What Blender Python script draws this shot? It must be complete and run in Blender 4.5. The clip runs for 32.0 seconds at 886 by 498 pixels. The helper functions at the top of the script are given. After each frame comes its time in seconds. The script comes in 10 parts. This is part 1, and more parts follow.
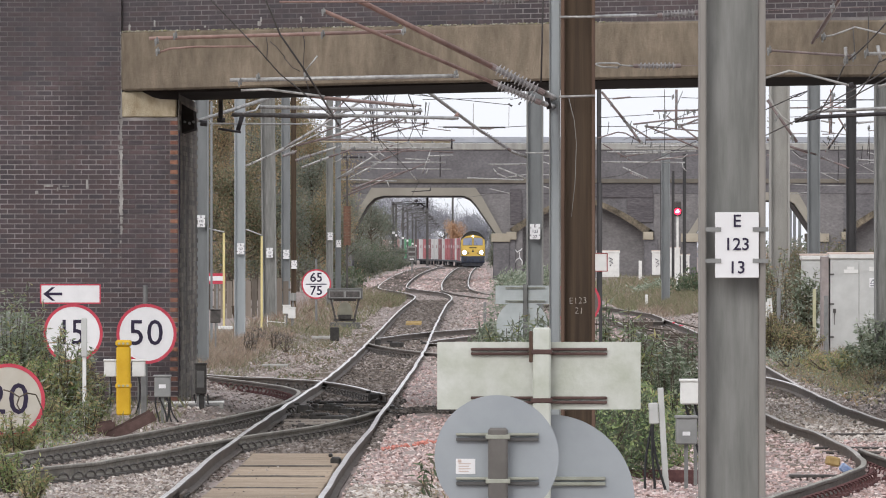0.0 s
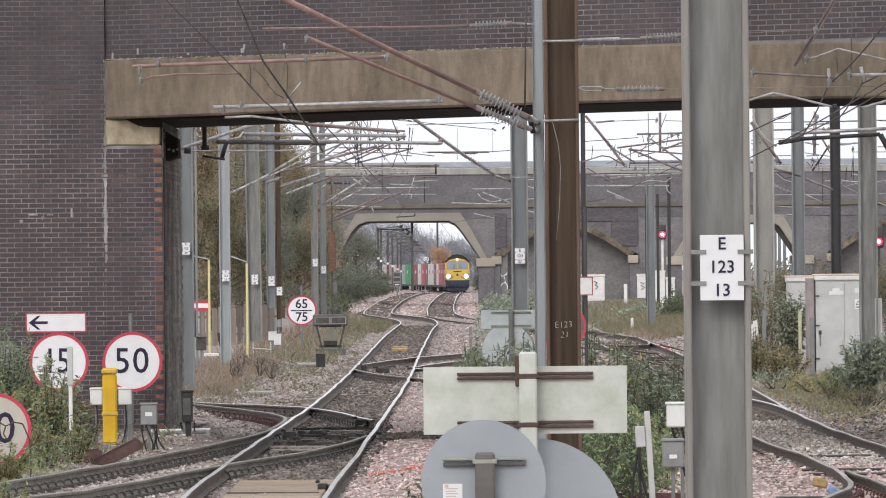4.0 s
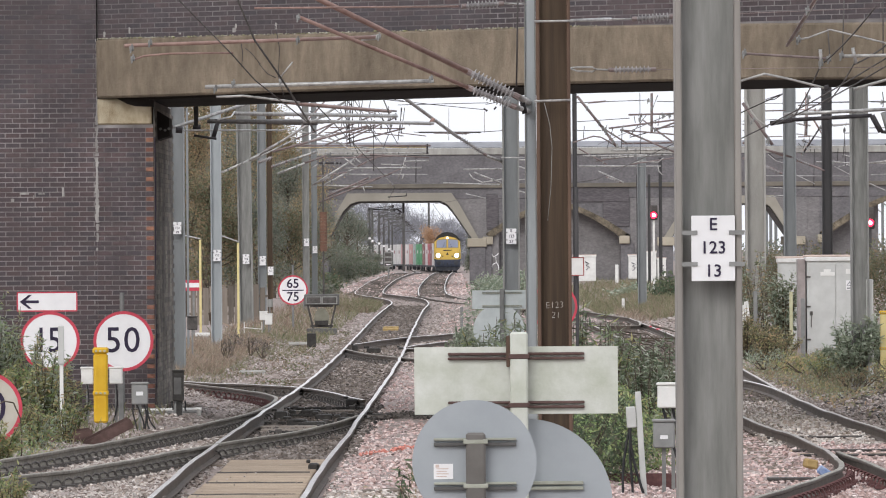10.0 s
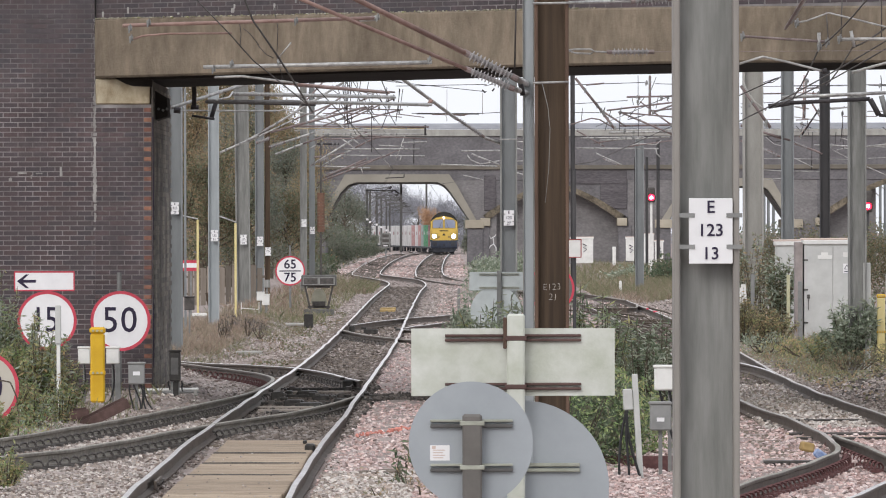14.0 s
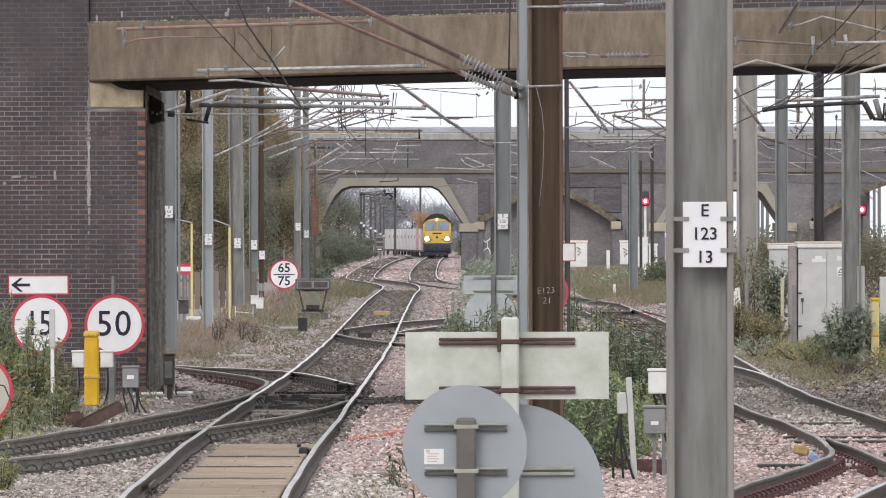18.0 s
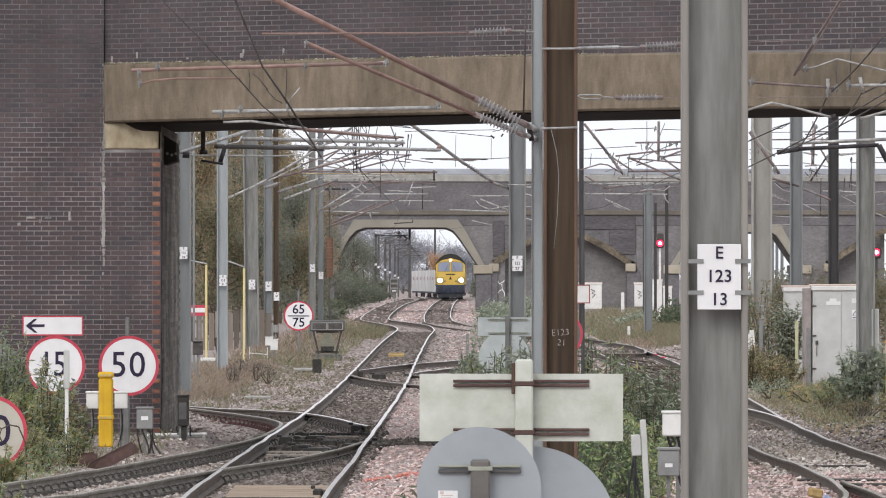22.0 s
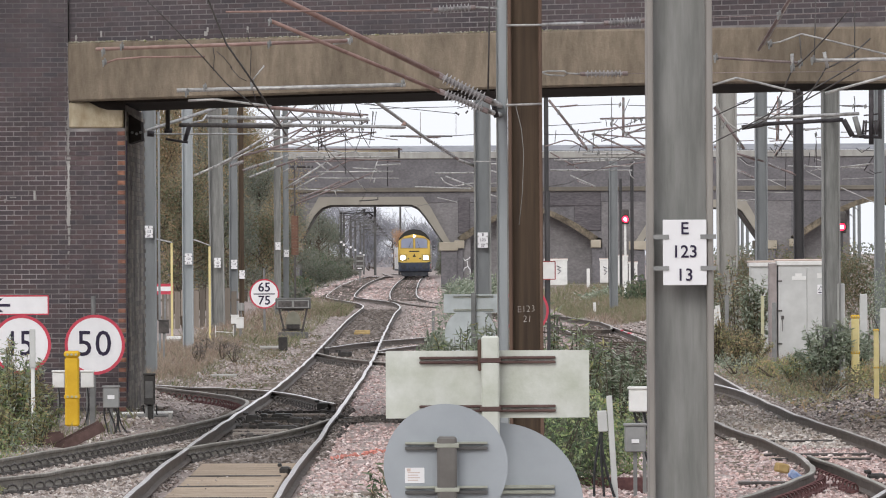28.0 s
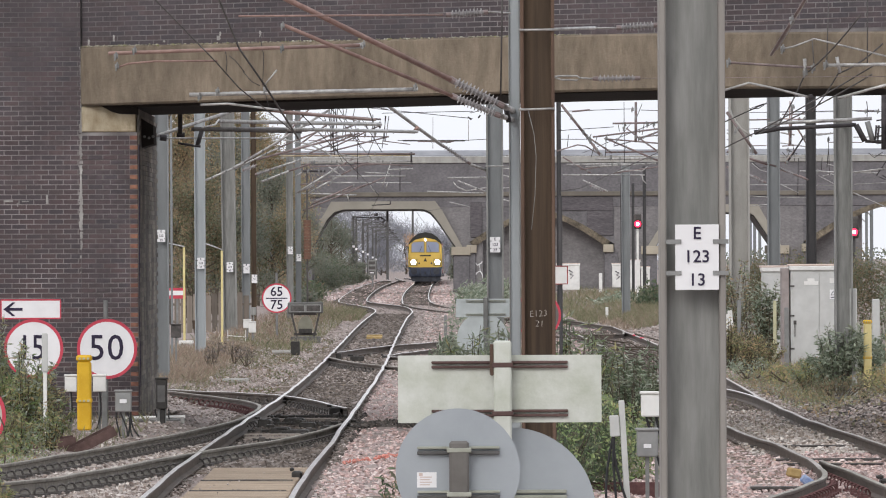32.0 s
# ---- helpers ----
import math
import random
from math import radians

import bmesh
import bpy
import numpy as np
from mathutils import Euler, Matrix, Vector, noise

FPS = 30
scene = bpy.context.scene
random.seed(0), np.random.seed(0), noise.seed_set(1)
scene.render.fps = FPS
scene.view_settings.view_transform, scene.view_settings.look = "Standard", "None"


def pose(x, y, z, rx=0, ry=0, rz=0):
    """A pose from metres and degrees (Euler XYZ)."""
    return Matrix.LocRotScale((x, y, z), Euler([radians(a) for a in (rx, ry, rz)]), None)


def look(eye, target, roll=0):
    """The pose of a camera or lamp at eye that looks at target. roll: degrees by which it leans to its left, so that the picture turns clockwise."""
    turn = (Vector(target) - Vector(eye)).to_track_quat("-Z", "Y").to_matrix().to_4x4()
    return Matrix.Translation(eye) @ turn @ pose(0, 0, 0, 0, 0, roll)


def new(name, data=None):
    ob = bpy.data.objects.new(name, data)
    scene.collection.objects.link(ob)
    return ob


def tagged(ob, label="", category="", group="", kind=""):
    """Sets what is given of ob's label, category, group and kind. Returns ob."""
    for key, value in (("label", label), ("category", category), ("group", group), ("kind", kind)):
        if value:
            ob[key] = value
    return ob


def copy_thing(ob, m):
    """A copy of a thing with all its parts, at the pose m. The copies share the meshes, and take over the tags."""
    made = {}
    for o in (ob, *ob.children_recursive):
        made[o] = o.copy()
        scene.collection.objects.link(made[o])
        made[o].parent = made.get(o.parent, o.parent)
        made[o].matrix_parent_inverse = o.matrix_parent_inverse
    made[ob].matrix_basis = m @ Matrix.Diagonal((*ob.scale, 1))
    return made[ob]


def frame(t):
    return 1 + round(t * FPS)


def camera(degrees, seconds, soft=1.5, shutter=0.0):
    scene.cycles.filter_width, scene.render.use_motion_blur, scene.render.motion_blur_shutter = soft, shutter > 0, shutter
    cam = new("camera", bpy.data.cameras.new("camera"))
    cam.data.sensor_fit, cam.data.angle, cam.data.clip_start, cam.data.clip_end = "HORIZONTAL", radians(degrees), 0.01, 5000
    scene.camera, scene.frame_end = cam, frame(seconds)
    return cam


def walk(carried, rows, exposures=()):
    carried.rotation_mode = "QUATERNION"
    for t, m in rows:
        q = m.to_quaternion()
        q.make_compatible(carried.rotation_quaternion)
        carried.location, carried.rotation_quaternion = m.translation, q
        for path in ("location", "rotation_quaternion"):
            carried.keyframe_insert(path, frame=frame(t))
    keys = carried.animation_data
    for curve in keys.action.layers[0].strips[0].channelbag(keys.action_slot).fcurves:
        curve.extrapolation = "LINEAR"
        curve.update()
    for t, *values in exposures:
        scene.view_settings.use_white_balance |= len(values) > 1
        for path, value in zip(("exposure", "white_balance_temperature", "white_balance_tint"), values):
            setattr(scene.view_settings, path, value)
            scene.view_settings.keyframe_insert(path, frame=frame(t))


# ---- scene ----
# The camera stands on a platform end and only turns a little; a long lens.
cam = camera(5.984, 32.0, soft=1.05)
EYE = 2.56
# seconds, yaw, pitch, roll in degrees
ROWS = [
    (0.0, 0.203, -0.0781, -0.004), (0.5, 0.206, -0.07, 0.179), (1.0, 0.2112, -0.0445, 0.254), (1.5, 0.2006, -0.0295, 0.273),
    (2.0, 0.1693, 0.0138, 0.385), (2.5, 0.163, 0.018, 0.317), (3.0, 0.135, 0.0315, 0.399), (3.5, 0.1173, 0.0631, 0.508),
    (5.5, 0.0724, 0.1269, 0.513), (6.0, 0.0471, 0.0807, 0.478), (6.5, 0.0269, 0.0509, 0.371), (7.0, -0.0109, 0.0586, 0.434),
    (7.5, -0.017, 0.049, 0.53), (8.0, -0.0497, 0.0344, 0.556), (8.5, -0.0599, 0.0841, 0.543), (9.0, -0.0648, 0.0693, 0.322),
    (9.5, -0.0879, 0.0252, 0.448), (10.0, 0.0429, -0.0436, 0.383), (10.5, 0.0317, -0.1188, 0.468), (11.0, 0.0223, -0.188, 0.463),
    (11.5, 0.0176, -0.2344, 0.31), (12.0, -0.0222, -0.2346, 0.32), (12.5, -0.0042, -0.179, 0.396), (13.0, 0.0009, -0.1642, 0.32),
    (13.5, -0.0011, -0.152, 0.31), (14.0, 0.0261, -0.1695, 0.111), (14.5, 0.0084, -0.1959, -0.096), (16.5, -0.0169, -0.2519, 0.095),
    (17.0, -0.0389, -0.2116, 0.064), (17.5, -0.0453, -0.17, 0.027), (18.0, -0.0144, -0.1453, 0.122), (18.5, 0.0435, -0.0937, 0.307),
    (19.0, 0.0242, -0.0548, 0.382), (19.5, 0.0189, -0.0297, 0.18), (20.0, 0.0593, 0.0095, 0.093), (20.5, 0.0833, 0.029, 0.018),
    (21.0, 0.1348, 0.0629, 0.055), (21.5, 0.117, 0.0632, 0.008), (22.0, 0.0838, 0.1368, -0.004), (22.5, 0.0495, 0.1456, -0.01),
    (23.0, 0.0536, 0.1628, 0.066), (23.5, 0.0853, 0.163, 0.119), (24.0, 0.087, 0.2081, 0.244), (24.5, 0.0559, 0.1928, 0.335),
    (25.0, 0.0295, 0.1269, 0.253), (25.5, 0.0252, 0.0909, 0.229), (27.5, -0.0888, -0.0134, 0.348), (28.0, -0.1497, -0.0188, 0.327),
    (28.5, -0.1419, -0.0556, 0.193), (29.0, -0.18, -0.0532, 0.094), (29.5, -0.197, -0.0721, 0.078), (30.0, -0.1698, -0.0942, 0.098),
    (30.5, -0.1058, -0.1109, 0.181), (31.0, -0.114, -0.1098, 0.218), (31.5, -0.0785, -0.0515, 0.25), (32.0, -0.0662, 0.0123, 0.26),
]
# the lens opens and closes a little on the way
STOPS = [(0.0, 0.17), (1.0, 0.18), (3.0, 0.28), (6.0, 0.15), (9.0, 0.18), (10.0, 0.24), (11.0, 0.27), (13.0, 0.33), (14.0, 0.18), (17.0, 0.18), (18.0, 0.22), (19.0, 0.15), (20.0, 0.25), (21.0, 0.27), (22.0, 0.22), (25.0, 0.18), (28.0, 0.18), (29.0, 0.26), (30.0, 0.29), (32.0, 0.15)]
walk(cam, [(t, pose(0, 0, EYE, 90 + pitch, roll, yaw)) for t, yaw, pitch, roll in ROWS], STOPS)

# ---- light: a bright overcast sky and a broad weak sun behind the cloud ----
SUN_EL, SUN_AZ = 32.0, 200.0
world = bpy.data.worlds.new("overcast_sky")
scene.world = world
world.use_nodes = True
wn, wl = world.node_tree.nodes, world.node_tree.links
sky = wn.new("ShaderNodeTexSky")
sky.sky_type = "NISHITA"
sky.sun_disc = False
sky.sun_elevation, sky.sun_rotation = radians(SUN_EL), radians(SUN_AZ)
sky.dust_density, sky.air_density, sky.ozone_density = 4.0, 1.0, 1.0
pale = wn.new("ShaderNodeHueSaturation")
pale.inputs["Saturation"].default_value = 0.25
wl.new(sky.outputs[0], pale.inputs["Color"])
# an even layer of cloud over the clear sky
cloud = wn.new("ShaderNodeMix")
cloud.data_type = "RGBA"
cloud.inputs[0].default_value = 0.86
cloud.inputs[7].default_value = (6.62, 6.78, 7.3, 1)
wl.new(pale.outputs[0], cloud.inputs[6])
wl.new(cloud.outputs[2], wn["Background"].inputs["Color"])
wn["Background"].inputs["Strength"].default_value = 0.145
sun = new("sun", bpy.data.lights.new("sun", "SUN"))
sun.data.energy, sun.data.angle, sun.data.color = 0.85, radians(25), (1.0, 0.98, 0.96)
sun.matrix_world = look((0, 0, 0), (-math.sin(radians(SUN_AZ)), -math.cos(radians(SUN_AZ)), -math.tan(radians(SUN_EL))))


# ---- materials ----
def mat(name, a, b, scale=6.0, rough=0.8, metal=0.0, bump=0.0, bscale=40.0, stain=0.25, rnd=0.0, island=0.0, stretch=(1, 1, 1), spec=0.3):
    """A grained surface between colours a and b, with large stains and, per object or per piece, a random shade."""
    m = bpy.data.materials.new(name)
    m.use_nodes = True
    n, l = m.node_tree.nodes, m.node_tree.links
    p = n["Principled BSDF"]
    p.inputs["Roughness"].default_value, p.inputs["Metallic"].default_value = rough, metal
    p.inputs["Specular IOR Level"].default_value = spec
    co, mp = n.new("ShaderNodeTexCoord"), n.new("ShaderNodeMapping")
    mp.inputs["Scale"].default_value = stretch
    l.new(co.outputs["Object"], mp.inputs["Vector"])

    def noisy(s, detail=6.0):
        t = n.new("ShaderNodeTexNoise")
        t.inputs["Scale"].default_value, t.inputs["Detail"].default_value = s, detail
        t.inputs["Roughness"].default_value = 0.62
        l.new(mp.outputs[0], t.inputs["Vector"])
        r = n.new("ShaderNodeMapRange")
        r.inputs[1].default_value, r.inputs[2].default_value = 0.3, 0.7
        l.new(t.outputs[0], r.inputs[0])
        return r.outputs[0]

    mix = n.new("ShaderNodeMix")
    mix.data_type = "RGBA"
    mix.inputs[6].default_value, mix.inputs[7].default_value = (*a, 1), (*b, 1)
    l.new(noisy(scale), mix.inputs[0])
    shade = n.new("ShaderNodeMapRange")
    shade.inputs[3].default_value, shade.inputs[4].default_value = 1.0 - stain, 1.0 + stain
    l.new(noisy(scale * 0.13, 3.0), shade.inputs[0])
    value = shade.outputs[0]
    for amount, source in ((rnd, "ShaderNodeObjectInfo"), (island, "ShaderNodeNewGeometry")):
        if amount:
            s = n.new(source)
            r = n.new("ShaderNodeMapRange")
            r.inputs[3].default_value, r.inputs[4].default_value = 1.0 - amount, 1.0 + amount
            l.new(s.outputs["Random" if source.endswith("Info") else "Random Per Island"], r.inputs[0])
            k = n.new("ShaderNodeMath")
            k.operation = "MULTIPLY"
            l.new(value, k.inputs[0])
            l.new(r.outputs[0], k.inputs[1])
            value = k.outputs[0]
    hsv = n.new("ShaderNodeHueSaturation")
    l.new(mix.outputs[2], hsv.inputs["Color"])
    l.new(value, hsv.inputs["Value"])
    l.new(hsv.outputs[0], p.inputs["Base Color"])
    if bump:
        bp = n.new("ShaderNodeBump")
        bp.inputs["Strength"].default_value, bp.inputs["Distance"].default_value = bump, 0.02
        l.new(noisy(bscale), bp.inputs["Height"])
        l.new(bp.outputs[0], p.inputs["Normal"])
    return m


def palette(name, colours, rough=0.7, spread=0.3, soft=0.0, stain=0.0, thin=0.0):
    """A surface of many pieces: each piece takes one of the colours, at random."""
    m = bpy.data.materials.new(name)
    m.use_nodes = True
    n, l = m.node_tree.nodes, m.node_tree.links
    p = n["Principled BSDF"]
    p.inputs["Roughness"].default_value, p.inputs["Specular IOR Level"].default_value = rough, 0.25
    g, r = n.new("ShaderNodeNewGeometry"), n.new("ShaderNodeValToRGB")
    r.color_ramp.interpolation = "CONSTANT" if not soft else "LINEAR"
    e = r.color_ramp.elements
    while len(e) < len(colours):
        e.new(0.5)
    for i, c in enumerate(colours):
        e[i].position, e[i].color = i / len(colours), (*c, 1)
    o = n.new("ShaderNodeObjectInfo")
    add, wrap = n.new("ShaderNodeMath"), n.new("ShaderNodeMath")
    add.operation, wrap.operation = "ADD", "FRACT"
    l.new(g.outputs["Random Per Island"], add.inputs[0])
    l.new(o.outputs["Random"], add.inputs[1])
    l.new(add.outputs[0], wrap.inputs[0])
    l.new(wrap.outputs[0], r.inputs[0])
    t, k = n.new("ShaderNodeTexNoise"), n.new("ShaderNodeMapRange")
    co = n.new("ShaderNodeTexCoord")
    l.new(co.outputs["Object"], t.inputs["Vector"])
    t.inputs["Scale"].default_value, t.inputs["Detail"].default_value = 14.0, 5.0
    k.inputs[1].default_value, k.inputs[2].default_value = 0.3, 0.7
    k.inputs[3].default_value, k.inputs[4].default_value = 1 - spread, 1 + spread
    l.new(t.outputs[0], k.inputs[0])
    value = k.outputs[0]
    if stain:
        t2, k2, kk = n.new("ShaderNodeTexNoise"), n.new("ShaderNodeMapRange"), n.new("ShaderNodeMath")
        l.new(co.outputs["Object"], t2.inputs["Vector"])
        t2.inputs["Scale"].default_value, t2.inputs["Detail"].default_value = 0.9, 4.0
        k2.inputs[1].default_value, k2.inputs[2].default_value = 0.35, 0.65
        k2.inputs[3].default_value, k2.inputs[4].default_value = 1 - stain, 1 + stain
        l.new(t2.outputs[0], k2.inputs[0])
        kk.operation = "MULTIPLY"
        l.new(value, kk.inputs[0])
        l.new(k2.outputs[0], kk.inputs[1])
        value = kk.outputs[0]
    hsv = n.new("ShaderNodeHueSaturation")
    l.new(r.outputs[0], hsv.inputs["Color"])
    l.new(value, hsv.inputs["Value"])
    l.new(hsv.outputs[0], p.inputs["Base Color"])
    if thin:
        # leaves let part of the light through
        tr, mx = n.new("ShaderNodeBsdfTranslucent"), n.new("ShaderNodeMixShader")
        l.new(hsv.outputs[0], tr.inputs["Color"])
        mx.inputs[0].default_value = thin
        l.new(p.outputs[0], mx.inputs[1])
        l.new(tr.outputs[0], mx.inputs[2])
        l.new(mx.outputs[0], n["Material Output"].inputs["Surface"])
    return m


def soot_wash(m, z0, z1, dark, tint):
    """Soot from years of engines: the upper part of a wall is washed over with dark grey, with a ragged lower edge."""
    n, l = m.node_tree.nodes, m.node_tree.links
    p = n["Principled BSDF"]
    base = p.inputs["Base Color"].links[0].from_socket
    co, sp = n.new("ShaderNodeTexCoord"), n.new("ShaderNodeSeparateXYZ")
    l.new(co.outputs["Object"], sp.inputs[0])
    t, k, add = n.new("ShaderNodeTexNoise"), n.new("ShaderNodeMath"), n.new("ShaderNodeMath")
    t.inputs["Scale"].default_value, t.inputs["Detail"].default_value = 0.8, 5.0
    l.new(co.outputs["Object"], t.inputs["Vector"])
    k.operation, k.inputs[1].default_value = "MULTIPLY", 3.4
    l.new(t.outputs[0], k.inputs[0])
    l.new(k.outputs[0], add.inputs[0])
    l.new(sp.outputs["Z"], add.inputs[1])
    r = n.new("ShaderNodeMapRange")
    r.interpolation_type = "SMOOTHSTEP"
    r.inputs[1].default_value, r.inputs[2].default_value, r.inputs[4].default_value = z0 + 1.7, z1 + 1.7, dark
    l.new(add.outputs[0], r.inputs[0])
    mix = n.new("ShaderNodeMix")
    mix.data_type = "RGBA"
    mix.inputs[7].default_value = (*tint, 1)
    l.new(r.outputs[0], mix.inputs[0])
    l.new(base, mix.inputs[6])
    l.new(mix.outputs[2], p.inputs["Base Color"])


def glow(name, colour, strength):
    m = bpy.data.materials.new(name)
    m.use_nodes = True
    p = m.node_tree.nodes["Principled BSDF"]
    p.inputs["Base Color"].default_value = (*colour, 1)
    p.inputs["Emission Color"].default_value = (*colour, 1)
    p.inputs["Emission Strength"].default_value = strength
    return m


M_BALLAST = mat("ballast_ground", (0.235, 0.192, 0.17), (0.40, 0.335, 0.31), 9, 0.95, bump=0.6, bscale=22)
M_STONE = palette("ballast_stone", [(0.290, 0.243, 0.215), (0.377, 0.328, 0.296), (0.201, 0.168, 0.149), (0.442, 0.388, 0.355), (0.308, 0.278, 0.256), (0.241, 0.192, 0.169), (0.501, 0.446, 0.421)], 0.9)
M_STONE_GREY = palette("grey_stone", [(0.440, 0.394, 0.361), (0.520, 0.474, 0.434), (0.334, 0.287, 0.253), (0.615, 0.561, 0.514), (0.387, 0.321, 0.272)], 0.9)
M_STONE_PINK = palette("fresh_pink_stone", [(0.503, 0.364, 0.332), (0.626, 0.492, 0.455), (0.391, 0.284, 0.257), (0.685, 0.583, 0.551), (0.449, 0.353, 0.332), (0.583, 0.417, 0.385), (0.305, 0.241, 0.225), (0.535, 0.428, 0.412)], 0.9)
M_STONE_DARK = palette("grimy_stone", [(0.158, 0.130, 0.113), (0.202, 0.173, 0.154), (0.107, 0.090, 0.078), (0.239, 0.210, 0.192), (0.132, 0.110, 0.095)], 0.9)
M_STONE_OILY = palette("oily_black_stone", [(0.075, 0.066, 0.06), (0.11, 0.096, 0.086), (0.05, 0.045, 0.042), (0.15, 0.13, 0.118), (0.09, 0.076, 0.066)], 0.8)
M_RAIL = mat("rusty_rail_steel", (0.062, 0.049, 0.040), (0.135, 0.106, 0.086), 12, 0.7, bump=0.1, stain=0.25, spec=0.4)
M_RAIL_GREY = mat("dusty_grey_rail_steel", (0.140, 0.127, 0.108), (0.265, 0.242, 0.207), 12, 0.75, bump=0.1, stain=0.25)
M_RAIL_BLUE = mat("blue_grey_parapet_steel", (0.29, 0.305, 0.34), (0.40, 0.415, 0.45), 3, 0.6, stain=0.18, stretch=(0.3, 1, 1))
M_HEAD = mat("polished_rail_head", (0.52, 0.48, 0.45), (0.86, 0.83, 0.81), 5, 0.34, metal=1.0, stain=0.1)
M_HEAD_WORN = mat("worn_rail_head", (0.30, 0.265, 0.235), (0.62, 0.58, 0.54), 4, 0.45, metal=0.7, stain=0.25)
M_HEAD_DULL = mat("dull_rail_head", (0.215, 0.200, 0.168), (0.40, 0.375, 0.325), 6, 0.6, metal=0.3, stain=0.25)
M_RUST = mat("red_rust", (0.082, 0.040, 0.040), (0.145, 0.070, 0.066), 20, 0.85, bump=0.2)
M_RUST_BROWN = mat("dull_rust_brown", (0.13, 0.072, 0.05), (0.20, 0.112, 0.08), 8, 0.85, bump=0.2)
M_DARKSTEEL = mat("dirty_dark_steel", (0.055, 0.051, 0.048), (0.12, 0.108, 0.10), 14, 0.6, metal=0.2, bump=0.1)
M_DARKGREY = mat("weathered_dark_grey_paint_and_shade", (0.085, 0.083, 0.08), (0.14, 0.135, 0.13), 6, 0.6, stain=0.25)
M_OLIVE = mat("olive_grey_paint", (0.17, 0.165, 0.125), (0.24, 0.23, 0.18), 5, 0.6)
M_OILY = mat("oily_black_steel", (0.02, 0.019, 0.018), (0.05, 0.045, 0.04), 14, 0.5, bump=0.1)
M_SLEEPER = mat("weathered_timber", (0.13, 0.105, 0.085), (0.22, 0.18, 0.145), 4, 0.9, bump=0.3, rnd=0.25, stretch=(1, 7, 7))
M_SLEEPER_PALE = mat("grey_worn_timber", (0.22, 0.19, 0.165), (0.33, 0.29, 0.255), 4, 0.9, bump=0.3, stretch=(1, 7, 7))
M_BOARD = mat("pale_worn_board", (0.25, 0.190, 0.135), (0.50, 0.395, 0.295), 7, 0.9, bump=0.4, rnd=0.14, stretch=(0.6, 2.5, 5))
M_GALV = mat("galvanised_steel", (0.176, 0.178, 0.166), (0.299, 0.296, 0.281), 9, 0.6, stain=0.22, bump=0.06, bscale=60, stretch=(2, 2, 0.22))
M_GALV_DULL = mat("dull_galvanised_steel", (0.178, 0.188, 0.192), (0.258, 0.270, 0.272), 5, 0.65, stain=0.15, stretch=(1, 1, 0.15))
M_GALV_PALE = mat("pale_bluish_galvanised_steel", (0.30, 0.325, 0.335), (0.40, 0.425, 0.435), 5, 0.6, stain=0.12, stretch=(1, 1, 0.15))
M_FLANGE = mat("browned_flange_edge", (0.22, 0.20, 0.185), (0.32, 0.30, 0.27), 5, 0.7, stain=0.25, stretch=(1, 1, 0.2))
M_BROWN = mat("brown_weathering_steel", (0.050, 0.034, 0.023), (0.105, 0.072, 0.046), 6, 0.75, stain=0.35, bump=0.1, stretch=(3, 3, 0.10))
M_BROWN_EDGE = mat("rust_orange_flange", (0.085, 0.052, 0.038), (0.15, 0.095, 0.066), 9, 0.75, stain=0.3, stretch=(2, 2, 0.15))
M_DARKMAST = mat("dark_painted_mast", (0.05, 0.05, 0.052), (0.085, 0.08, 0.08), 6, 0.7, stretch=(1, 1, 0.2))
M_CONC = mat("stained_tan_concrete", (0.150, 0.119, 0.086), (0.262, 0.213, 0.158), 5.5, 0.9, bump=0.5, bscale=30, stain=0.30, stretch=(1.3, 1.3, 0.45))
M_CONC_PALE = mat("pale_cream_concrete", (0.27, 0.205, 0.12), (0.60, 0.52, 0.38), 3.2, 0.9, bump=0.3, stain=0.3, stretch=(1.2, 1, 0.7))
M_CONC_GREY = mat("grey_concrete", (0.28, 0.27, 0.25), (0.40, 0.39, 0.36), 2.5, 0.9, bump=0.2, stain=0.15, stretch=(1, 1, 0.3))
M_CONC_FAR = mat("ochre_concrete", (0.255, 0.236, 0.198), (0.345, 0.320, 0.272), 0.5, 0.9, stain=0.2)
M_PAD = mat("dull_cream_stone", (0.30, 0.265, 0.205), (0.40, 0.355, 0.285), 1.0, 0.9, stain=0.2)
M_PAD_DULL = mat("dull_brown_stone", (0.125, 0.112, 0.095), (0.19, 0.17, 0.14), 0.8, 0.9, stain=0.3)
M_TUBE_DULL = mat("brownish_grey_tube", (0.155, 0.118, 0.112), (0.27, 0.215, 0.205), 9, 0.48, metal=0.3)
M_FADED = mat("sun_faded_yellow_paint", (0.42, 0.40, 0.24), (0.54, 0.52, 0.36), 6, 0.6, stain=0.2)
M_TAN = mat("tan_worn_wood", (0.33, 0.22, 0.09), (0.48, 0.35, 0.16), 9, 0.8, stain=0.25)
M_MORTAR_DARK = mat("sooty_mortar", (0.115, 0.104, 0.090), (0.155, 0.140, 0.122), 4, 0.95, stain=0.4)
M_LEAF_MIX = palette("brown_green_leaf", [(0.149, 0.132, 0.081), (0.218, 0.178, 0.115), (0.172, 0.190, 0.109), (0.276, 0.207, 0.132), (0.218, 0.230, 0.155), (0.127, 0.132, 0.081)], 0.65, thin=0.5)
M_PINKLID = mat("pinkish_weathered_lid", (0.56, 0.44, 0.38), (0.68, 0.56, 0.50), 6, 0.7, stain=0.15)
M_SIDE = mat("brownish_grey_cabinet_side", (0.25, 0.215, 0.205), (0.35, 0.305, 0.29), 5, 0.6, stain=0.2)
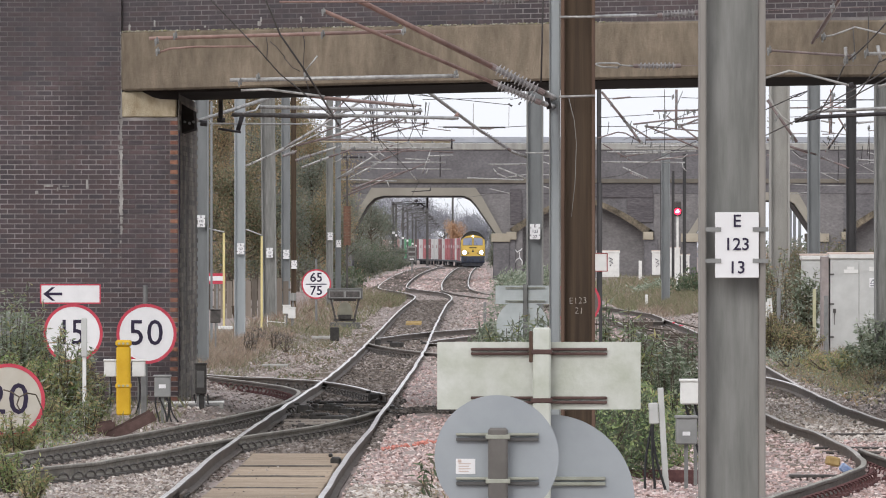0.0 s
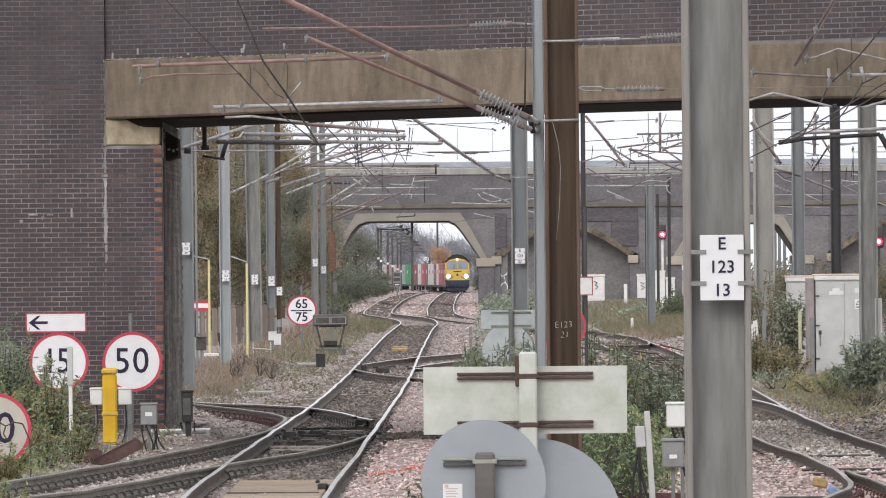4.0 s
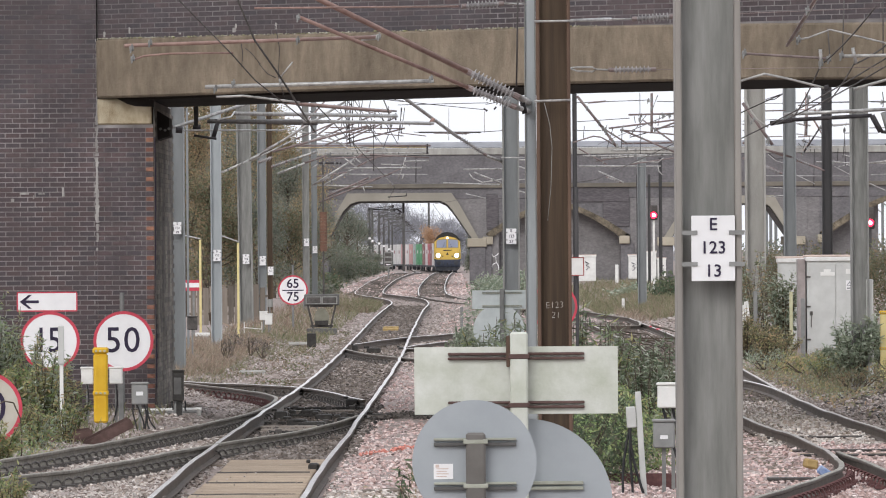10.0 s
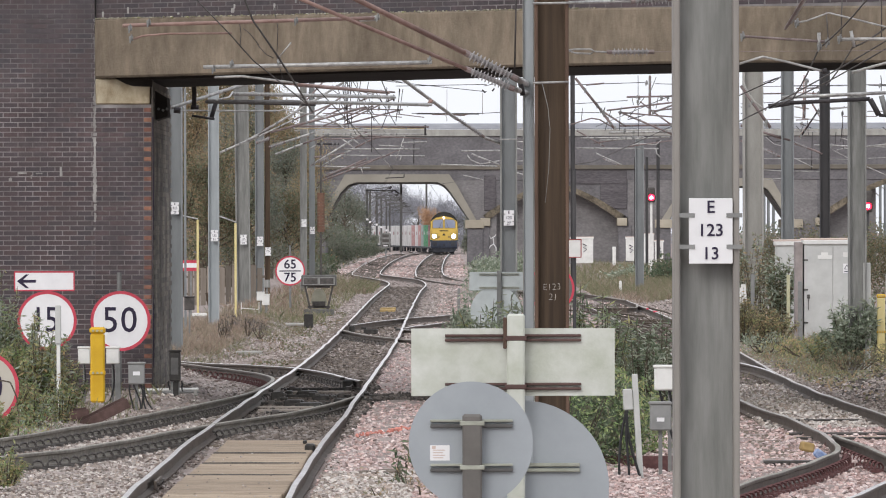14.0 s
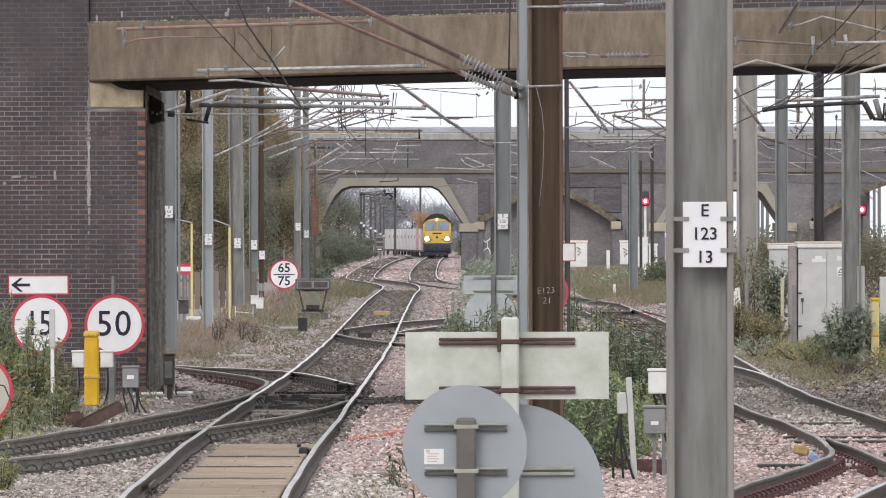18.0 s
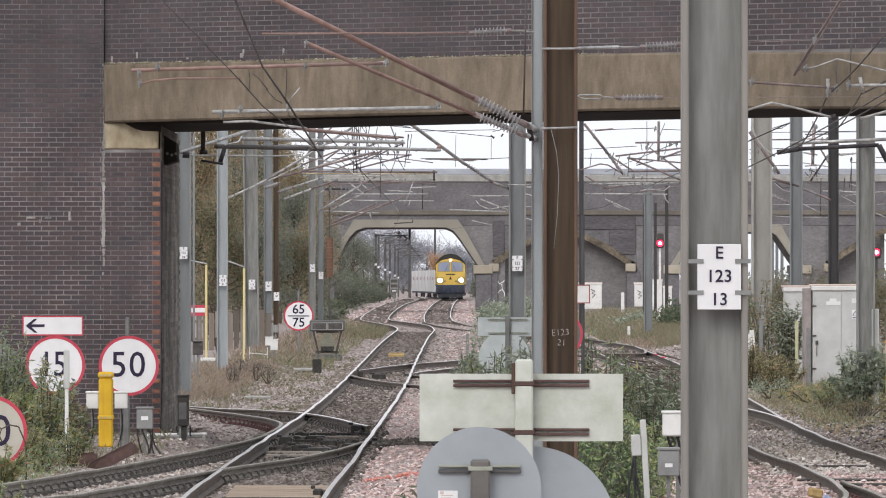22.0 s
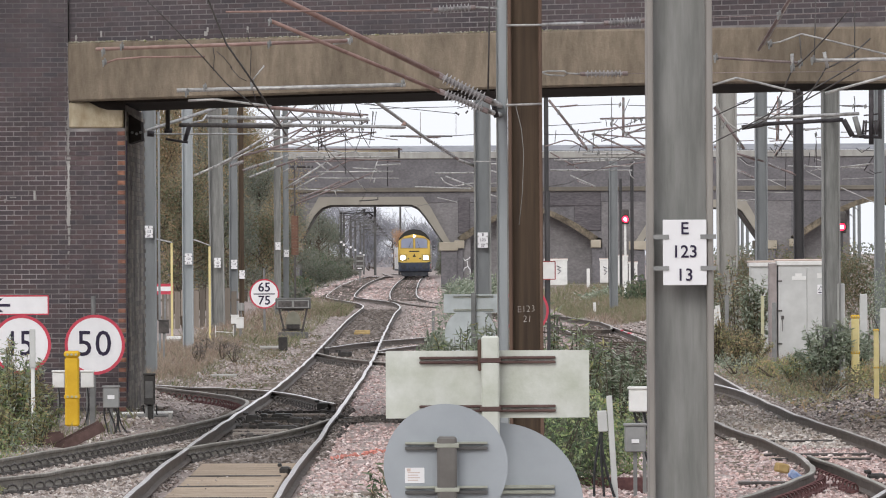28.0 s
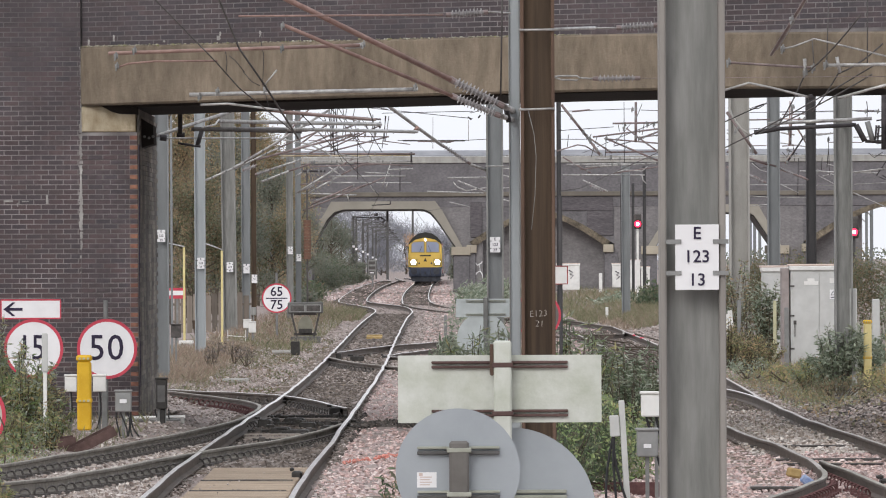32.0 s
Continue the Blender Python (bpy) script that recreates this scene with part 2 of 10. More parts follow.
M_LICHEN = palette("pale_lichen", [(0.36, 0.34, 0.27), (0.45, 0.43, 0.36), (0.28, 0.26, 0.19), (0.30, 0.29, 0.16)], 0.9)
M_CABLE = mat("black_rubber_cable", (0.016, 0.016, 0.017), (0.035, 0.034, 0.034), 10, 0.6)
M_SOFFIT = mat("near_black_soffit", (0.020, 0.016, 0.014), (0.04, 0.034, 0.03), 2, 0.95)
M_REVEAL = palette("grimy_reveal_brick", [(0.179, 0.161, 0.139), (0.213, 0.189, 0.161), (0.143, 0.129, 0.115), (0.191, 0.167, 0.139)], 0.9, 0.35, stain=0.45)
M_MORTAR = mat("pale_mortar", (0.138, 0.124, 0.121), (0.386, 0.359, 0.350), 2.0, 0.95, stain=0.45)
M_BRICK = palette("engineering_brick", [(0.082, 0.066, 0.070), (0.092, 0.070, 0.074), (0.070, 0.061, 0.067), (0.101, 0.073, 0.075), (0.083, 0.069, 0.074), (0.088, 0.070, 0.071), (0.101, 0.073, 0.074)], 0.75, 0.2, soft=1, stain=0.22)
M_BRICK_RED = palette("red_quoin_brick", [(0.24, 0.115, 0.08), (0.30, 0.145, 0.095), (0.20, 0.095, 0.07), (0.16, 0.09, 0.075)], 0.8, 0.35)
# Haze over the far bridge is painted into its brick, lighter than near brick.
M_BRICK_FAR = mat("haze_lightened_brick", (0.118, 0.111, 0.118), (0.189, 0.179, 0.183), 7.0, 0.9, stain=0.18, stretch=(0.8, 1, 1.3))
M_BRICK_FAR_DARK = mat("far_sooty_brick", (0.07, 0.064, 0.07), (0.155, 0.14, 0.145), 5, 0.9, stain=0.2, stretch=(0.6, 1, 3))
M_BRICK_FAR_PALE = mat("haze_lightened_grey_brick", (0.152, 0.143, 0.144), (0.237, 0.224, 0.222), 7.0, 0.9, stain=0.16, stretch=(0.8, 1, 1.3))
M_LIME = mat("white_lime_streak", (0.20, 0.185, 0.175), (0.48, 0.46, 0.435), 9, 0.9, stain=0.35, stretch=(1, 1, 0.25))
M_SIGNBACK = mat("greenish_white_sign_back", (0.45, 0.47, 0.39), (0.64, 0.65, 0.60), 6, 0.55, stain=0.12, bump=0.08)
M_SIGNPALE = mat("bluish_white_sign_back", (0.48, 0.52, 0.52), (0.60, 0.64, 0.64), 5, 0.5, stain=0.1)
M_DISCBACK = mat("grey_alloy_sign_back", (0.315, 0.34, 0.36), (0.375, 0.40, 0.42), 3, 0.45, metal=0.15, stain=0.08)
M_POSTGREY = mat("grey_sign_post", (0.18, 0.18, 0.175), (0.27, 0.27, 0.26), 6, 0.6, metal=0.2)
M_POSTBROWN = mat("brown_grey_post", (0.12, 0.11, 0.10), (0.18, 0.168, 0.155), 6, 0.65, stain=0.2)
M_RAILDARK = mat("rusted_sign_channel", (0.07, 0.04, 0.035), (0.13, 0.08, 0.07), 10, 0.7)
M_RAILPALE = mat("greenish_sign_channel", (0.27, 0.275, 0.225), (0.38, 0.385, 0.33), 10, 0.6)
M_WHITE = mat("white_sign_face", (0.74, 0.73, 0.73), (0.82, 0.81, 0.81), 4, 0.5, stain=0.06)
M_CREAM = mat("aged_cream_sign_face", (0.471, 0.429, 0.353), (0.532, 0.499, 0.437), 4, 0.5, stain=0.08)
M_RED = mat("red_sign_border", (0.46, 0.045, 0.075), (0.58, 0.07, 0.10), 6, 0.5, stain=0.1)
M_BLACK = mat("black_lettering", (0.020, 0.014, 0.036), (0.034, 0.024, 0.056), 10, 0.6)
M_CHALK = mat("chalk_lettering", (0.55, 0.52, 0.48), (0.7, 0.68, 0.62), 10, 0.9)
M_YELLOW = mat("yellow_plastic", (0.614, 0.356, 0.018), (0.725, 0.463, 0.036), 4, 0.45, stain=0.12)
M_PALEYELLOW = mat("faded_yellow_plastic", (0.62, 0.52, 0.22), (0.72, 0.62, 0.33), 4, 0.5, stain=0.12)
M_BOXWHITE = mat("white_enamel_box", (0.66, 0.65, 0.62), (0.78, 0.77, 0.74), 5, 0.5, stain=0.12)
M_BOXGREY = mat("grey_enamel_box", (0.22, 0.22, 0.215), (0.30, 0.30, 0.29), 5, 0.5, stain=0.12)
M_CABINET = mat("grey_cabinet_paint", (0.46, 0.46, 0.44), (0.56, 0.56, 0.54), 3, 0.55, stain=0.12)
M_ORANGE = mat("orange_spray_paint", (0.62, 0.20, 0.15), (0.72, 0.33, 0.27), 12, 0.7)
M_TUBE = mat("galvanised_tube", (0.23, 0.22, 0.21), (0.56, 0.55, 0.53), 11, 0.42, metal=0.45)
M_TUBE_PINK = mat("copper_brown_tube", (0.25, 0.155, 0.13), (0.37, 0.25, 0.215), 9, 0.55, metal=0.2)
M_TUBE_DARK = mat("dark_tube", (0.030, 0.027, 0.030), (0.07, 0.062, 0.062), 9, 0.7)
M_WIRE = mat("dark_wire", (0.05, 0.048, 0.045), (0.11, 0.10, 0.095), 9, 0.6)
M_PORC = mat("grey_porcelain", (0.20, 0.19, 0.188), (0.33, 0.31, 0.305), 9, 0.35)
M_LEAF = palette("bramble_leaf", [(0.222, 0.288, 0.133), (0.291, 0.348, 0.169), (0.163, 0.216, 0.097), (0.361, 0.371, 0.182), (0.256, 0.311, 0.182), (0.419, 0.383, 0.194), (0.327, 0.360, 0.254)], 0.6, thin=0.5)
M_LEAF_FRESH = palette("fresh_green_leaf", [(0.255, 0.353, 0.143), (0.336, 0.423, 0.186), (0.201, 0.282, 0.122), (0.403, 0.451, 0.215), (0.282, 0.353, 0.200)], 0.6, thin=0.35)
M_LEAF_GREY = palette("buddleia_leaf", [(0.260, 0.307, 0.224), (0.354, 0.395, 0.307), (0.189, 0.230, 0.159), (0.448, 0.484, 0.395), (0.319, 0.342, 0.248)], 0.6, thin=0.5)
M_LEAF_YEL = palette("yellowing_leaf", [(0.340, 0.336, 0.158), (0.448, 0.416, 0.210), (0.248, 0.272, 0.129), (0.463, 0.352, 0.195), (0.325, 0.272, 0.180)], 0.65, thin=0.5)
M_LEAF_DARK = palette("ivy_leaf", [(0.101, 0.137, 0.081), (0.137, 0.176, 0.104), (0.081, 0.111, 0.068), (0.182, 0.202, 0.127), (0.156, 0.150, 0.104)], 0.6, thin=0.35)
# Distance haze is put into this leaf palette: pale, greyed green.
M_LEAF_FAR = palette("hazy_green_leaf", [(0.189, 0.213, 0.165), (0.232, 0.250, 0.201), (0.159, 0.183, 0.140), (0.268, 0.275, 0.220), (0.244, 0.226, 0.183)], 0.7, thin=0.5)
M_LEAF_BROWN = palette("autumn_leaf", [(0.321, 0.246, 0.156), (0.399, 0.310, 0.192), (0.277, 0.228, 0.149), (0.244, 0.240, 0.149), (0.438, 0.316, 0.192), (0.297, 0.285, 0.180)], 0.7, thin=0.5)
# Orange washed out in the colour itself, as if seen through haze.
M_LEAF_ORANGE = palette("haze_paled_orange_leaf", [(0.50, 0.32, 0.20), (0.56, 0.38, 0.25), (0.44, 0.28, 0.18)], 0.7, thin=0.35)
# The twigs are tinted blue-grey so that their colour carries the mist.
M_TWIG = palette("bare_hazed_twig", [(0.271, 0.273, 0.302), (0.336, 0.337, 0.370), (0.220, 0.221, 0.244)], 0.8)
M_GRASS = palette("dry_grass", [(0.302, 0.232, 0.178), (0.378, 0.297, 0.232), (0.254, 0.189, 0.146), (0.232, 0.200, 0.140), (0.335, 0.243, 0.189), (0.432, 0.367, 0.292)], 0.8, thin=0.35)
M_GRASS_GREEN = palette("rough_grass", [(0.187, 0.198, 0.110), (0.242, 0.242, 0.143), (0.308, 0.270, 0.187), (0.154, 0.165, 0.094), (0.275, 0.226, 0.160)], 0.8, thin=0.35)
M_BARK = mat("bark", (0.07, 0.055, 0.04), (0.13, 0.105, 0.08), 8, 0.9, bump=0.4)
M_FENCE = mat("grey_brown_fence_board", (0.15, 0.127, 0.105), (0.25, 0.212, 0.178), 5, 0.9, rnd=0.38, stretch=(1, 1, 0.1))


soot_wash(M_BRICK, 4.0, 5.6, 0.30, (0.070, 0.066, 0.072))
soot_wash(M_MORTAR, 3.9, 5.5, 0.42, (0.105, 0.098, 0.10))

# ---- building helpers ----
def thing(name, loc, label, category, group="", kind=""):
    ob = new(name)
    ob.location = loc
    ob.empty_display_size = 0.2
    return tagged(ob, label, category, group, kind)


def link_mesh(name, me, material, parent=None, label=""):
    mats = material if isinstance(material, (list, tuple)) else [material]
    for m in mats:
        me.materials.append(m)
    ob = new(name, me)
    if parent is not None:
        ob.parent = parent
    if label:
        ob["label"] = label
    return ob


def part(name, bm, material, parent=None, label="", smooth=False):
    me = bpy.data.meshes.new(name)
    bmesh.ops.recalc_face_normals(bm, faces=bm.faces)
    bm.to_mesh(me)
    bm.free()
    if smooth:
        me.shade_smooth()
    return link_mesh(name, me, material, parent, label)


def bm_new():
    return bmesh.new()


def box(bm, x0, x1, y0, y1, z0, z1, bevel=0.0, mi=0):
    v = [bm.verts.new((x, y, z)) for x in (x0, x1) for y in (y0, y1) for z in (z0, z1)]
    fs = [bm.faces.new([v[i] for i in q]) for q in ((0, 1, 3, 2), (4, 6, 7, 5), (0, 4, 5, 1), (2, 3, 7, 6), (0, 2, 6, 4), (1, 5, 7, 3))]
    for f in fs:
        f.material_index = mi
    if bevel:
        bmesh.ops.bevel(bm, geom=list({e for f in fs for e in f.edges}), offset=bevel, segments=1, affect="EDGES")
    return bm


def prism(bm, outline, y0, y1, mi=0):
    """A plate: an outline in x and z, between two depths."""
    a = [bm.verts.new((x, y0, z)) for x, z in outline]
    b = [bm.verts.new((x, y1, z)) for x, z in outline]
    fs = [bm.faces.new(a), bm.faces.new(b[::-1])]
    for i in range(len(a)):
        j = (i + 1) % len(a)
        fs.append(bm.faces.new((a[i], b[i], b[j], a[j])))
    for f in fs:
        f.material_index = mi
    return bm


def frame_of(d):
    d = Vector(d).normalized()
    s = d.cross(Vector((0, 0, 1)) if abs(d.z) < 0.95 else Vector((1, 0, 0))).normalized()
    return s, s.cross(d)


def rod(bm, pts, r, seg=8, r2=None):
    """A round bar along a line of points."""
    pts = [Vector(p) for p in pts]
    rings = []
    for i, p in enumerate(pts):
        s, u = frame_of(pts[min(i + 1, len(pts) - 1)] - pts[max(i - 1, 0)])
        q = r if r2 is None else r + (r2 - r) * i / (len(pts) - 1)
        rings.append([bm.verts.new(p + q * (math.cos(a) * s + math.sin(a) * u)) for a in (2 * math.pi * k / seg for k in range(seg))])
    for a, b in zip(rings, rings[1:]):
        for k in range(seg):
            bm.faces.new((a[k], a[(k + 1) % seg], b[(k + 1) % seg], b[k]))
    bm.faces.new(rings[0][::-1])
    bm.faces.new(rings[-1])
    return bm


def disc(bm, x, z, y0, y1, r, seg=48, inner=0.0):
    """A round plate, or a ring, facing along y."""
    ang = [2 * math.pi * k / seg for k in range(seg)]
    if not inner:
        return prism(bm, [(x + r * math.cos(a), z + r * math.sin(a)) for a in ang], y0, y1)
    ring = lambda q, y: [bm.verts.new((x + q * math.cos(a), y, z + q * math.sin(a))) for a in ang]
    o0, o1, i0, i1 = ring(r, y0), ring(r, y1), ring(inner, y0), ring(inner, y1)
    for k in range(seg):
        j = (k + 1) % seg
        for q in ((o0[k], o0[j], i0[j], i0[k]), (o1[k], i1[k], i1[j], o1[j]), (o0[k], o1[k], o1[j], o0[j]), (i0[k], i0[j], i1[j], i1[k])):
            bm.faces.new(q)
    return bm


def smooth_line(pts, step):
    """A line through the points, evenly cut."""
    p = [np.array(q, float) for q in pts]
    p = [2 * p[0] - p[1]] + p + [2 * p[-1] - p[-2]]
    out = []
    for i in range(1, len(p) - 2):
        n = max(2, int(np.linalg.norm(p[i + 1] - p[i]) / step))
        for k in range(n):
            t = k / n
            out.append(0.5 * (2 * p[i] + (p[i + 1] - p[i - 1]) * t + (2 * p[i - 1] - 5 * p[i] + 4 * p[i + 1] - p[i + 2]) * t * t + (3 * p[i] - p[i - 1] - 3 * p[i + 1] + p[i + 2]) * t ** 3))
    return out + [p[-2]]


def letters(text, size, material, parent, x, y, z, turn=0.0, name="lettering", bold=0.0, squeeze=1.0):
    """Raised writing that faces the camera's side, centred at x, z."""
    c = bpy.data.curves.new("font", "FONT")
    c.body, c.size, c.align_x, c.align_y, c.extrude, c.offset = text, size, "CENTER", "CENTER", 0.002, bold
    c.resolution_u = 3
    o = new("font", c)
    bpy.context.view_layer.update()
    me = bpy.data.meshes.new_from_object(o.evaluated_get(bpy.context.evaluated_depsgraph_get()))
    bpy.data.objects.remove(o)
    me.materials.clear()
    me.name = name
    me.transform(pose(x, y, z, 90, 0, 0) @ pose(0, 0, 0, 0, 0, turn) @ Matrix.Diagonal((squeeze, 1, 1, 1)))
    # one object for each character
    bm = bmesh.new()
    bm.from_mesh(me)
    seen, groups = set(), []
    for v in bm.verts:
        if v.index in seen:
            continue
        todo, isle = [v], []
        seen.add(v.index)
        while todo:
            a = todo.pop()
            isle.append(a)
            for e in a.link_edges:
                o2 = e.other_vert(a)
                if o2.index not in seen:
                    seen.add(o2.index)
                    todo.append(o2)
        lo, hi = min(a.co.x for a in isle), max(a.co.x for a in isle)
        for g in groups:
            if lo < g[1] - 0.1 * size and hi > g[0] + 0.1 * size or (lo >= g[0] - 1e-4 and hi <= g[1] + 1e-4):
                g[0], g[1] = min(lo, g[0]), max(hi, g[1])
                g[2].extend(a.index for a in isle)
                break
        else:
            groups.append([lo, hi, [a.index for a in isle]])
    made = []
    for g in groups:
        keep = set(g[2])
        b2 = bm.copy()
        b2.verts.ensure_lookup_table()
        bmesh.ops.delete(b2, geom=[a for a in b2.verts if a.index not in keep], context="VERTS")
        m2 = bpy.data.meshes.new(name)
        b2.to_mesh(m2)
        b2.free()
        made.append(link_mesh(name, m2, material, parent))
    bm.free()
    return made


def pieces_mesh(name, verts, faces, material, parent=None, label=""):
    """One mesh from arrays: n x k corners and the faces of one piece."""
    n, k, _ = verts.shape
    f = (np.arange(n)[:, None, None] * k + np.array(faces)[None]).reshape(-1, len(faces[0]))
    me = bpy.data.meshes.new(name)
    me.vertices.add(n * k)
    me.vertices.foreach_set("co", verts.reshape(-1).astype(np.float32))
    me.loops.add(f.size)
    me.loops.foreach_set("vertex_index", f.reshape(-1).astype(np.int32))
    me.polygons.add(len(f))
    me.polygons.foreach_set("loop_start", (np.arange(len(f)) * f.shape[1]).astype(np.int32))
    me.polygons.foreach_set("loop_total", np.full(len(f), f.shape[1], np.int32))
    me.update(calc_edges=True)
    me.validate()
    me.shade_flat()
    return link_mesh(name, me, material, parent, label)


CUBE = np.array([(x, y, z) for x in (-1, 1) for y in (-1, 1) for z in (-1, 1)], float)
CUBE_F = [(0, 1, 3, 2), (4, 6, 7, 5), (0, 4, 5, 1), (2, 3, 7, 6), (0, 2, 6, 4), (1, 5, 7, 3)]


def turns(n, rng):
    q = rng.normal(size=(n, 4))
    q /= np.linalg.norm(q, axis=1)[:, None]
    w, x, y, z = q.T
    return np.stack([np.stack([1 - 2 * (y * y + z * z), 2 * (x * y - z * w), 2 * (x * z + y * w)], 1), np.stack([2 * (x * y + z * w), 1 - 2 * (x * x + z * z), 2 * (y * z - x * w)], 1), np.stack([2 * (x * z - y * w), 2 * (y * z + x * w), 1 - 2 * (x * x + y * y)], 1)], 1)


def stones(name, places, sizes, rng, material, parent=None, label=""):
    """Broken stones at the places."""
    n = len(places)
    c = CUBE[None] * rng.uniform(0.45, 1.0, (n, 8, 1)) * rng.uniform(0.55, 1.0, (n, 1, 3)) * sizes[:, None, None]
    c = np.einsum("nij,nkj->nki", turns(n, rng), c) * np.array([1.0, 1.0, 0.72])
    return pieces_mesh(name, c + places[:, None], CUBE_F, material, parent, label)


def leaves(name, places, size, rng, material, parent=None, slim=0.4, droop=0.3, label="", lean=None, flat=0.0):
    """Pointed folded leaves at the places."""
    n = len(places)
    a = rng.normal(size=(n, 3))
    a[:, 2] -= droop
    if lean is not None:
        a = a * 0.5 + lean
    a /= np.linalg.norm(a, axis=1)[:, None]
    b = np.cross(a, rng.normal(size=(n, 3)) + flat * np.array([0.0, -0.35, 1.0]))
    b /= np.linalg.norm(b, axis=1)[:, None]
    c = np.cross(a, b)
    s = (size * rng.uniform(0.6, 1.3, n))[:, None]
    v = np.stack([places, places + s * (0.45 * a + slim * 0.5 * b + 0.06 * c), places + s * a, places + s * (0.45 * a - slim * 0.5 * b + 0.06 * c)], 1)
    return pieces_mesh(name, v, [(0, 1, 2, 3)], material, parent, label)


def blades(name, places, height, rng, material, parent=None, width=0.012, tilt=0.35, label=""):
    """Thin upright blades or stalks."""
    n = len(places)
    h = height * rng.uniform(0.4, 1.2, n)
    d = rng.normal(size=(n, 2)) * tilt
    w = np.stack([rng.normal(size=n), rng.normal(size=n) * 0.4, np.zeros(n)], 1)
    w = w / np.linalg.norm(w, axis=1)[:, None] * width
    tip = places + np.stack([d[:, 0] * h, d[:, 1] * h, h], 1)
    mid = places + np.stack([d[:, 0] * h * 0.35, d[:, 1] * h * 0.35, h * 0.55], 1)
    v = np.stack([places - w, places + w, mid + w * 0.8, tip, mid - w * 0.8], 1)
    return pieces_mesh(name, v, [(0, 1, 2, 3, 4)], material, parent, label)


def grade(y):
    """The line falls away gently far off."""
    return -0.0011 * np.clip(y - 660, 0, 100) - 0.0036 * np.clip(y - 760, 0, 140) - 0.0055 * np.clip(y - 900, 0, 25) - 0.001 * np.clip(y - 925, 0, 1500)


def ground_z(x, y):
    """Height of the ground: ballast between the tracks, a slight bank on both sides, a fall far off."""
    x, y = np.asarray(x, float), np.asarray(y, float)
    left = 0.20 * np.clip((-4.3 - x) / 1.2, 0, 1) * np.clip((y - 105) / 8, 0, 1)
    left = np.maximum(left, 0.22 * np.clip((-3.7 - x) / 0.35, 0, 1) * np.clip((y - 117) / 8, 0, 1) * np.clip((141 - y) / 6, 0, 1))
    right = 0.30 * np.clip((x - 6.9) / 1.5, 0, 1)
    mid = 0.16 * np.clip(1 - np.abs(x - 1.6) / 1.4, 0, 1) * np.clip((y - 60) / 10, 0, 1)
    mid = mid + 0.09 * np.clip((x + 1.38) / 0.08, 0, 1) * np.clip((0.6 - x) / 0.6, 0, 1) * np.clip((240 - y) / 30, 0, 1) * np.clip((y - 60) / 10, 0, 1)
    return -0.20 + left + right + mid + grade(y)


# ---- ground and tracks ----
def make_ground():
    xs = np.concatenate([np.array([-3000, -600, -150, -60, -30, -20, -14]), np.linspace(-10, 14, 97), np.array([20, 30, 60, 150, 600, 3000])])
    ys = np.concatenate([np.array([-1500, -200, -40, 0, 30, 50]), np.linspace(60, 200, 176), np.linspace(204, 700, 140), np.array([800, 900, 1000, 1200, 1400, 1599, 1601, 2000, 4000])])
    gx, gy = np.meshgrid(xs, ys)
    rng = np.random.default_rng(3)
    gz = ground_z(gx, gy) + rng.normal(size=gx.shape) * 0.015 * (np.abs(gx) < 12)
    v = np.stack([gx, gy, gz], -1).reshape(-1, 3)
    w = len(xs)
    f = [(j * w + i, j * w + i + 1, (j + 1) * w + i + 1, (j + 1) * w + i) for j in range(len(ys) - 1) for i in range(w - 1)]
    me = bpy.data.meshes.new("ground")
    me.from_pydata(v.tolist(), [], f)
    me.shade_smooth()
    tagged(link_mesh("ground", me, M_BALLAST), "stony ballast ground between the railway tracks", "ground", kind="structure")


RAIL_SECTION = [(-0.030, -0.005), (-0.014, 0.0), (0.014, 0.0), (0.030, -0.005), (0.036, -0.014), (0.035, -0.036), (0.010, -0.050), (0.010, -0.125), (0.070, -0.145), (0.070, -0.160), (-0.070, -0.160), (-0.070, -0.145), (-0.010, -0.125), (-0.010, -0.050), (-0.035, -0.036), (-0.036, -0.014)]


def rail(pts, track, head=None, step=1.5, web=None):
    """A rail of the usual section along a line; the top of the head is worn bright."""
    line = smooth_line(pts, step)
    bm = bm_new()
    rings = []
    for i, p in enumerate(line):
        d = line[min(i + 1, len(line) - 1)] - line[max(i - 1, 0)]
        s = np.array([d[1], -d[0]]) / np.hypot(d[0], d[1])
        z = p[2] + float(grade(p[1]))
        wob = noise.noise((p[0] * 3.1, p[1] * 0.21, 1.0)) * 0.024, noise.noise((p[0] * 2.7, p[1] * 0.23, 5.0)) * 0.014
        rings.append([bm.verts.new((p[0] + s[0] * a + wob[0], p[1] + s[1] * a, z + b + wob[1])) for a, b in RAIL_SECTION])
    for a, b in zip(rings, rings[1:]):
        for k in range(16):
            f = bm.faces.new((a[k], a[(k + 1) % 16], b[(k + 1) % 16], b[k]))
            f.material_index = 1 if k in (0, 1, 2) else 0
            f.smooth = k in (0, 1, 2, 3, 15)
    bm.faces.new(rings[0])
    bm.faces.new(rings[-1][::-1])
    me = bpy.data.meshes.new("rail")
    bmesh.ops.recalc_face_normals(bm, faces=bm.faces)
    bm.to_mesh(me)
    bm.free()
    return link_mesh("rail", me, [web or M_RAIL, head or M_HEAD], track)


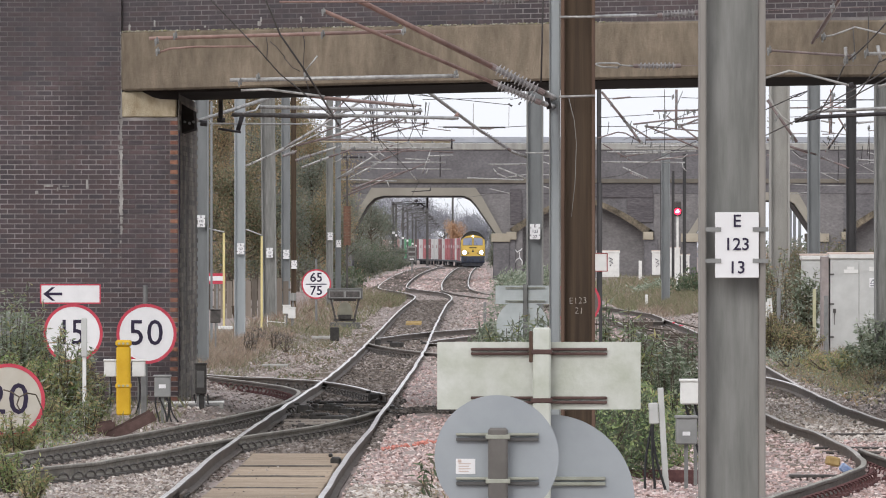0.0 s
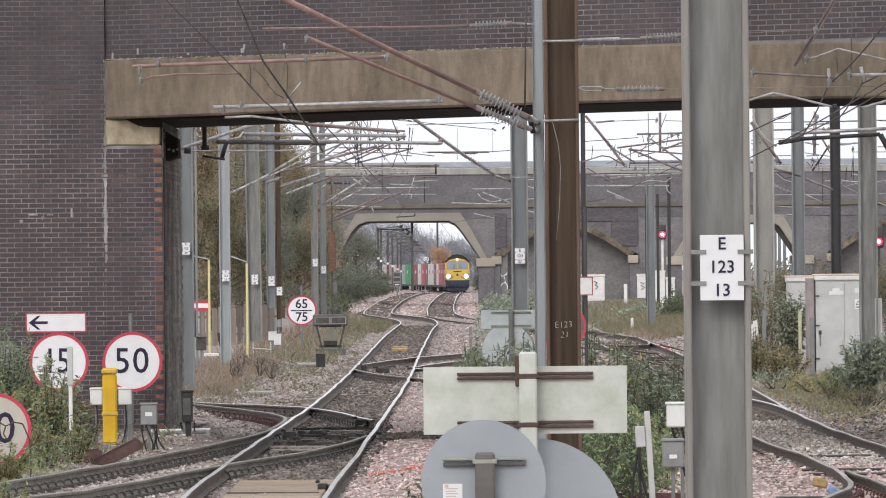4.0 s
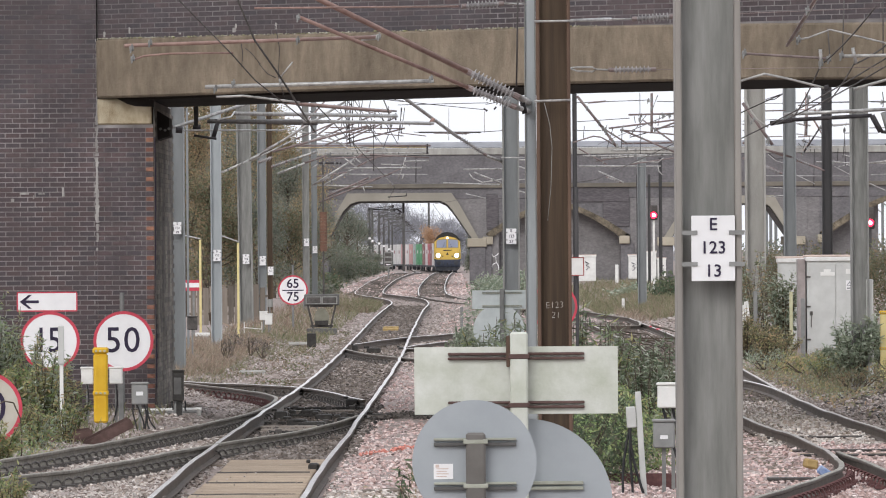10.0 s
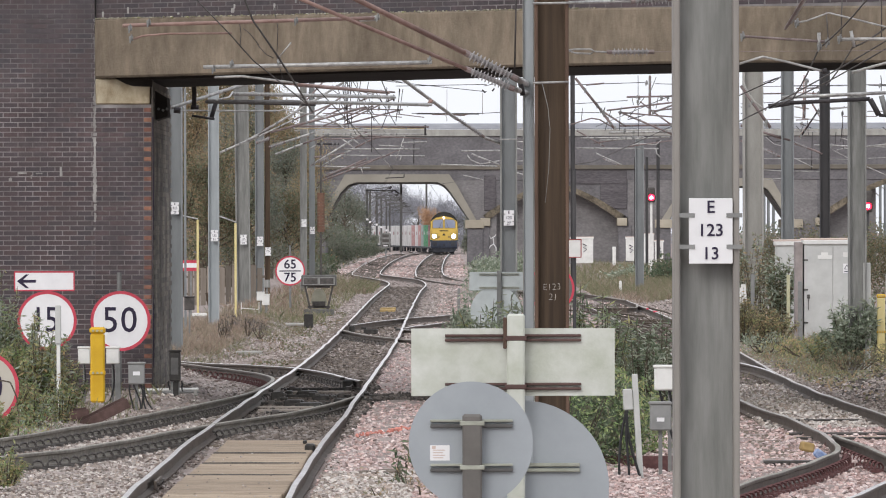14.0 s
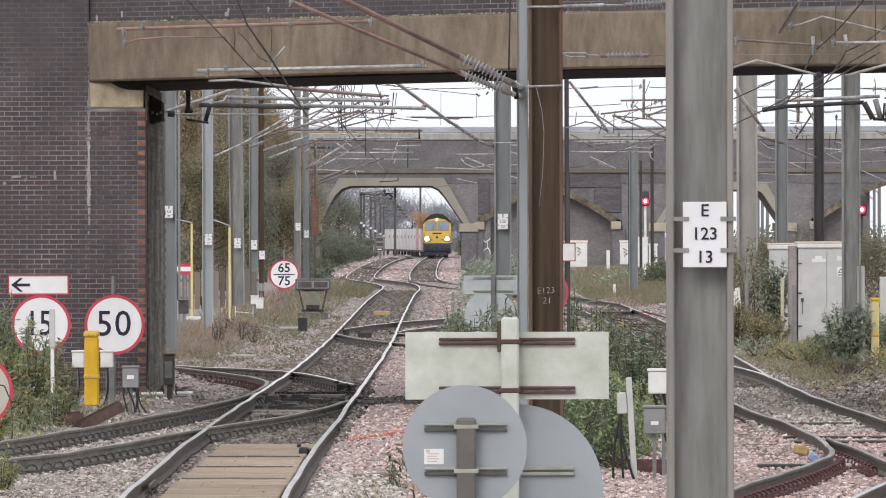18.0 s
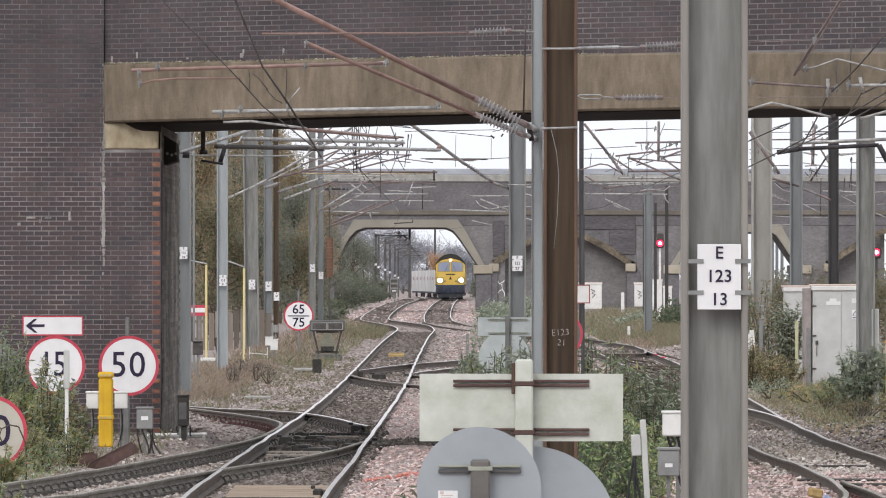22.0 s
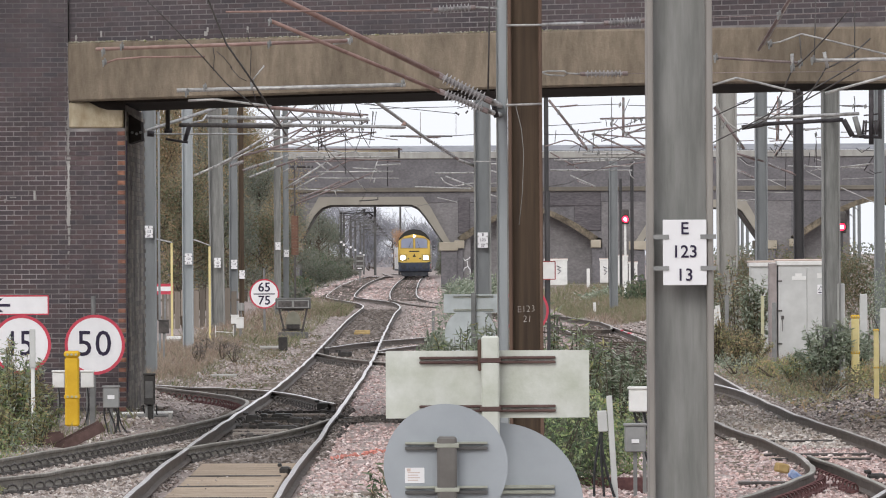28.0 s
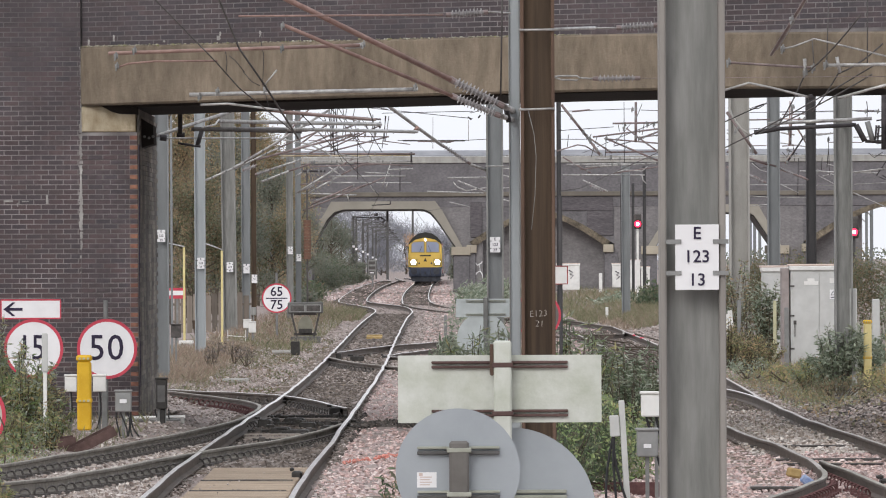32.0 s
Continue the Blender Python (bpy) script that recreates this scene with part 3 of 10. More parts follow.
def clip_mesh(material):
    """A base plate with a looped spring clip; the rail lies to its left."""
    bm = bm_new()
    box(bm, -0.09, 0.09, -0.09, 0.09, -0.185, -0.150)
    rod(bm, [(0.050 * math.cos(q), 0.05 * math.cos(q), -0.145 + 0.068 * math.sin(q)) for q in np.linspace(-0.3, 3.5, 7)], 0.013, 4)
    me = bpy.data.meshes.new("rail_clip")
    bmesh.ops.recalc_face_normals(bm, faces=bm.faces)
    bm.to_mesh(me)
    bm.free()
    me.materials.append(material)
    return me


CLIP_MESHES = {}


def fastenings(pts, track, side, spacing=0.6, material=None, start=0.0):
    """Rail clips beside the rail foot, one at each sleeper; alike clips share their mesh."""
    m = material or M_DARKSTEEL
    if m.name not in CLIP_MESHES:
        CLIP_MESHES[m.name] = clip_mesh(m)
    line = smooth_line(pts, 0.05)
    gone = spacing - start
    for a, b in zip(line, line[1:]):
        gone += float(np.linalg.norm(b - a))
        if gone < spacing:
            continue
        gone = 0.0
        d = (b - a) / np.linalg.norm(b - a)
        s = np.array([d[1], -d[0], 0.0]) * side
        ob = new("rail_clip", CLIP_MESHES[m.name])
        ob.parent = track
        ob.location = a + s * 0.11
        ob.rotation_euler = (0, 0, math.atan2(s[1], s[0]))


make_ground()
LEFT_A = [(-2.93, 62, 0), (-3.04, 79.9, 0), (-3.02, 107, 0), (-2.80, 137, 0), (-2.67, 153, 0), (-2.58, 187, 0), (-2.58, 235, 0), (-2.60, 293, 0), (-2.52, 336, 0), (-2.47, 360, 0), (-2.72, 379, 0), (-3.5, 400, 0), (-4.6, 424, 0), (-5.0, 451, 0), (-5.25, 520, 0), (-5.3, 598, 0), (-4.75, 746, 0), (-4.5, 900, 0), (-6.5, 1100, 0)]
RIGHT_A = [(-1.43, 62, 0), (-1.50, 79.6, 0), (-1.47, 96, 0), (-1.37, 116, 0), (-1.25, 144, 0), (-1.13, 177, 0), (-1.10, 206, 0), (-1.09, 253, 0), (-1.02, 321, 0), (-0.9, 359, 0), (-1.3, 389, 0), (-2.3, 410, 0), (-3.15, 425, 0), (-3.5, 445, 0), (-3.7, 500, 0), (-3.75, 598, 0), (-3.25, 746, 0), (-3.0, 900, 0), (-5.0, 1100, 0)]
track_a = thing("railway_track", (0, 0, 0), "main railway track with bright worn rails on timber sleepers", "railway track", "railway tracks")
rail(LEFT_A, track_a)
rail(RIGHT_A, track_a)
track_b = thing("railway_track", (0, 0, 0), "second railway track curving aside past a bush", "railway track", "railway tracks")
rail([(5.9, 60, 0), (5.95, 90, 0), (5.87, 112, 0), (5.74, 121, 0), (5.62, 131, 0), (5.64, 145, 0), (5.75, 158, 0), (5.85, 175, 0), (6.05, 231, 0), (6.0, 283, 0)], track_b, M_HEAD_WORN)
rail([(6.0, 283, 0), (4.75, 319, -0.03), (2.9, 355, -0.09), (0.9, 395, -0.10), (0.0, 421, -0.06)], track_b, M_HEAD_DULL)
rail([(0.05, 420, -0.05), (-0.15, 428, 0), (-0.27, 470, 0), (-0.26, 534, 0), (-0.14, 620, 0), (0.2, 752, 0), (0.72, 900, 0), (0.75, 960, 0), (-2.3, 1100, 0)], track_b)
rail([(4.95, 78, 0), (4.86, 93.3, 0), (4.70, 102.7, 0)], track_b, M_HEAD_DULL)
rail([(4.52, 99.2, 0), (4.58, 103.6, 0), (4.50, 111.2, 0), (4.22, 124.7, 0), (4.25, 145, 0), (4.40, 167.5, 0), (4.50, 221, 0), (4.3, 283, 0)], track_b, M_HEAD_WORN)
rail([(4.3, 283, 0), (3.2, 319, -0.03), (1.4, 355, -0.09), (-0.6, 395, -0.10), (-1.5, 419, -0.06)], track_b, M_HEAD_DULL)
rail([(-1.48, 418, -0.05), (-1.55, 424, 0), (-1.72, 470, 0), (-1.76, 535, 0), (-1.64, 620, 0), (-1.3, 752, 0), (-0.78, 900, 0), (-0.75, 960, 0), (-3.8, 1100, 0)], track_b)
rail([(4.52, 99.2, 0), (4.48, 97.2, 0), (4.31, 94.6, 0), (3.81, 90.2, 0), (2.80, 82.6, 0), (1.9, 75, 0)], track_b, M_HEAD_DULL, 0.6)
rail([(3.0, 73, 0), (3.69, 78.7, 0), (4.38, 84.1, 0), (5.0, 89.5, 0)], track_b)
rail([(5.25, 160, 0), (5.33, 156.8, 0), (5.57, 150.5, 0), (5.63, 144.6, -0.004), (5.625, 138, -0.02)], track_b)
rail([(4.3, 258.7, 0), (5.1, 258.0, 0), (5.76, 259, 0), (6.0, 268, 0)], track_b, M_HEAD_DULL)
track_c = thing("railway_track", (0, 0, 0), "turnout track with dull rails joining the main line", "railway track", "railway tracks")
L1 = [(-6.6, 90, 0), (-5.33, 101.7, 0), (-4.61, 108.6, 0), (-3.74, 118.4, 0), (-3.38, 123.2, 0), (-2.88, 132.0, 0)]
L2 = [(-5.6, 88, 0), (-4.91, 93.7, 0), (-4.30, 96.9, 0), (-3.13, 107.7, 0), (-2.40, 113.6, 0), (-1.80, 119.2, 0), (-1.36, 126, 0)]
rail(L1, track_c, M_HEAD_DULL, web=M_RAIL_GREY)
rail(L2, track_c, M_HEAD_DULL, web=M_RAIL_GREY)
fastenings(L1, track_c, 1, 0.58)
fastenings(L2, track_c, 1, 0.58, start=0.3)
track_d = thing("railway_track", (0, 0, 0), "diverging track with rusty chairs crossing the main line", "railway track", "railway tracks")
L3 = [(-7.2, 170, 0), (-4.98, 156.6, 0), (-3.70, 149.4, 0), (-3.02, 143.2, 0), (-2.87, 138.5, 0), (-2.98, 130.5, 0)]
L4 = [(-8.6, 170, 0), (-6.4, 162, 0), (-4.98, 158.2, 0), (-3.64, 154.4, 0), (-2.46, 149.6, 0), (-1.40, 138.4, 0)]
rail(L3, track_d, M_HEAD_DULL)
rail(L4, track_d, M_HEAD)
fastenings(L3, track_d, 1, 0.6, M_RUST)
fastenings(L4, track_d, 1, 0.6)
track_e = thing("railway_track", (0, 0, 0), "far crossover rails leading off the main line", "railway track", "railway tracks")
rail([(-2.60, 214, 0), (-1.3, 229, 0), (0.24, 239.9, 0), (2.6, 262, 0)], track_e)
rail([(-2.56, 206, 0), (-1.89, 196, 0), (-0.81, 187.6, 0), (0.9, 176, 0)], track_e, M_HEAD_DULL)
rail([(-1.10, 206, 0), (-0.55, 203.5, 0), (0.6, 193, 0)], track_e)
rail([(-1.08, 208.5, 0), (-0.5, 216, 0), (1.6, 235, 0)], track_e)
fastenings([(-2.56, 206, 0), (-1.89, 196, 0), (-0.81, 187.6, 0)], track_e, 1, 0.7)
fastenings([(4.45, 96.8, 0), (4.31, 94.6, 0), (3.81, 90.2, 0), (2.80, 82.6, 0), (1.9, 75, 0)], track_b, -1, 0.45, M_RUST)
fastenings([(4.86, 93.3, 0), (4.70, 102.7, 0)], track_b, -1, 0.6, M_RUST)


# ---- the near road bridge: brick wing wall, concrete beam, brick parapet ----
def near_bridge():
    b = thing("road_bridge", (-5.345, 129, 0), "dark brick road bridge with a tan concrete beam", "bridge", kind="structure")
        # wall cores, behind the brick faces
    bm = bm_new()
    box(bm, -9.0, -0.0105, 0.05, 8.0, -0.6, 9.0)
    part("wing_wall", bm, M_MORTAR, b, "dark brown brick wing wall with pale mortar")
    bm = bm_new()
    box(bm, -0.010, 0.845, 0.053, 8.0, -0.6, 4.39)
    part("abutment", bm, [M_MORTAR], b, "brick abutment with red quoins")
    bm = bm_new()
    box(bm, 0.85, 0.868, 0.06, 8.0, -0.6, 4.74)
    side = part("abutment_side", bm, M_MORTAR_DARK, b, "grimy dark brick reveal of the abutment")
    q = np.random.default_rng(8)
    cells = [(y + (0.5 if i % 2 else 0.0), -0.3 + 0.075 * i) for i in range(66) for y in np.arange(0.07, 7.4, 1.0)]
    v = np.array([[(0.87 + 0.006 * sx + 0.004 * w, y + 0.493 + 0.493 * sy, z + 0.0345 + 0.0345 * sz) for sx, sy, sz in CUBE] for (y, z), w in zip(cells, q.random(len(cells)))])
    pieces_mesh("bricks", v, CUBE_F, M_REVEAL, side)["kind"] = "stuff"
    part("wall_cable", rod(bm_new(), [(0.865, 0.07, 4.2), (0.872, 0.07, 3.0), (0.86, 0.07, 1.8), (0.876, 0.07, 0.9), (0.855, 0.07, 0.1)], 0.012, 5), M_BLACK, b)
    # deck, skewed: its line falls back to the left
    k = -0.79
    lo, hi = 4.79, 5.69
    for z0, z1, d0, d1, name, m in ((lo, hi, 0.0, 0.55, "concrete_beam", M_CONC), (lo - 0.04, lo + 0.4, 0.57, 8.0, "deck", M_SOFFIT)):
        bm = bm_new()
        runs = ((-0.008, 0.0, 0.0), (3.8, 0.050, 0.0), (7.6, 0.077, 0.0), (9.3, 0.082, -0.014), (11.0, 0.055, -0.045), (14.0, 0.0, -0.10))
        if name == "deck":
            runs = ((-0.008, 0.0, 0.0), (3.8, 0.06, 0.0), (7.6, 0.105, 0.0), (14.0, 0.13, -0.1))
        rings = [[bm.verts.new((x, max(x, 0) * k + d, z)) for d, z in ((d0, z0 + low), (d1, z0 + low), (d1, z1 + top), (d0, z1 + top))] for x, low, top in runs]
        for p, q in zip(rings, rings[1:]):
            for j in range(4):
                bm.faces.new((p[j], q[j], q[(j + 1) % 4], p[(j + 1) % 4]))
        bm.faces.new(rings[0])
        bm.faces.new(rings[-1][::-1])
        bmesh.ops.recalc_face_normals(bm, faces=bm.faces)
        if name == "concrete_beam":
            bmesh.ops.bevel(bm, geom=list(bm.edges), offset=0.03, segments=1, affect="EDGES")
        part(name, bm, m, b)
    bm = bm_new()
    vs = [bm.verts.new((x, x * k + d, z)) for z in (hi - 0.13, 9.0) for x, d in ((0.0, 0.12), (14.0, 0.12), (14.0, 0.5), (0.0, 0.5))]
    for q in ((0, 1, 2, 3), (4, 7, 6, 5), (0, 4, 5, 1), (1, 5, 6, 2), (2, 6, 7, 3), (3, 7, 4, 0)):
        bm.faces.new([vs[i] for i in q])
    part("parapet", bm, M_MORTAR, b, "dark brick parapet above the beam")
    bm = bm_new()
    box(bm, 0.0, 0.83, 0.02, 0.9, 4.39, 4.785, 0.02)
    part("bearing_block", bm, M_CONC_PALE, b, "cream concrete bearing block")
    # The wedge outline takes in the shadow lying on the bearing block.
    part("bearing_plate", prism(bm_new(), [(0.30, 4.786), (0.86, 4.786), (0.86, 4.655), (0.58, 4.665), (0.46, 4.70)], 0.004, 0.9), M_SOFFIT, b, "black bearing plate with its shadow in the wedge")
    part("bearing_pad", prism(bm_new(), [(0.865, 4.62), (0.92, 4.58), (1.06, 4.50), (1.07, 4.22), (0.885, 4.16)], 0.9, 2.2), M_SOFFIT, b, "black bearing casting under the beam")
    for x, z in ((0.93, 4.33), (1.0, 4.31), (1.06, 4.33)):
        part("bearing_bolt", rod(bm_new(), [(x, 0.9, z), (x, 0.82, z)], 0.022, 8), M_GALV, b)
    bm = bm_new()
    rng = np.random.default_rng(5)
    z, w, a = 2.2, 0.010, 0.0
    while z < 5.68:
        goal = 0.034 if 2.9 < z < 4.4 else 0.012 if z > 4.78 else 0.020
        w = min(max(w + rng.uniform(-0.008, 0.008) + 0.15 * (goal - w), 0.004), 0.045)
        a = 0.9 * a + rng.uniform(-0.006, 0.006)
        if rng.random() < (0.97 if 2.9 < z < 4.8 else 0.75 if z > 2.6 else 0.35):
            box(bm, -0.012 - w * rng.uniform(0.6, 1.1) + a, -0.012 + w * rng.uniform(0.6, 1.1) + a, 0.034, 0.06, z, z + 0.0225)
        z += 0.0225
    part("lime_streak", bm, M_LIME, b, "white lime streak down the wall joint")
    # far abutment, out of the way on the other side
    bm = bm_new()
    box(bm, 12.6, 15.5, -12.0, 0.0, -0.6, 4.80)
    part("abutment", bm, M_BRICK_FAR, b)
    return b


near = near_bridge()


# ---- the second bridge, far behind ----
M_RING = mat("weathered_arch_brick", (0.055, 0.047, 0.038), (0.235, 0.195, 0.14), 4.5, 0.9, bump=0.8, bscale=6, stain=0.35)


def far_bridge():
    Y = 540.0
    b = thing("far_road_bridge", (0, Y, 0), "long brick and concrete bridge over the tracks", "bridge", kind="structure")
    Z = lambda v: 2.56 + (398 - v) / 27.78
    X = lambda u: (u - 784) / 27.78

    def slab(name, u0, u1, v0, v1, y0, y1, m, label="", parent=b):
        bm = bm_new()
        box(bm, X(u0), X(u1), y0, y1, Z(v1), Z(v0), 0.03)
        return part(name, bm, m, parent, label)

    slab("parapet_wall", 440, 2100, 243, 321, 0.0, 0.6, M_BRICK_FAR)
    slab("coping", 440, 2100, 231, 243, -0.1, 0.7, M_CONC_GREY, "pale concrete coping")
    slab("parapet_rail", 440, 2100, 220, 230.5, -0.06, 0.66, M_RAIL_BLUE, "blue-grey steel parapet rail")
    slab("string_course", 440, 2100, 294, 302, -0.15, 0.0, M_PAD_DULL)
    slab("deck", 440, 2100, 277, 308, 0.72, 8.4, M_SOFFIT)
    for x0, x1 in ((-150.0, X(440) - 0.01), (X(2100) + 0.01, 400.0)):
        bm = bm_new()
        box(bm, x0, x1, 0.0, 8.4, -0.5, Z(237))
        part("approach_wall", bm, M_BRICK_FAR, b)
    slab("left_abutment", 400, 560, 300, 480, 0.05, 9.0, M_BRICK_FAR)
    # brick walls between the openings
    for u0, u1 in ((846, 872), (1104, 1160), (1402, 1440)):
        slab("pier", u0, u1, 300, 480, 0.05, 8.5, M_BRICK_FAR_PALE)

    def portal(u0, u1, vtop, vspring, name):
        # concrete portal frame with haunches
        w = u1 - u0
        outer = [(u0 - 14, vspring), (u0 + 0.10 * w, vtop + 6), (u0 + 0.14 * w, vtop - 12), (u1 - 0.14 * w, vtop - 12), (u1 - 0.09 * w, vtop + 6), (u1 + 12, vspring)]
        inner = [(u1, vspring), (u1 - 0.13 * w, vtop + 20), (u1 - 0.17 * w, vtop + 8), (u1 - 0.22 * w, vtop + 2), (u0 + 0.22 * w, vtop + 2), (u0 + 0.16 * w, vtop + 7), (u0 + 0.11 * w, vtop + 20), (u0, vspring)]
        bm = bm_new()
        prism(bm, [(X(u), Z(v)) for u, v in outer + inner], -0.18, 8.8)
        part(name, bm, M_CONC_FAR, b, "ochre concrete portal frame")
        c = (u0 + u1) / 2
        # A dark inner rim stands in for shade on the portal's underside.
        rim = [(c + (u - c) * 0.982, v + 2.6 * (vspring - v) / (vspring - vtop)) for u, v in inner]
        part("soffit", prism(bm_new(), [(X(u), Z(v)) for u, v in inner[::-1] + rim], 0.5, 8.7), M_DARKGREY, b, "dark rim drawn for the shaded portal underside")
        bm = bm_new()
        prism(bm, [(X(u), Z(v)) for u, v in [(u0 - 14, vspring), (u0 + 0.10 * w, vtop + 6), (u0 + 0.14 * w, vtop - 12), (u0 - 30, vtop - 12), (u0 - 30, vspring)]], 0.02, 8.7)
        prism(bm, [(X(u), Z(v)) for u, v in [(u1 + 12, vspring), (u1 - 0.09 * w, vtop + 6), (u1 - 0.14 * w, vtop - 12), (u1 + 30, vtop - 12), (u1 + 30, vspring)]], 0.02, 8.7)
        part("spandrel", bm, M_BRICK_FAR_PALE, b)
        slab("springing_block", u1 - 8, u1 + 26, vspring, vspring + 15, -0.35, 8.8, M_PAD)
        slab("springing_block", u0 - 26, u0 + 6, vspring, vspring + 15, -0.35, 8.8, M_PAD)
        slab("pier", u1 - 4, u1 + 24, vspring + 15, 480, -0.2, 8.8, M_BRICK_FAR)
        slab("pier", u0 - 24, u0 + 2, vspring + 15, 480, -0.2, 8.8, M_BRICK_FAR)

    portal(568, 824, 322, 391, "portal_frame")
    portal(1178, 1388, 330, 391, "portal_frame")

    def arch(uc, half, vcrown, vspring, blind, name):
        r = half
        ring = lambda q: [(X(uc + a * q), Z(vcrown - (q - half) + (vspring - vcrown) * abs(a) ** 1.5)) for a in np.linspace(-1, 1, 21)]
        bm = bm_new()
        prism(bm, ring(r + 9) + ring(r)[::-1], -0.12, 8.5)
        part(name, bm, M_RING, b, "weathered brick arch ring")
        bm = bm_new()
        prism(bm, [(X(uc + half + 22), Z(301)), (X(uc - half - 22), Z(301)), (X(uc - half - 22), Z(vspring))] + ring(r + 9) + [(X(uc + half + 22), Z(vspring))], 0.06, 8.4)
        part("spandrel", bm, M_BRICK_FAR, b)
        if blind:
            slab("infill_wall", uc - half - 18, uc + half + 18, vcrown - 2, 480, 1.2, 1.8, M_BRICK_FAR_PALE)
        slab("springing_block", uc + half - 4, uc + half + 14, vspring - 4, vspring + 10, -0.3, 8.4, M_PAD)
        slab("springing_block", uc - half - 14, uc - half + 4, vspring - 4, vspring + 10, -0.3, 8.4, M_PAD)
        slab("pier", uc + half - 2, uc + half + 22, vspring + 10, 480, -0.1, 8.4, M_BRICK_FAR)
        slab("pier", uc - half - 22, uc - half + 2, vspring + 10, 480, -0.1, 8.4, M_BRICK_FAR)

    arch(973, 116, 334, 392, True, "arch_ring")
    arch(1590, 140, 322, 392, False, "arch_ring")
    for pts in (((858, 418), (862, 424), (869, 420), (871, 417)), ((866, 424), (867, 434), (861, 437), (858, 443)), ((867, 434), (871, 440), (871, 447))):
        part("painted_mark", rod(bm_new(), [(X(u), 0.045, Z(v)) for u, v in pts], 0.035, 5), M_WHITE, b, "white sprayed scrawl")
    slab("brick_panel", 1000, 1103, 303, 328, -0.03, 0.05, M_BRICK_FAR_DARK)
    slab("brick_panel", 1056, 1103, 328, 372, -0.03, 0.05, M_BRICK_FAR_DARK)
    slab("brick_panel", 850, 871, 312, 375, -0.03, 0.05, M_BRICK_FAR_DARK)
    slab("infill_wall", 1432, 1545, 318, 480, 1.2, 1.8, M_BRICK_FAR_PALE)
    slab("pier", 1710, 2100, 300, 480, 0.05, 8.5, M_BRICK_FAR)
    return b


far_bridge()


# ---- overhead line masts ----
def h_mast(x, y, z0, z1, w, material, edge=None, label="galvanised steel overhead line mast", web_front=True, lean=0.0):
    """An H-section column; its web or its flange faces the camera."""
    t = thing("overhead_line_mast", (x, y, z0), label, "mast", "overhead line masts")
    h = z1 - z0
    f = 0.10 * w
    bm = bm_new()
    if web_front:
        box(bm, -w / 2 + f, w / 2 - f, -0.02, 0.02, 0, h)
        part("web", bm, material, t)
        for s in (-1, 1):
            bm = bm_new()
            box(bm, s * w / 2 - (f if s > 0 else 0), s * w / 2 + (0 if s > 0 else f), -w / 2, w / 2, 0, h, 0.006)
            part("flange", bm, edge or material, t)
    else:
        for s in (-1, 1):
            bm = bm_new()
            box(bm, -w / 2, w / 2, s * w / 2 - 0.02, s * w / 2 + 0.02, 0, h, 0.006)
            part("flange", bm, edge or material, t)
        bm = bm_new()
        box(bm, -0.02, 0.02, -w / 2 + 0.02, w / 2 - 0.02, 0, h)
        part("web", bm, material, t)
    if lean:
        t.rotation_euler = (0, radians(lean), 0)
    return t


def number_plate(mast, lines, x, z, w, y, size=None):
    """A white plate with the mast's number, strapped to the mast."""
    h = 1.5 * w
    bm = bm_new()
    box(bm, x - w / 2, x + w / 2, y - 0.008, y, z - h / 2, z + h / 2, 0.002)
    p = part("number_plate", bm, M_WHITE, mast, "white plate with black characters")
    for dz in (0.24, -0.24):
        for side in (-1, 1):
            bm = bm_new()
            box(bm, x + side * w * 0.54 - 0.18 * w, x + side * w * 0.54 + 0.18 * w, y - 0.013, y - 0.0085, z + dz * h - 0.05 * w, z + dz * h + 0.05 * w)
            part("strap", bm, M_POSTGREY, mast)
    for i, s in enumerate(lines):
        letters(s, 0.40 * w, M_BLACK, p, x, y - 0.010, z + (0.36 - 0.355 * i) * h, name="number", bold=0.004 * w)
    return p


m13 = h_mast(1.160, 38, -0.6, 9, 0.294, M_GALV, M_FLANGE, "grey H-section steel mast with a white number plate")
number_plate(m13, ("E", "123", "13"), 1.178 - 1.160, 2.526 + 0.6, 0.195, -0.155)
m21 = h_mast(0.941, 76, -0.5, 10, 0.304, M_BROWN, M_BROWN_EDGE, "rust-brown steel mast with chalked numbers")
letters("E123", 0.082, M_CHALK, m21, 0.0, -0.03, 1.992 + 0.5, turn=3, name="chalk_number", bold=-0.0022)
letters("21", 0.082, M_CHALK, m21, 0.01, -0.03, 1.901 + 0.5, turn=-4, name="chalk_number", bold=-0.0022)
h_mast(0.743, 77, -0.5, 10, 0.103, M_GALV_PALE, M_GALV, "slim grey post strapped to a brown mast")
m27 = h_mast(1.205, 165, -0.3, 5.45, 0.330, M_GALV_DULL, M_GALV, "grey steel mast with a number plate")
number_plate(m27, ("E", "123", "27"), 0, 2.674 + 0.3, 0.198, -0.19)
m29 = h_mast(-5.448, 170, -0.3, 9, 0.295, M_GALV_DULL, M_GALV_DULL, "grey steel mast with a number plate")
number_plate(m29, ("E", "123", "29"), 0, 2.885 + 0.3, 0.159, -0.18)
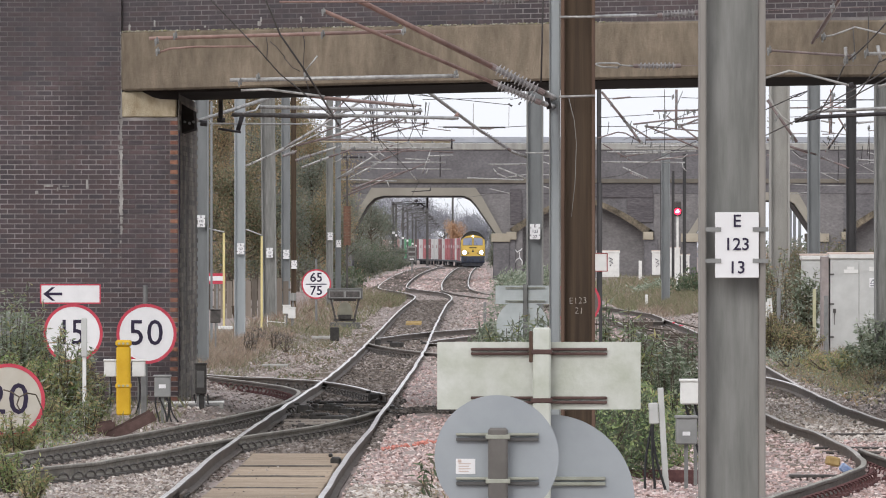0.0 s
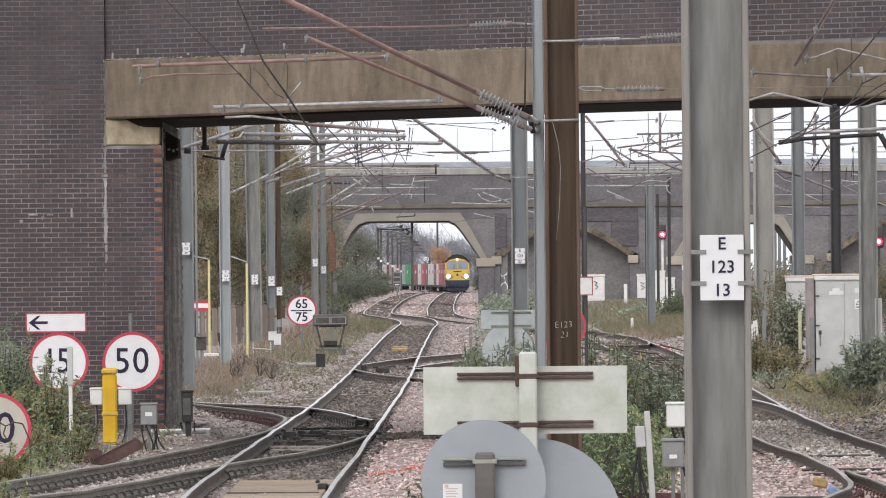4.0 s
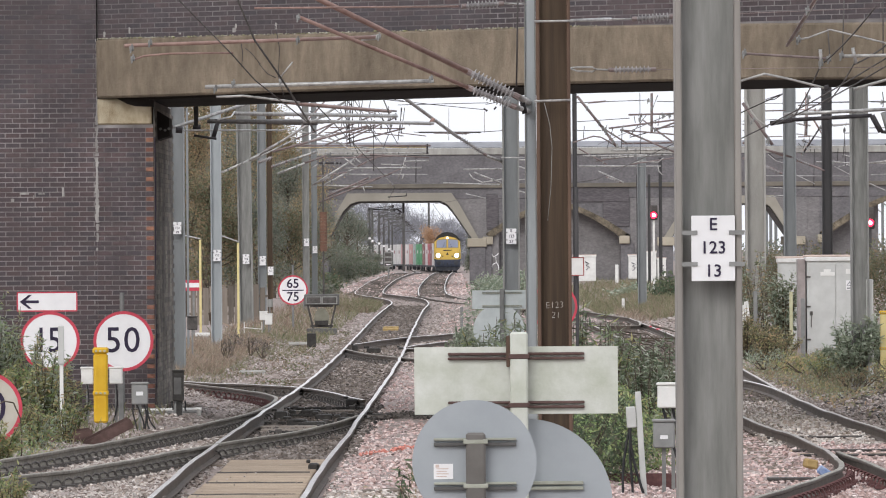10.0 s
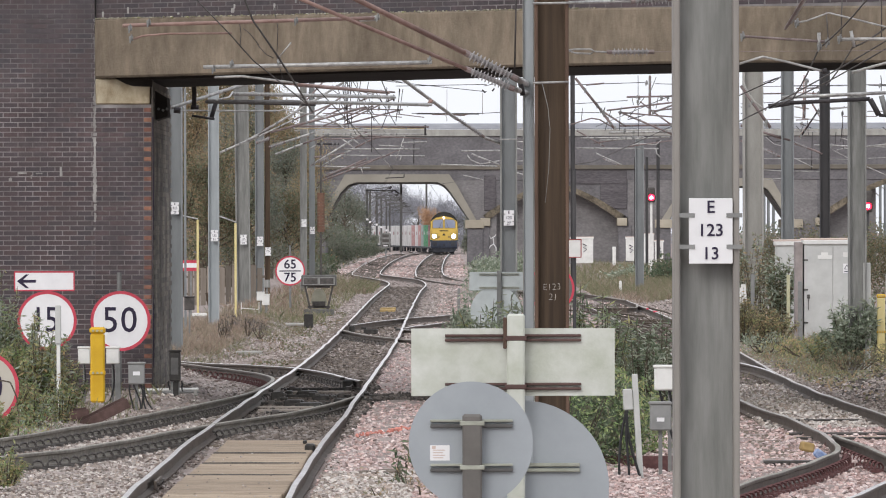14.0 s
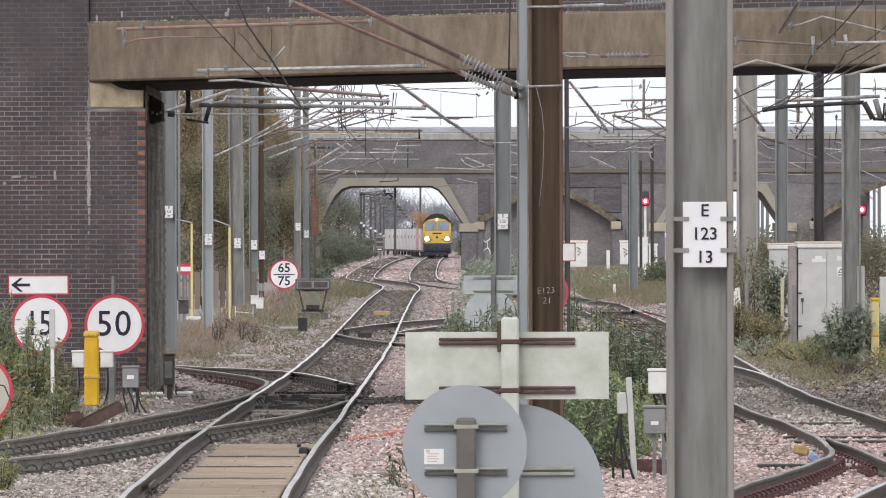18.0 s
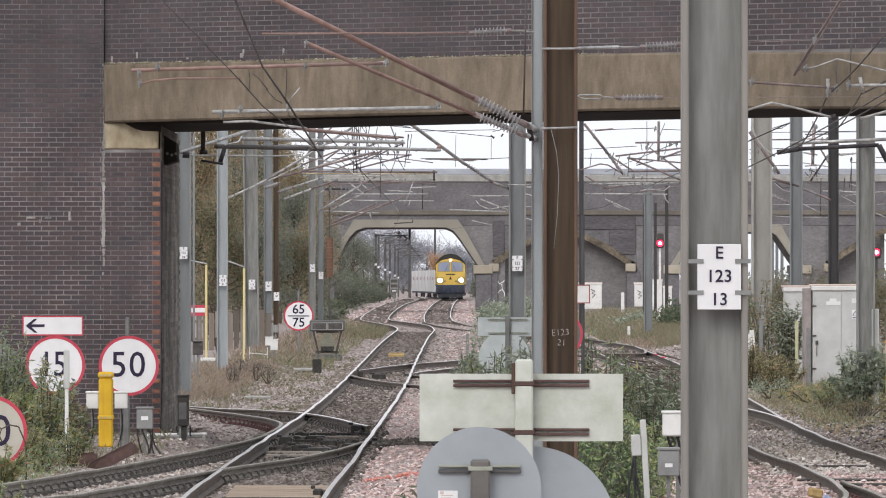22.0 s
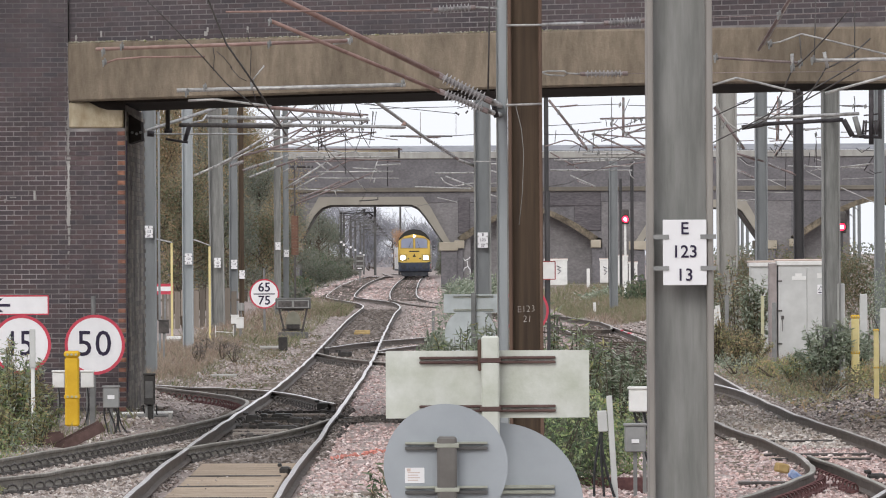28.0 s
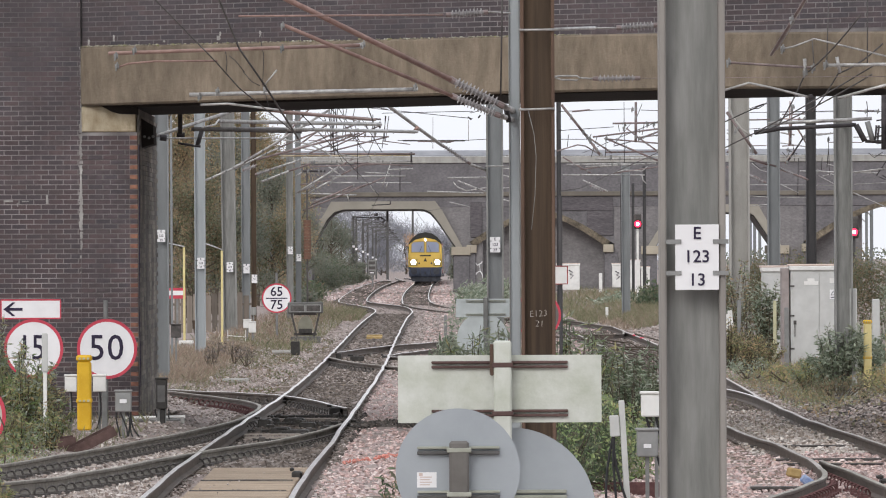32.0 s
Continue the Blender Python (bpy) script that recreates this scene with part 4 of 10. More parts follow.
for u, v, y, w, m, vp, pw, line in ((372, 350, 214, 19, M_GALV_PALE, 418, 13, "31"), (425, 350, 261, 25, M_GALV, 425, 11.5, "33"), (453, 350, 272, 15, M_GALV_DULL, 428, 11, ""), (467, 350, 300, 9, M_BROWN, 446, 10, ""), (531, 330, 315, 12, M_GALV, 396, 9, ""), (546, 330, 333, 10, M_GALV_DULL, 409, 8.5, "")):
    x = (u - 784 + (441 - v) * -0.0056) * y / 15000
    t = h_mast(x, y, -0.1, 2.56 + (398 - 20) * y / 15000, w * y / 15000, m, m, "grey steel mast with a small number plate" if m != M_BROWN else "thin rust-brown mast with a small number plate", lean=-0.6 if u == 425 else 0)
    number_plate(t, ("E", "123", line), 0.02, 2.66 + (398 - vp) * y / 15000, pw * y / 15000, -w * y / 30000 - 0.02)
# masts on the other side, behind the near bridge
for u, y, w, m, top in ((1326, 200, 36, M_CONC_GREY, 0), (1387, 205, 22, M_GALV_DULL, 0), (1453, 208, 18, M_DARKMAST, 0), (1510, 150, 32, M_GALV, 0), (1125, 330, 15, M_GALV_DULL, 245), (1007, 300, 8, M_DARKMAST, 120), (1158, 420, 6, M_DARKMAST, 250), (1118, 440, 5, M_DARKMAST, 280), (1138, 430, 5, M_DARKMAST, 280), (1596, 215, 18, M_GALV_DULL, 0)):
    x = (u - 784) * y / 15000
    h_mast(x, y, -0.1, 2.56 + (398 - top) * y / 15000, w * y / 15000, m, m, "steel mast behind the road bridge" if u != 1326 else "broad pale grey mast behind the road bridge")


# ---- overhead line equipment ----
def ole(name, base, label, group=""):
    return thing(name, base, label, "overhead line", group)


def tube(t, a, b, r, m, name="tube", sag=0.0, seg=7):
    o = t.location
    a, b = Vector(a) - o, Vector(b) - o
    pts = [a, b] if not sag else [a.lerp(b, q) - Vector((0, 0, sag * 4 * q * (1 - q))) for q in (0, 0.2, 0.4, 0.6, 0.8, 1)]
    return part(name, rod(bm_new(), pts, r, seg), m, t, smooth=True)


def bent(t, pts, r, m, name="bent_tube"):
    o = t.location
    return part(name, rod(bm_new(), [Vector(p) - o for p in pts], r, 6), m, t, smooth=True)


def insulator(t, a, b, r, sheds=9):
    """A ribbed porcelain insulator between two points, with metal ends."""
    o = t.location
    a, b = Vector(a) - o, Vector(b) - o
    d = b - a
    s, u = frame_of(d)
    prof = [(0.0, 0.5)]
    for i in range(sheds):
        q = 0.16 + 0.68 * i / (sheds - 1)
        h = 0.075 / sheds
        prof += [(q - 2.2 * h, 0.5), (q - 0.7 * h, 1.0), (q + 0.7 * h, 1.0), (q + 2.0 * h, 0.5)]
    prof.append((1.0, 0.5))
    bm = bm_new()
    rings = [[bm.verts.new(a + d * q + w * r * (math.cos(g) * s + math.sin(g) * u)) for g in (2 * math.pi * k / 10 for k in range(10))] for q, w in prof]
    for p, n in zip(rings, rings[1:]):
        for k in range(10):
            bm.faces.new((p[k], p[(k + 1) % 10], n[(k + 1) % 10], n[k]))
    bm.faces.new(rings[0][::-1])
    bm.faces.new(rings[-1])
    body = part("insulator", bm, M_PORC, t, "grey ribbed insulator")
    for p, q in ((a, a.lerp(b, 0.11)), (b.lerp(a, 0.11), b)):
        part("end_fitting", rod(bm_new(), [p, q], r * 0.55, 8), M_TUBE_DULL, body)


def clamp(t, p, r):
    o = t.location
    p = Vector(p) - o
    bm = bm_new()
    rod(bm, [p + Vector((-r * 0.5, -r, -2.0 * r)), p + Vector((r * 0.3, -r, 1.8 * r))], r * 0.42, 6)
    rod(bm, [p + Vector((-r * 0.9, 0, 0)), p + Vector((r * 0.9, 0, 0))], r * 1.05, 8)
    part("clamp", bm, M_POSTGREY, t)


# the cantilever on the slim post by the brown mast
c = ole("overhead_cantilever", (0.738, 76.5, 2.337), "brown cantilever tubes with ribbed insulators on a post", "overhead cantilevers")
near_gear = c
tube(c, (-1.638, 73.5, 4.936), (0.166, 76, 4.094), 0.025, M_TUBE_PINK)
insulator(c, (0.15, 76, 4.104), (0.639, 76.05, 3.855), 0.054, 11)
tube(c, (-1.306, 74, 4.54), (0.18, 76, 3.947), 0.018, M_TUBE_PINK)
insulator(c, (0.17, 76, 3.952), (0.608, 76.05, 3.769), 0.047, 11)
tube(c, (0.63, 76.05, 3.860), (0.731, 77, 3.829), 0.030, M_TUBE, "bracket")
tube(c, (0.600, 76.05, 3.774), (0.73, 77, 3.747), 0.025, M_TUBE, "bracket")
tube(c, (0.66, 76.5, 3.862), (0.69, 76.5, 3.719), 0.025, M_TUBE_DARK, "hinge")
tube(c, (-1.663, 73, 4.589), (0.093, 76, 4.677), 0.009, M_TUBE_PINK, "stay_wire")
insulator(c, (0.123, 76, 4.677), (0.501, 76.05, 4.701), 0.041, 9)
tube(c, (0.501, 76.05, 4.701), (0.706, 76.5, 4.703), 0.008, M_TUBE, "stay_wire")
tube(c, (0.633, 75.5, 5.113), (0.609, 75.8, 3.951), 0.008, M_WIRE, "dropper")
clamp(c, (-1.306, 74, 4.531), 0.020)
clamp(c, (-0.606, 74.5, 4.376), 0.020)
c = ole("mast_band", (0.946, 75.7, 3.816), "steel band round the brown mast")
tube(c, (0.774, 75.82, 4.532), (1.098, 75.82, 4.535), 0.011, M_TUBE, "band")
tube(c, (0.77, 75.82, 3.819), (1.094, 75.82, 3.828), 0.011, M_TUBE, "band")
bent(c, ((0.855, 75.7, 3.807), (0.904, 75.7, 3.605), (0.923, 75.7, 3.403), (0.911, 75.7, 3.049), (0.879, 75.7, 2.747)), 0.003, M_POSTGREY, "loose_wire")
# registration tubes across the near bridge
c = near_gear
tube(c, (-3.051, 80, 4.438), (-0.694, 82, 4.554), 0.018, M_TUBE_PINK)
tube(c, (-0.842, 82, 4.538), (-0.667, 82, 4.553), 0.025, M_TUBE, "end_fitting")
bent(c, ((-2.955, 80, 4.31), (-2.865, 80, 4.341), (-2.624, 80, 4.361), (-2.027, 80, 4.363)), 0.011, M_TUBE_PINK)
for p in ((-2.811, 80, 4.464), (-1.436, 81, 4.501), (-2.977, 80, 4.315), (-2.987, 80, 4.411)):
    clamp(c, p, 0.022)
tube(c, (-2.382, 83, 4.1), (-0.141, 83, 4.143), 0.020, M_TUBE)
for p in ((-2.282, 83, 4.078), (-2.105, 83, 4.132), (-1.64, 83, 4.152), (-0.168, 83, 4.166)):
    clamp(c, p, 0.022)
bent(c, ((-2.272, 83, 4), (-2.006, 83, 4.01), (-1.453, 83, 3.94)), 0.014, M_TUBE)
bent(c, ((-2.154, 79, 5.3), (-2.061, 79, 5.089), (-1.824, 80, 4.479), (-1.581, 80, 4.126), (-1.3, 82, 3.65)), 0.010, M_WIRE, "wire")
tube(c, (-1.58, 80, 4.137), (-1.468, 80, 4.275), 0.007, M_TUBE, "wire_end")
bent(c, ((-2.928, 79, 5.304), (-2.735, 79, 5.066), (-2.405, 79, 4.733), (-2.038, 80, 4.347), (-1.826, 80, 4.106), (-1.327, 82, 3.704)), 0.006, M_WIRE, "wire")
# insulated stays to the other side of the brown mast
c = ole("stay_wire", (1.548, 78, 4.142), "stay wire with turnbuckle and ribbed insulator", "wires")
tube(c, (1.052, 76, 4.115), (1.132, 78, 4.155), 0.008, M_TUBE, "rod")
bent(c, ((1.132, 78, 4.16), (1.195, 78, 4.165), (1.33, 78, 4.164), (1.361, 78, 4.144), (1.329, 78, 4.123), (1.184, 78, 4.129), (1.132, 78, 4.15)), 0.009, M_TUBE, "turnbuckle")
tube(c, (1.361, 78, 4.144), (1.475, 78, 4.138), 0.008, M_TUBE, "rod")
insulator(c, (1.475, 78, 4.138), (1.912, 78, 4.14), 0.036, 9)
tube(c, (1.912, 78, 4.14), (4.356, 78, 4.148), 0.003, M_TUBE_DULL, "wire")
c = ole("stay_wire", (1.551, 78, 4.621), "stay wire with ribbed insulator before the parapet", "wires")
tube(c, (1.055, 76, 4.54), (1.499, 78, 4.605), 0.016, M_TUBE, "rod")
insulator(c, (1.696, 78, 4.604), (2.081, 78, 4.628), 0.042, 9)
tube(c, (1.499, 78, 4.605), (1.696, 78, 4.604), 0.008, M_TUBE, "rod")
tube(c, (2.081, 78, 4.628), (4.463, 78, 4.709), 0.003, M_TUBE_DULL, "wire")
# gear before the beam on the far side of the grey mast
c = near_gear
tube(c, (2.858, 82, 4.37), (3.661, 82, 4.316), 0.012, M_TUBE_DULL)
tube(c, (3.804, 82, 4.337), (4.689, 82, 4.349), 0.017, M_TUBE)
tube(c, (3.602, 82, 4.404), (3.606, 82, 4.256), 0.017, M_TUBE, "hook")
tube(c, (3.913, 82, 4.419), (3.945, 82, 4.265), 0.017, M_TUBE, "hook")
tube(c, (3.279, 82, 4.444), (3.673, 80, 5.169), 0.015, M_TUBE_DULL)
tube(c, (3.334, 82, 4.498), (3.727, 80, 5.248), 0.013, M_TUBE)
bent(c, ((3.378, 82, 4.498), (3.488, 82, 4.519), (3.696, 82, 4.595), (3.925, 82, 4.539), (4.689, 82, 4.349)), 0.010, M_TUBE)
bent(c, ((2.829, 82, 4.102), (3.059, 82, 4.172), (3.267, 82, 4.127), (3.638, 82, 4.032)), 0.013, M_TUBE)
tube(c, (3.638, 82, 4.027), (3.682, 82, 4.037), 0.027, M_TUBE_DARK, "knuckle")
tube(c, (3.922, 82, 4.019), (4.689, 82, 4.228), 0.014, M_TUBE)
for p in ((3.389, 82, 4.498), (3.683, 82, 4.311), (3.804, 82, 4.343), (2.864, 82, 4.37), (3.436, 81, 4.755), (3.606, 82, 4.267)):
    clamp(c, p, 0.025)
for a, b in (((4.044, 80, 4.767), (3.639, 82, 4.278)), ((3.606, 82, 4.256), (4.081, 100, 4.024)), ((4.362, 82, 4.547), (3.923, 82, 4.255)), ((4.727, 90, 4.531), (3.791, 110, 3.881)), ((4.666, 90, 4.412), (4.232, 110, 4.062)), ((4.336, 90, 4.474), (4.482, 100, 4.188))):
    tube(c, a, b, 0.008, M_WIRE, "wire", 0.03)
for u0, u1 in (((3.674, 82, 4.606), (3.694, 82, 4.321)), ((3.84, 82, 5.042), (3.815, 82, 4.343)), ((4.213, 82, 5.149), (4.208, 82, 4.34))):
    tube(c, u0, u1, 0.006, M_WIRE, "dropper")
# switch bar in front of the far masts
c = ole("isolator_switch", (6.134, 140, 4.56), "dark isolator switch bar between masts", "")
tube(c, (5.312, 140, 4.49), (5.667, 140, 4.544), 0.041, M_TUBE_DARK)
tube(c, (5.62, 140, 4.545), (6.993, 140, 4.612), 0.034, M_TUBE_DARK)
tube(c, (5.576, 141, 4.653), (7.306, 141, 4.728), 0.030, M_TUBE)
tube(c, (6.993, 140, 4.612), (7.14, 140, 4.34), 0.047, M_TUBE_DARK, "arm")
tube(c, (7.18, 140, 4.666), (7.271, 140, 4.339), 0.047, M_POSTGREY, "arm")
tube(c, (6.787, 140, 4.603), (7.272, 150, 4.749), 0.029, M_TUBE_DARK, "bracket")
tube(c, (7.455, 140, 5.14), (7.450, 140, 4.20), 0.042, M_TUBE_DARK, "support")
tube(c, (7.60, 140, 5.14), (7.595, 140, 4.32), 0.032, M_TUBE_DARK, "support")
for z in (4.30, 4.42, 4.56, 4.68):
    tube(c, (7.33, 140, z), (7.60, 140, z + 0.03), 0.012, M_TUBE_DARK, "rung")
for x in (7.33, 7.37, 7.52, 7.56):
    tube(c, (x, 139.96, 4.60), (x - 0.02, 139.96, 4.36), 0.018, M_TUBE_DARK, "clamp")
tube(c, (7.14, 140, 4.34), (7.626, 140, 4.319), 0.028, M_TUBE_DARK, "arm")
# tubes under the deck on the abutment side
c = ole("overhead_cantilever", (-4.915, 165, 4.93), "cantilever tubes hung below the bridge deck", "overhead cantilevers")
box_bm = bm_new()
x0, y0, z0 = (-4.050 - -4.915), -29.0, 0.0
box(box_bm, x0 - 0.035, x0 + 0.035, y0 - 0.04, y0 + 0.04, 4.450 - 4.930, 4.849 - 4.930)
part("hanger", box_bm, M_DARKSTEEL, c)
tube(c, (-4.47, 138, 4.462), (-3.197, 140, 4.92), 0.029, M_TUBE)
tube(c, (-4.442, 138, 4.425), (-4.332, 138, 4.415), 0.051, M_TUBE_DARK, "insulator_end")
tube(c, (-4.332, 138, 4.415), (-2.827, 140, 4.433), 0.014, M_TUBE, "wire")
tube(c, (-4.136, 137, 4.455), (-4.008, 137, 4.455), 0.041, M_TUBE_DARK, "clip")
tube(c, (-4.118, 137, 4.318), (-3.753, 137, 4.261), 0.020, M_TUBE_DARK, "arm")
tube(c, (-3.836, 138, 4.274), (-3.761, 138, 4.531), 0.037, M_TUBE_DARK, "arm")
tube(c, (-3.89, 138, 4.56), (-2.228, 150, 4.712), 0.037, M_DARKSTEEL)
tube(c, (-3.023, 145, 4.665), (-0.297, 160, 4.812), 0.032, M_TUBE)
tube(c, (-3.535, 140, 4.717), (-0.958, 155, 4.88), 0.033, M_TUBE)
bent(c, ((-3.751, 138, 4.586), (-3.565, 139, 4.646), (-3.534, 140, 4.745)), 0.015, M_TUBE)
tube(c, (-3.197, 140, 4.939), (-1.061, 155, 4.963), 0.027, M_TUBE_PINK)
# strut from the mast behind the bridge
c = ole("overhead_cantilever", (1.065, 165, 4.138), "long insulated strut from a mast behind the bridge", "overhead cantilevers")
tube(c, (-0.922, 158, 5.335), (0.185, 163, 4.58), 0.034, M_TUBE)
insulator(c, (0.164, 163, 4.602), (0.731, 163.1, 4.229), 0.052, 10)
tube(c, (0.731, 164, 4.229), (1.043, 165, 4.127), 0.033, M_TUBE, "bracket")
tube(c, (-0.35, 160, 4.813), (-0.275, 160, 4.908), 0.034, M_TUBE_PINK, "joint")
tube(c, (-1.225, 150, 5.297), (-1.062, 155, 4.87), 0.010, M_WIRE, "wire")
tube(c, (-0.705, 200, 5.164), (0.761, 200, 5.156), 0.019, M_WIRE, "wire")
tube(c, (-0.346, 200, 5.149), (0.494, 200, 5.144), 0.020, M_TUBE_DULL, "insulator_bar")


def cantilever_set(u, v, y, label, reach, flip=1, fat=1.0):
    """Two struts from a mast, a level tube, a registration arm and droppers."""
    k = y / 15000
    o = Vector(((u - 784) * k, y, 2.56 + (398 - v) * k))
    t = thing("overhead_cantilever", o, label, "overhead line", "overhead cantilevers")
    X = reach * flip
    part("top_tube", rod(bm_new(), [(0, 0, 0.95), (X * 0.62, 0, 1.15)], 0.026 * fat, 6), M_DARKGREY, t)
    part("strut", rod(bm_new(), [(0, 0, 0), (X * 0.66, 0, 1.16)], 0.028 * fat, 6), M_DARKGREY, t)
    insulator(t, o + Vector((X * 0.09, 0, 0.16)), o + Vector((X * 0.22, 0, 0.39)), 0.075, 6)
    part("registration_tube", rod(bm_new(), [(X * 0.30, 0, 0.28), (X * 1.02, 0.2, 0.30)], 0.026 * fat, 6), M_DARKGREY, t)
    part("arm", rod(bm_new(), [(X * 0.98, 0.2, 0.28), (X * 0.72, 0.2, 0.05), (X * 0.60, 0.2, 0.0)], 0.018 * fat, 5), M_DARKGREY, t)
    part("brace", rod(bm_new(), [(X * 0.34, 0, 0.60), (X * 0.55, 0.1, 0.29)], 0.018 * fat, 5), M_DARKGREY, t)
    part("stay", rod(bm_new(), [(0, 0, 0.95), (X * 0.5, 0, 0.88), (X * 0.98, 0.2, 0.31)], 0.010 * fat, 4), M_WIRE, t)
    for q in (0.45, 0.62, 0.8):
        part("dropper", rod(bm_new(), [(X * q, 0.1, 1.12 - 0.25 * q), (X * q + 0.04, 0.12, 0.31)], 0.009 * fat, 4), M_WIRE, t)
    part("knuckle", rod(bm_new(), [(X * 0.64, -0.05, 1.05), (X * 0.68, 0.05, 1.22)], 0.07 * fat, 6), M_TUBE_DARK, t)
    return t


# masts and arms seen far off through the main opening
for u, v0, y in ((643, 335, 720), (648, 340, 760), (660, 345, 830), (668, 350, 900), (677, 356, 980), (683, 360, 1050)):
    k = y / 15000
    t = h_mast((u - 784) * k, y, -1.2, 2.56 + (398 - v0) * k, 0.20, M_DARKGREY, M_DARKGREY, "far grey mast with a small white plate")
    bm = bm_new()
    box(bm, -0.10, 0.10, -0.13, -0.10, 1.2 + 2.56 + (398 - v0 - 56) * k * 0.92, 1.2 + 2.56 + (398 - v0 - 54) * k * 0.92 + 0.1)
    part("number_plate", bm, M_WHITE, t)
    cantilever_set(u, v0 + 22, y - 0.05, "far cantilever arms on a lineside mast", 3.0, fat=1.6)
for u, y in ((703, 1010), (748, 1260)):
    k = y / 15000
    h_mast((u - 784) * k, y, -3.0, 2.56 + (398 - 318) * k, 0.30, M_DARKGREY, M_DARKGREY, "far grey mast seen through the bridge opening")
for u, v0, y in ((1353, 322, 700), (1362, 322, 690), (1346, 336, 860), (1404, 336, 800), (1560, 318, 620), (1551, 330, 760), (1408, 345, 900)):
    k = y / 15000
    h_mast((u - 784) * k, y, -1.2, 2.56 + (398 - v0 + 25) * k, 0.24, M_GALV_DULL, M_GALV_DULL, "far grey mast seen through a side opening")
    cantilever_set(u, v0 + 22, y - 0.05, "far cantilever arms on a lineside mast", 2.0, -1)
c = ole("overhead_bracket", (-3.039, 545, 4.866), "dark bracket hung below the far bridge deck")
tube(c, (-2.928, 545, 5.229), (-2.932, 545, 4.466), 0.047, M_TUBE_DARK, "hanger")
tube(c, (-5.22, 545, 4.696), (-3.04, 545, 4.757), 0.029, M_TUBE_DARK)
tube(c, (-3.403, 545, 4.759), (-3.041, 545, 4.503), 0.047, M_TUBE_DARK, "insulator")
# struts, level tubes and droppers behind the near bridge
c = ole("registration_tube", (-3.981, 230, 5.601), "tangle of cantilever struts and level tubes behind the bridge", "registration tubes")
for a, b, r in (((-5.370, 214, 5.859), (-3.131, 214, 5.813), 0.036), ((-4.444, 214, 5.666), (-2.276, 214, 5.621), 0.034), ((-5.010, 225, 4.929), (-2.734, 225, 6.321), 0.032), ((-6.033, 225, 4.456), (-5.266, 225, 4.795), 0.029), ((-5.266, 225, 4.795), (-5.010, 225, 4.929), 0.040), ((-4.577, 240, 4.889), (-3.743, 240, 5.154), 0.033), ((-4.953, 245, 4.580), (-4.166, 245, 4.884), 0.031), ((-5.718, 245, 4.961), (-4.439, 245, 5.572), 0.024), ((-4.326, 245, 5.408), (-3.343, 245, 5.760), 0.025), ((-4.032, 275, 5.476), (-0.641, 275, 5.468), 0.026), ((-3.913, 250, 5.613), (-2.331, 250, 5.351), 0.020),):
    tube(c, a, b, r, M_TUBE)
for a, b, r in (((-3.131, 214, 5.813), (-1.333, 214, 5.771), 0.034), ((-2.276, 214, 5.621), (-0.450, 214, 5.551), 0.029), ((-0.450, 214, 5.551), (-0.321, 214, 5.664), 0.031), ((-3.950, 220, 6.159), (-1.634, 220, 5.966), 0.025), ((-3.985, 222, 6.251), (-1.353, 222, 6.009), 0.023), ((-4.679, 225, 5.001), (-2.124, 225, 5.672), 0.031), ((-5.231, 240, 5.198), (-4.299, 240, 5.703), 0.027), ((-4.299, 240, 5.703), (-3.508, 240, 6.577), 0.023), ((-4.166, 245, 4.884), (-3.397, 245, 5.140), 0.029), ((-4.439, 245, 5.572), (-3.210, 245, 6.069), 0.024), ((-3.384, 248, 5.799), (-2.306, 248, 6.254), 0.024), ((-3.912, 250, 5.729), (-2.990, 250, 6.389), 0.024),):
    tube(c, a, b, r, M_TUBE_DULL)
for a, b, r in (((-3.631, 250, 5.460), (-2.159, 250, 6.049), 0.024), ((-3.273, 252, 5.464), (-1.304, 252, 5.970), 0.024), ((-3.020, 252, 5.630), (-1.503, 252, 6.324), 0.022), ((-4.801, 262, 5.590), (-0.556, 262, 5.558), 0.031), ((-3.354, 240, 5.839), (-1.242, 240, 5.791), 0.017),):
    tube(c, a, b, r, M_TUBE_DULL)
for a, b, r in (((-5.843, 205, 5.520), (-3.165, 205, 5.445), 0.033), ((-1.333, 214, 5.828), (-1.334, 214, 5.657), 0.022), ((-1.476, 214, 5.772), (-1.478, 214, 5.530), 0.017), ((-0.661, 262, 5.611), (-0.663, 262, 5.296), 0.029),):
    tube(c, a, b, r, M_TUBE_DARK)
for a, b, r in (((-4.679, 262, 5.519), (-0.696, 262, 5.506), 0.025),):
    tube(c, a, b, r, M_CONC_PALE)
for p, r in (((-4.519, 213.98, 5.841), 0.034), ((-3.444, 213.98, 5.819), 0.034), ((-2.735, 213.98, 5.804), 0.033), ((-1.854, 213.98, 5.783), 0.033), ((-3.620, 213.98, 5.649), 0.033), ((-2.579, 213.98, 5.627), 0.033), ((-1.874, 213.98, 5.606), 0.028), ((-0.980, 213.98, 5.571), 0.028), ((-4.825, 204.98, 5.492), 0.031), ((-3.539, 204.98, 5.456), 0.031), ((-3.440, 219.98, 6.117), 0.024), ((-2.305, 219.98, 6.022), 0.024), ((-2.985, 221.98, 6.159), 0.022), ((-1.721, 221.98, 6.043), 0.022), ((-4.508, 224.98, 5.235), 0.031), ((-3.394, 224.98, 5.917), 0.031), ((-3.708, 224.98, 5.256), 0.029), ((-2.481, 224.98, 5.578), 0.029), ((-5.864, 224.98, 4.531), 0.028), ((-5.488, 224.98, 4.697), 0.028),):
    clamp(c, p, r)
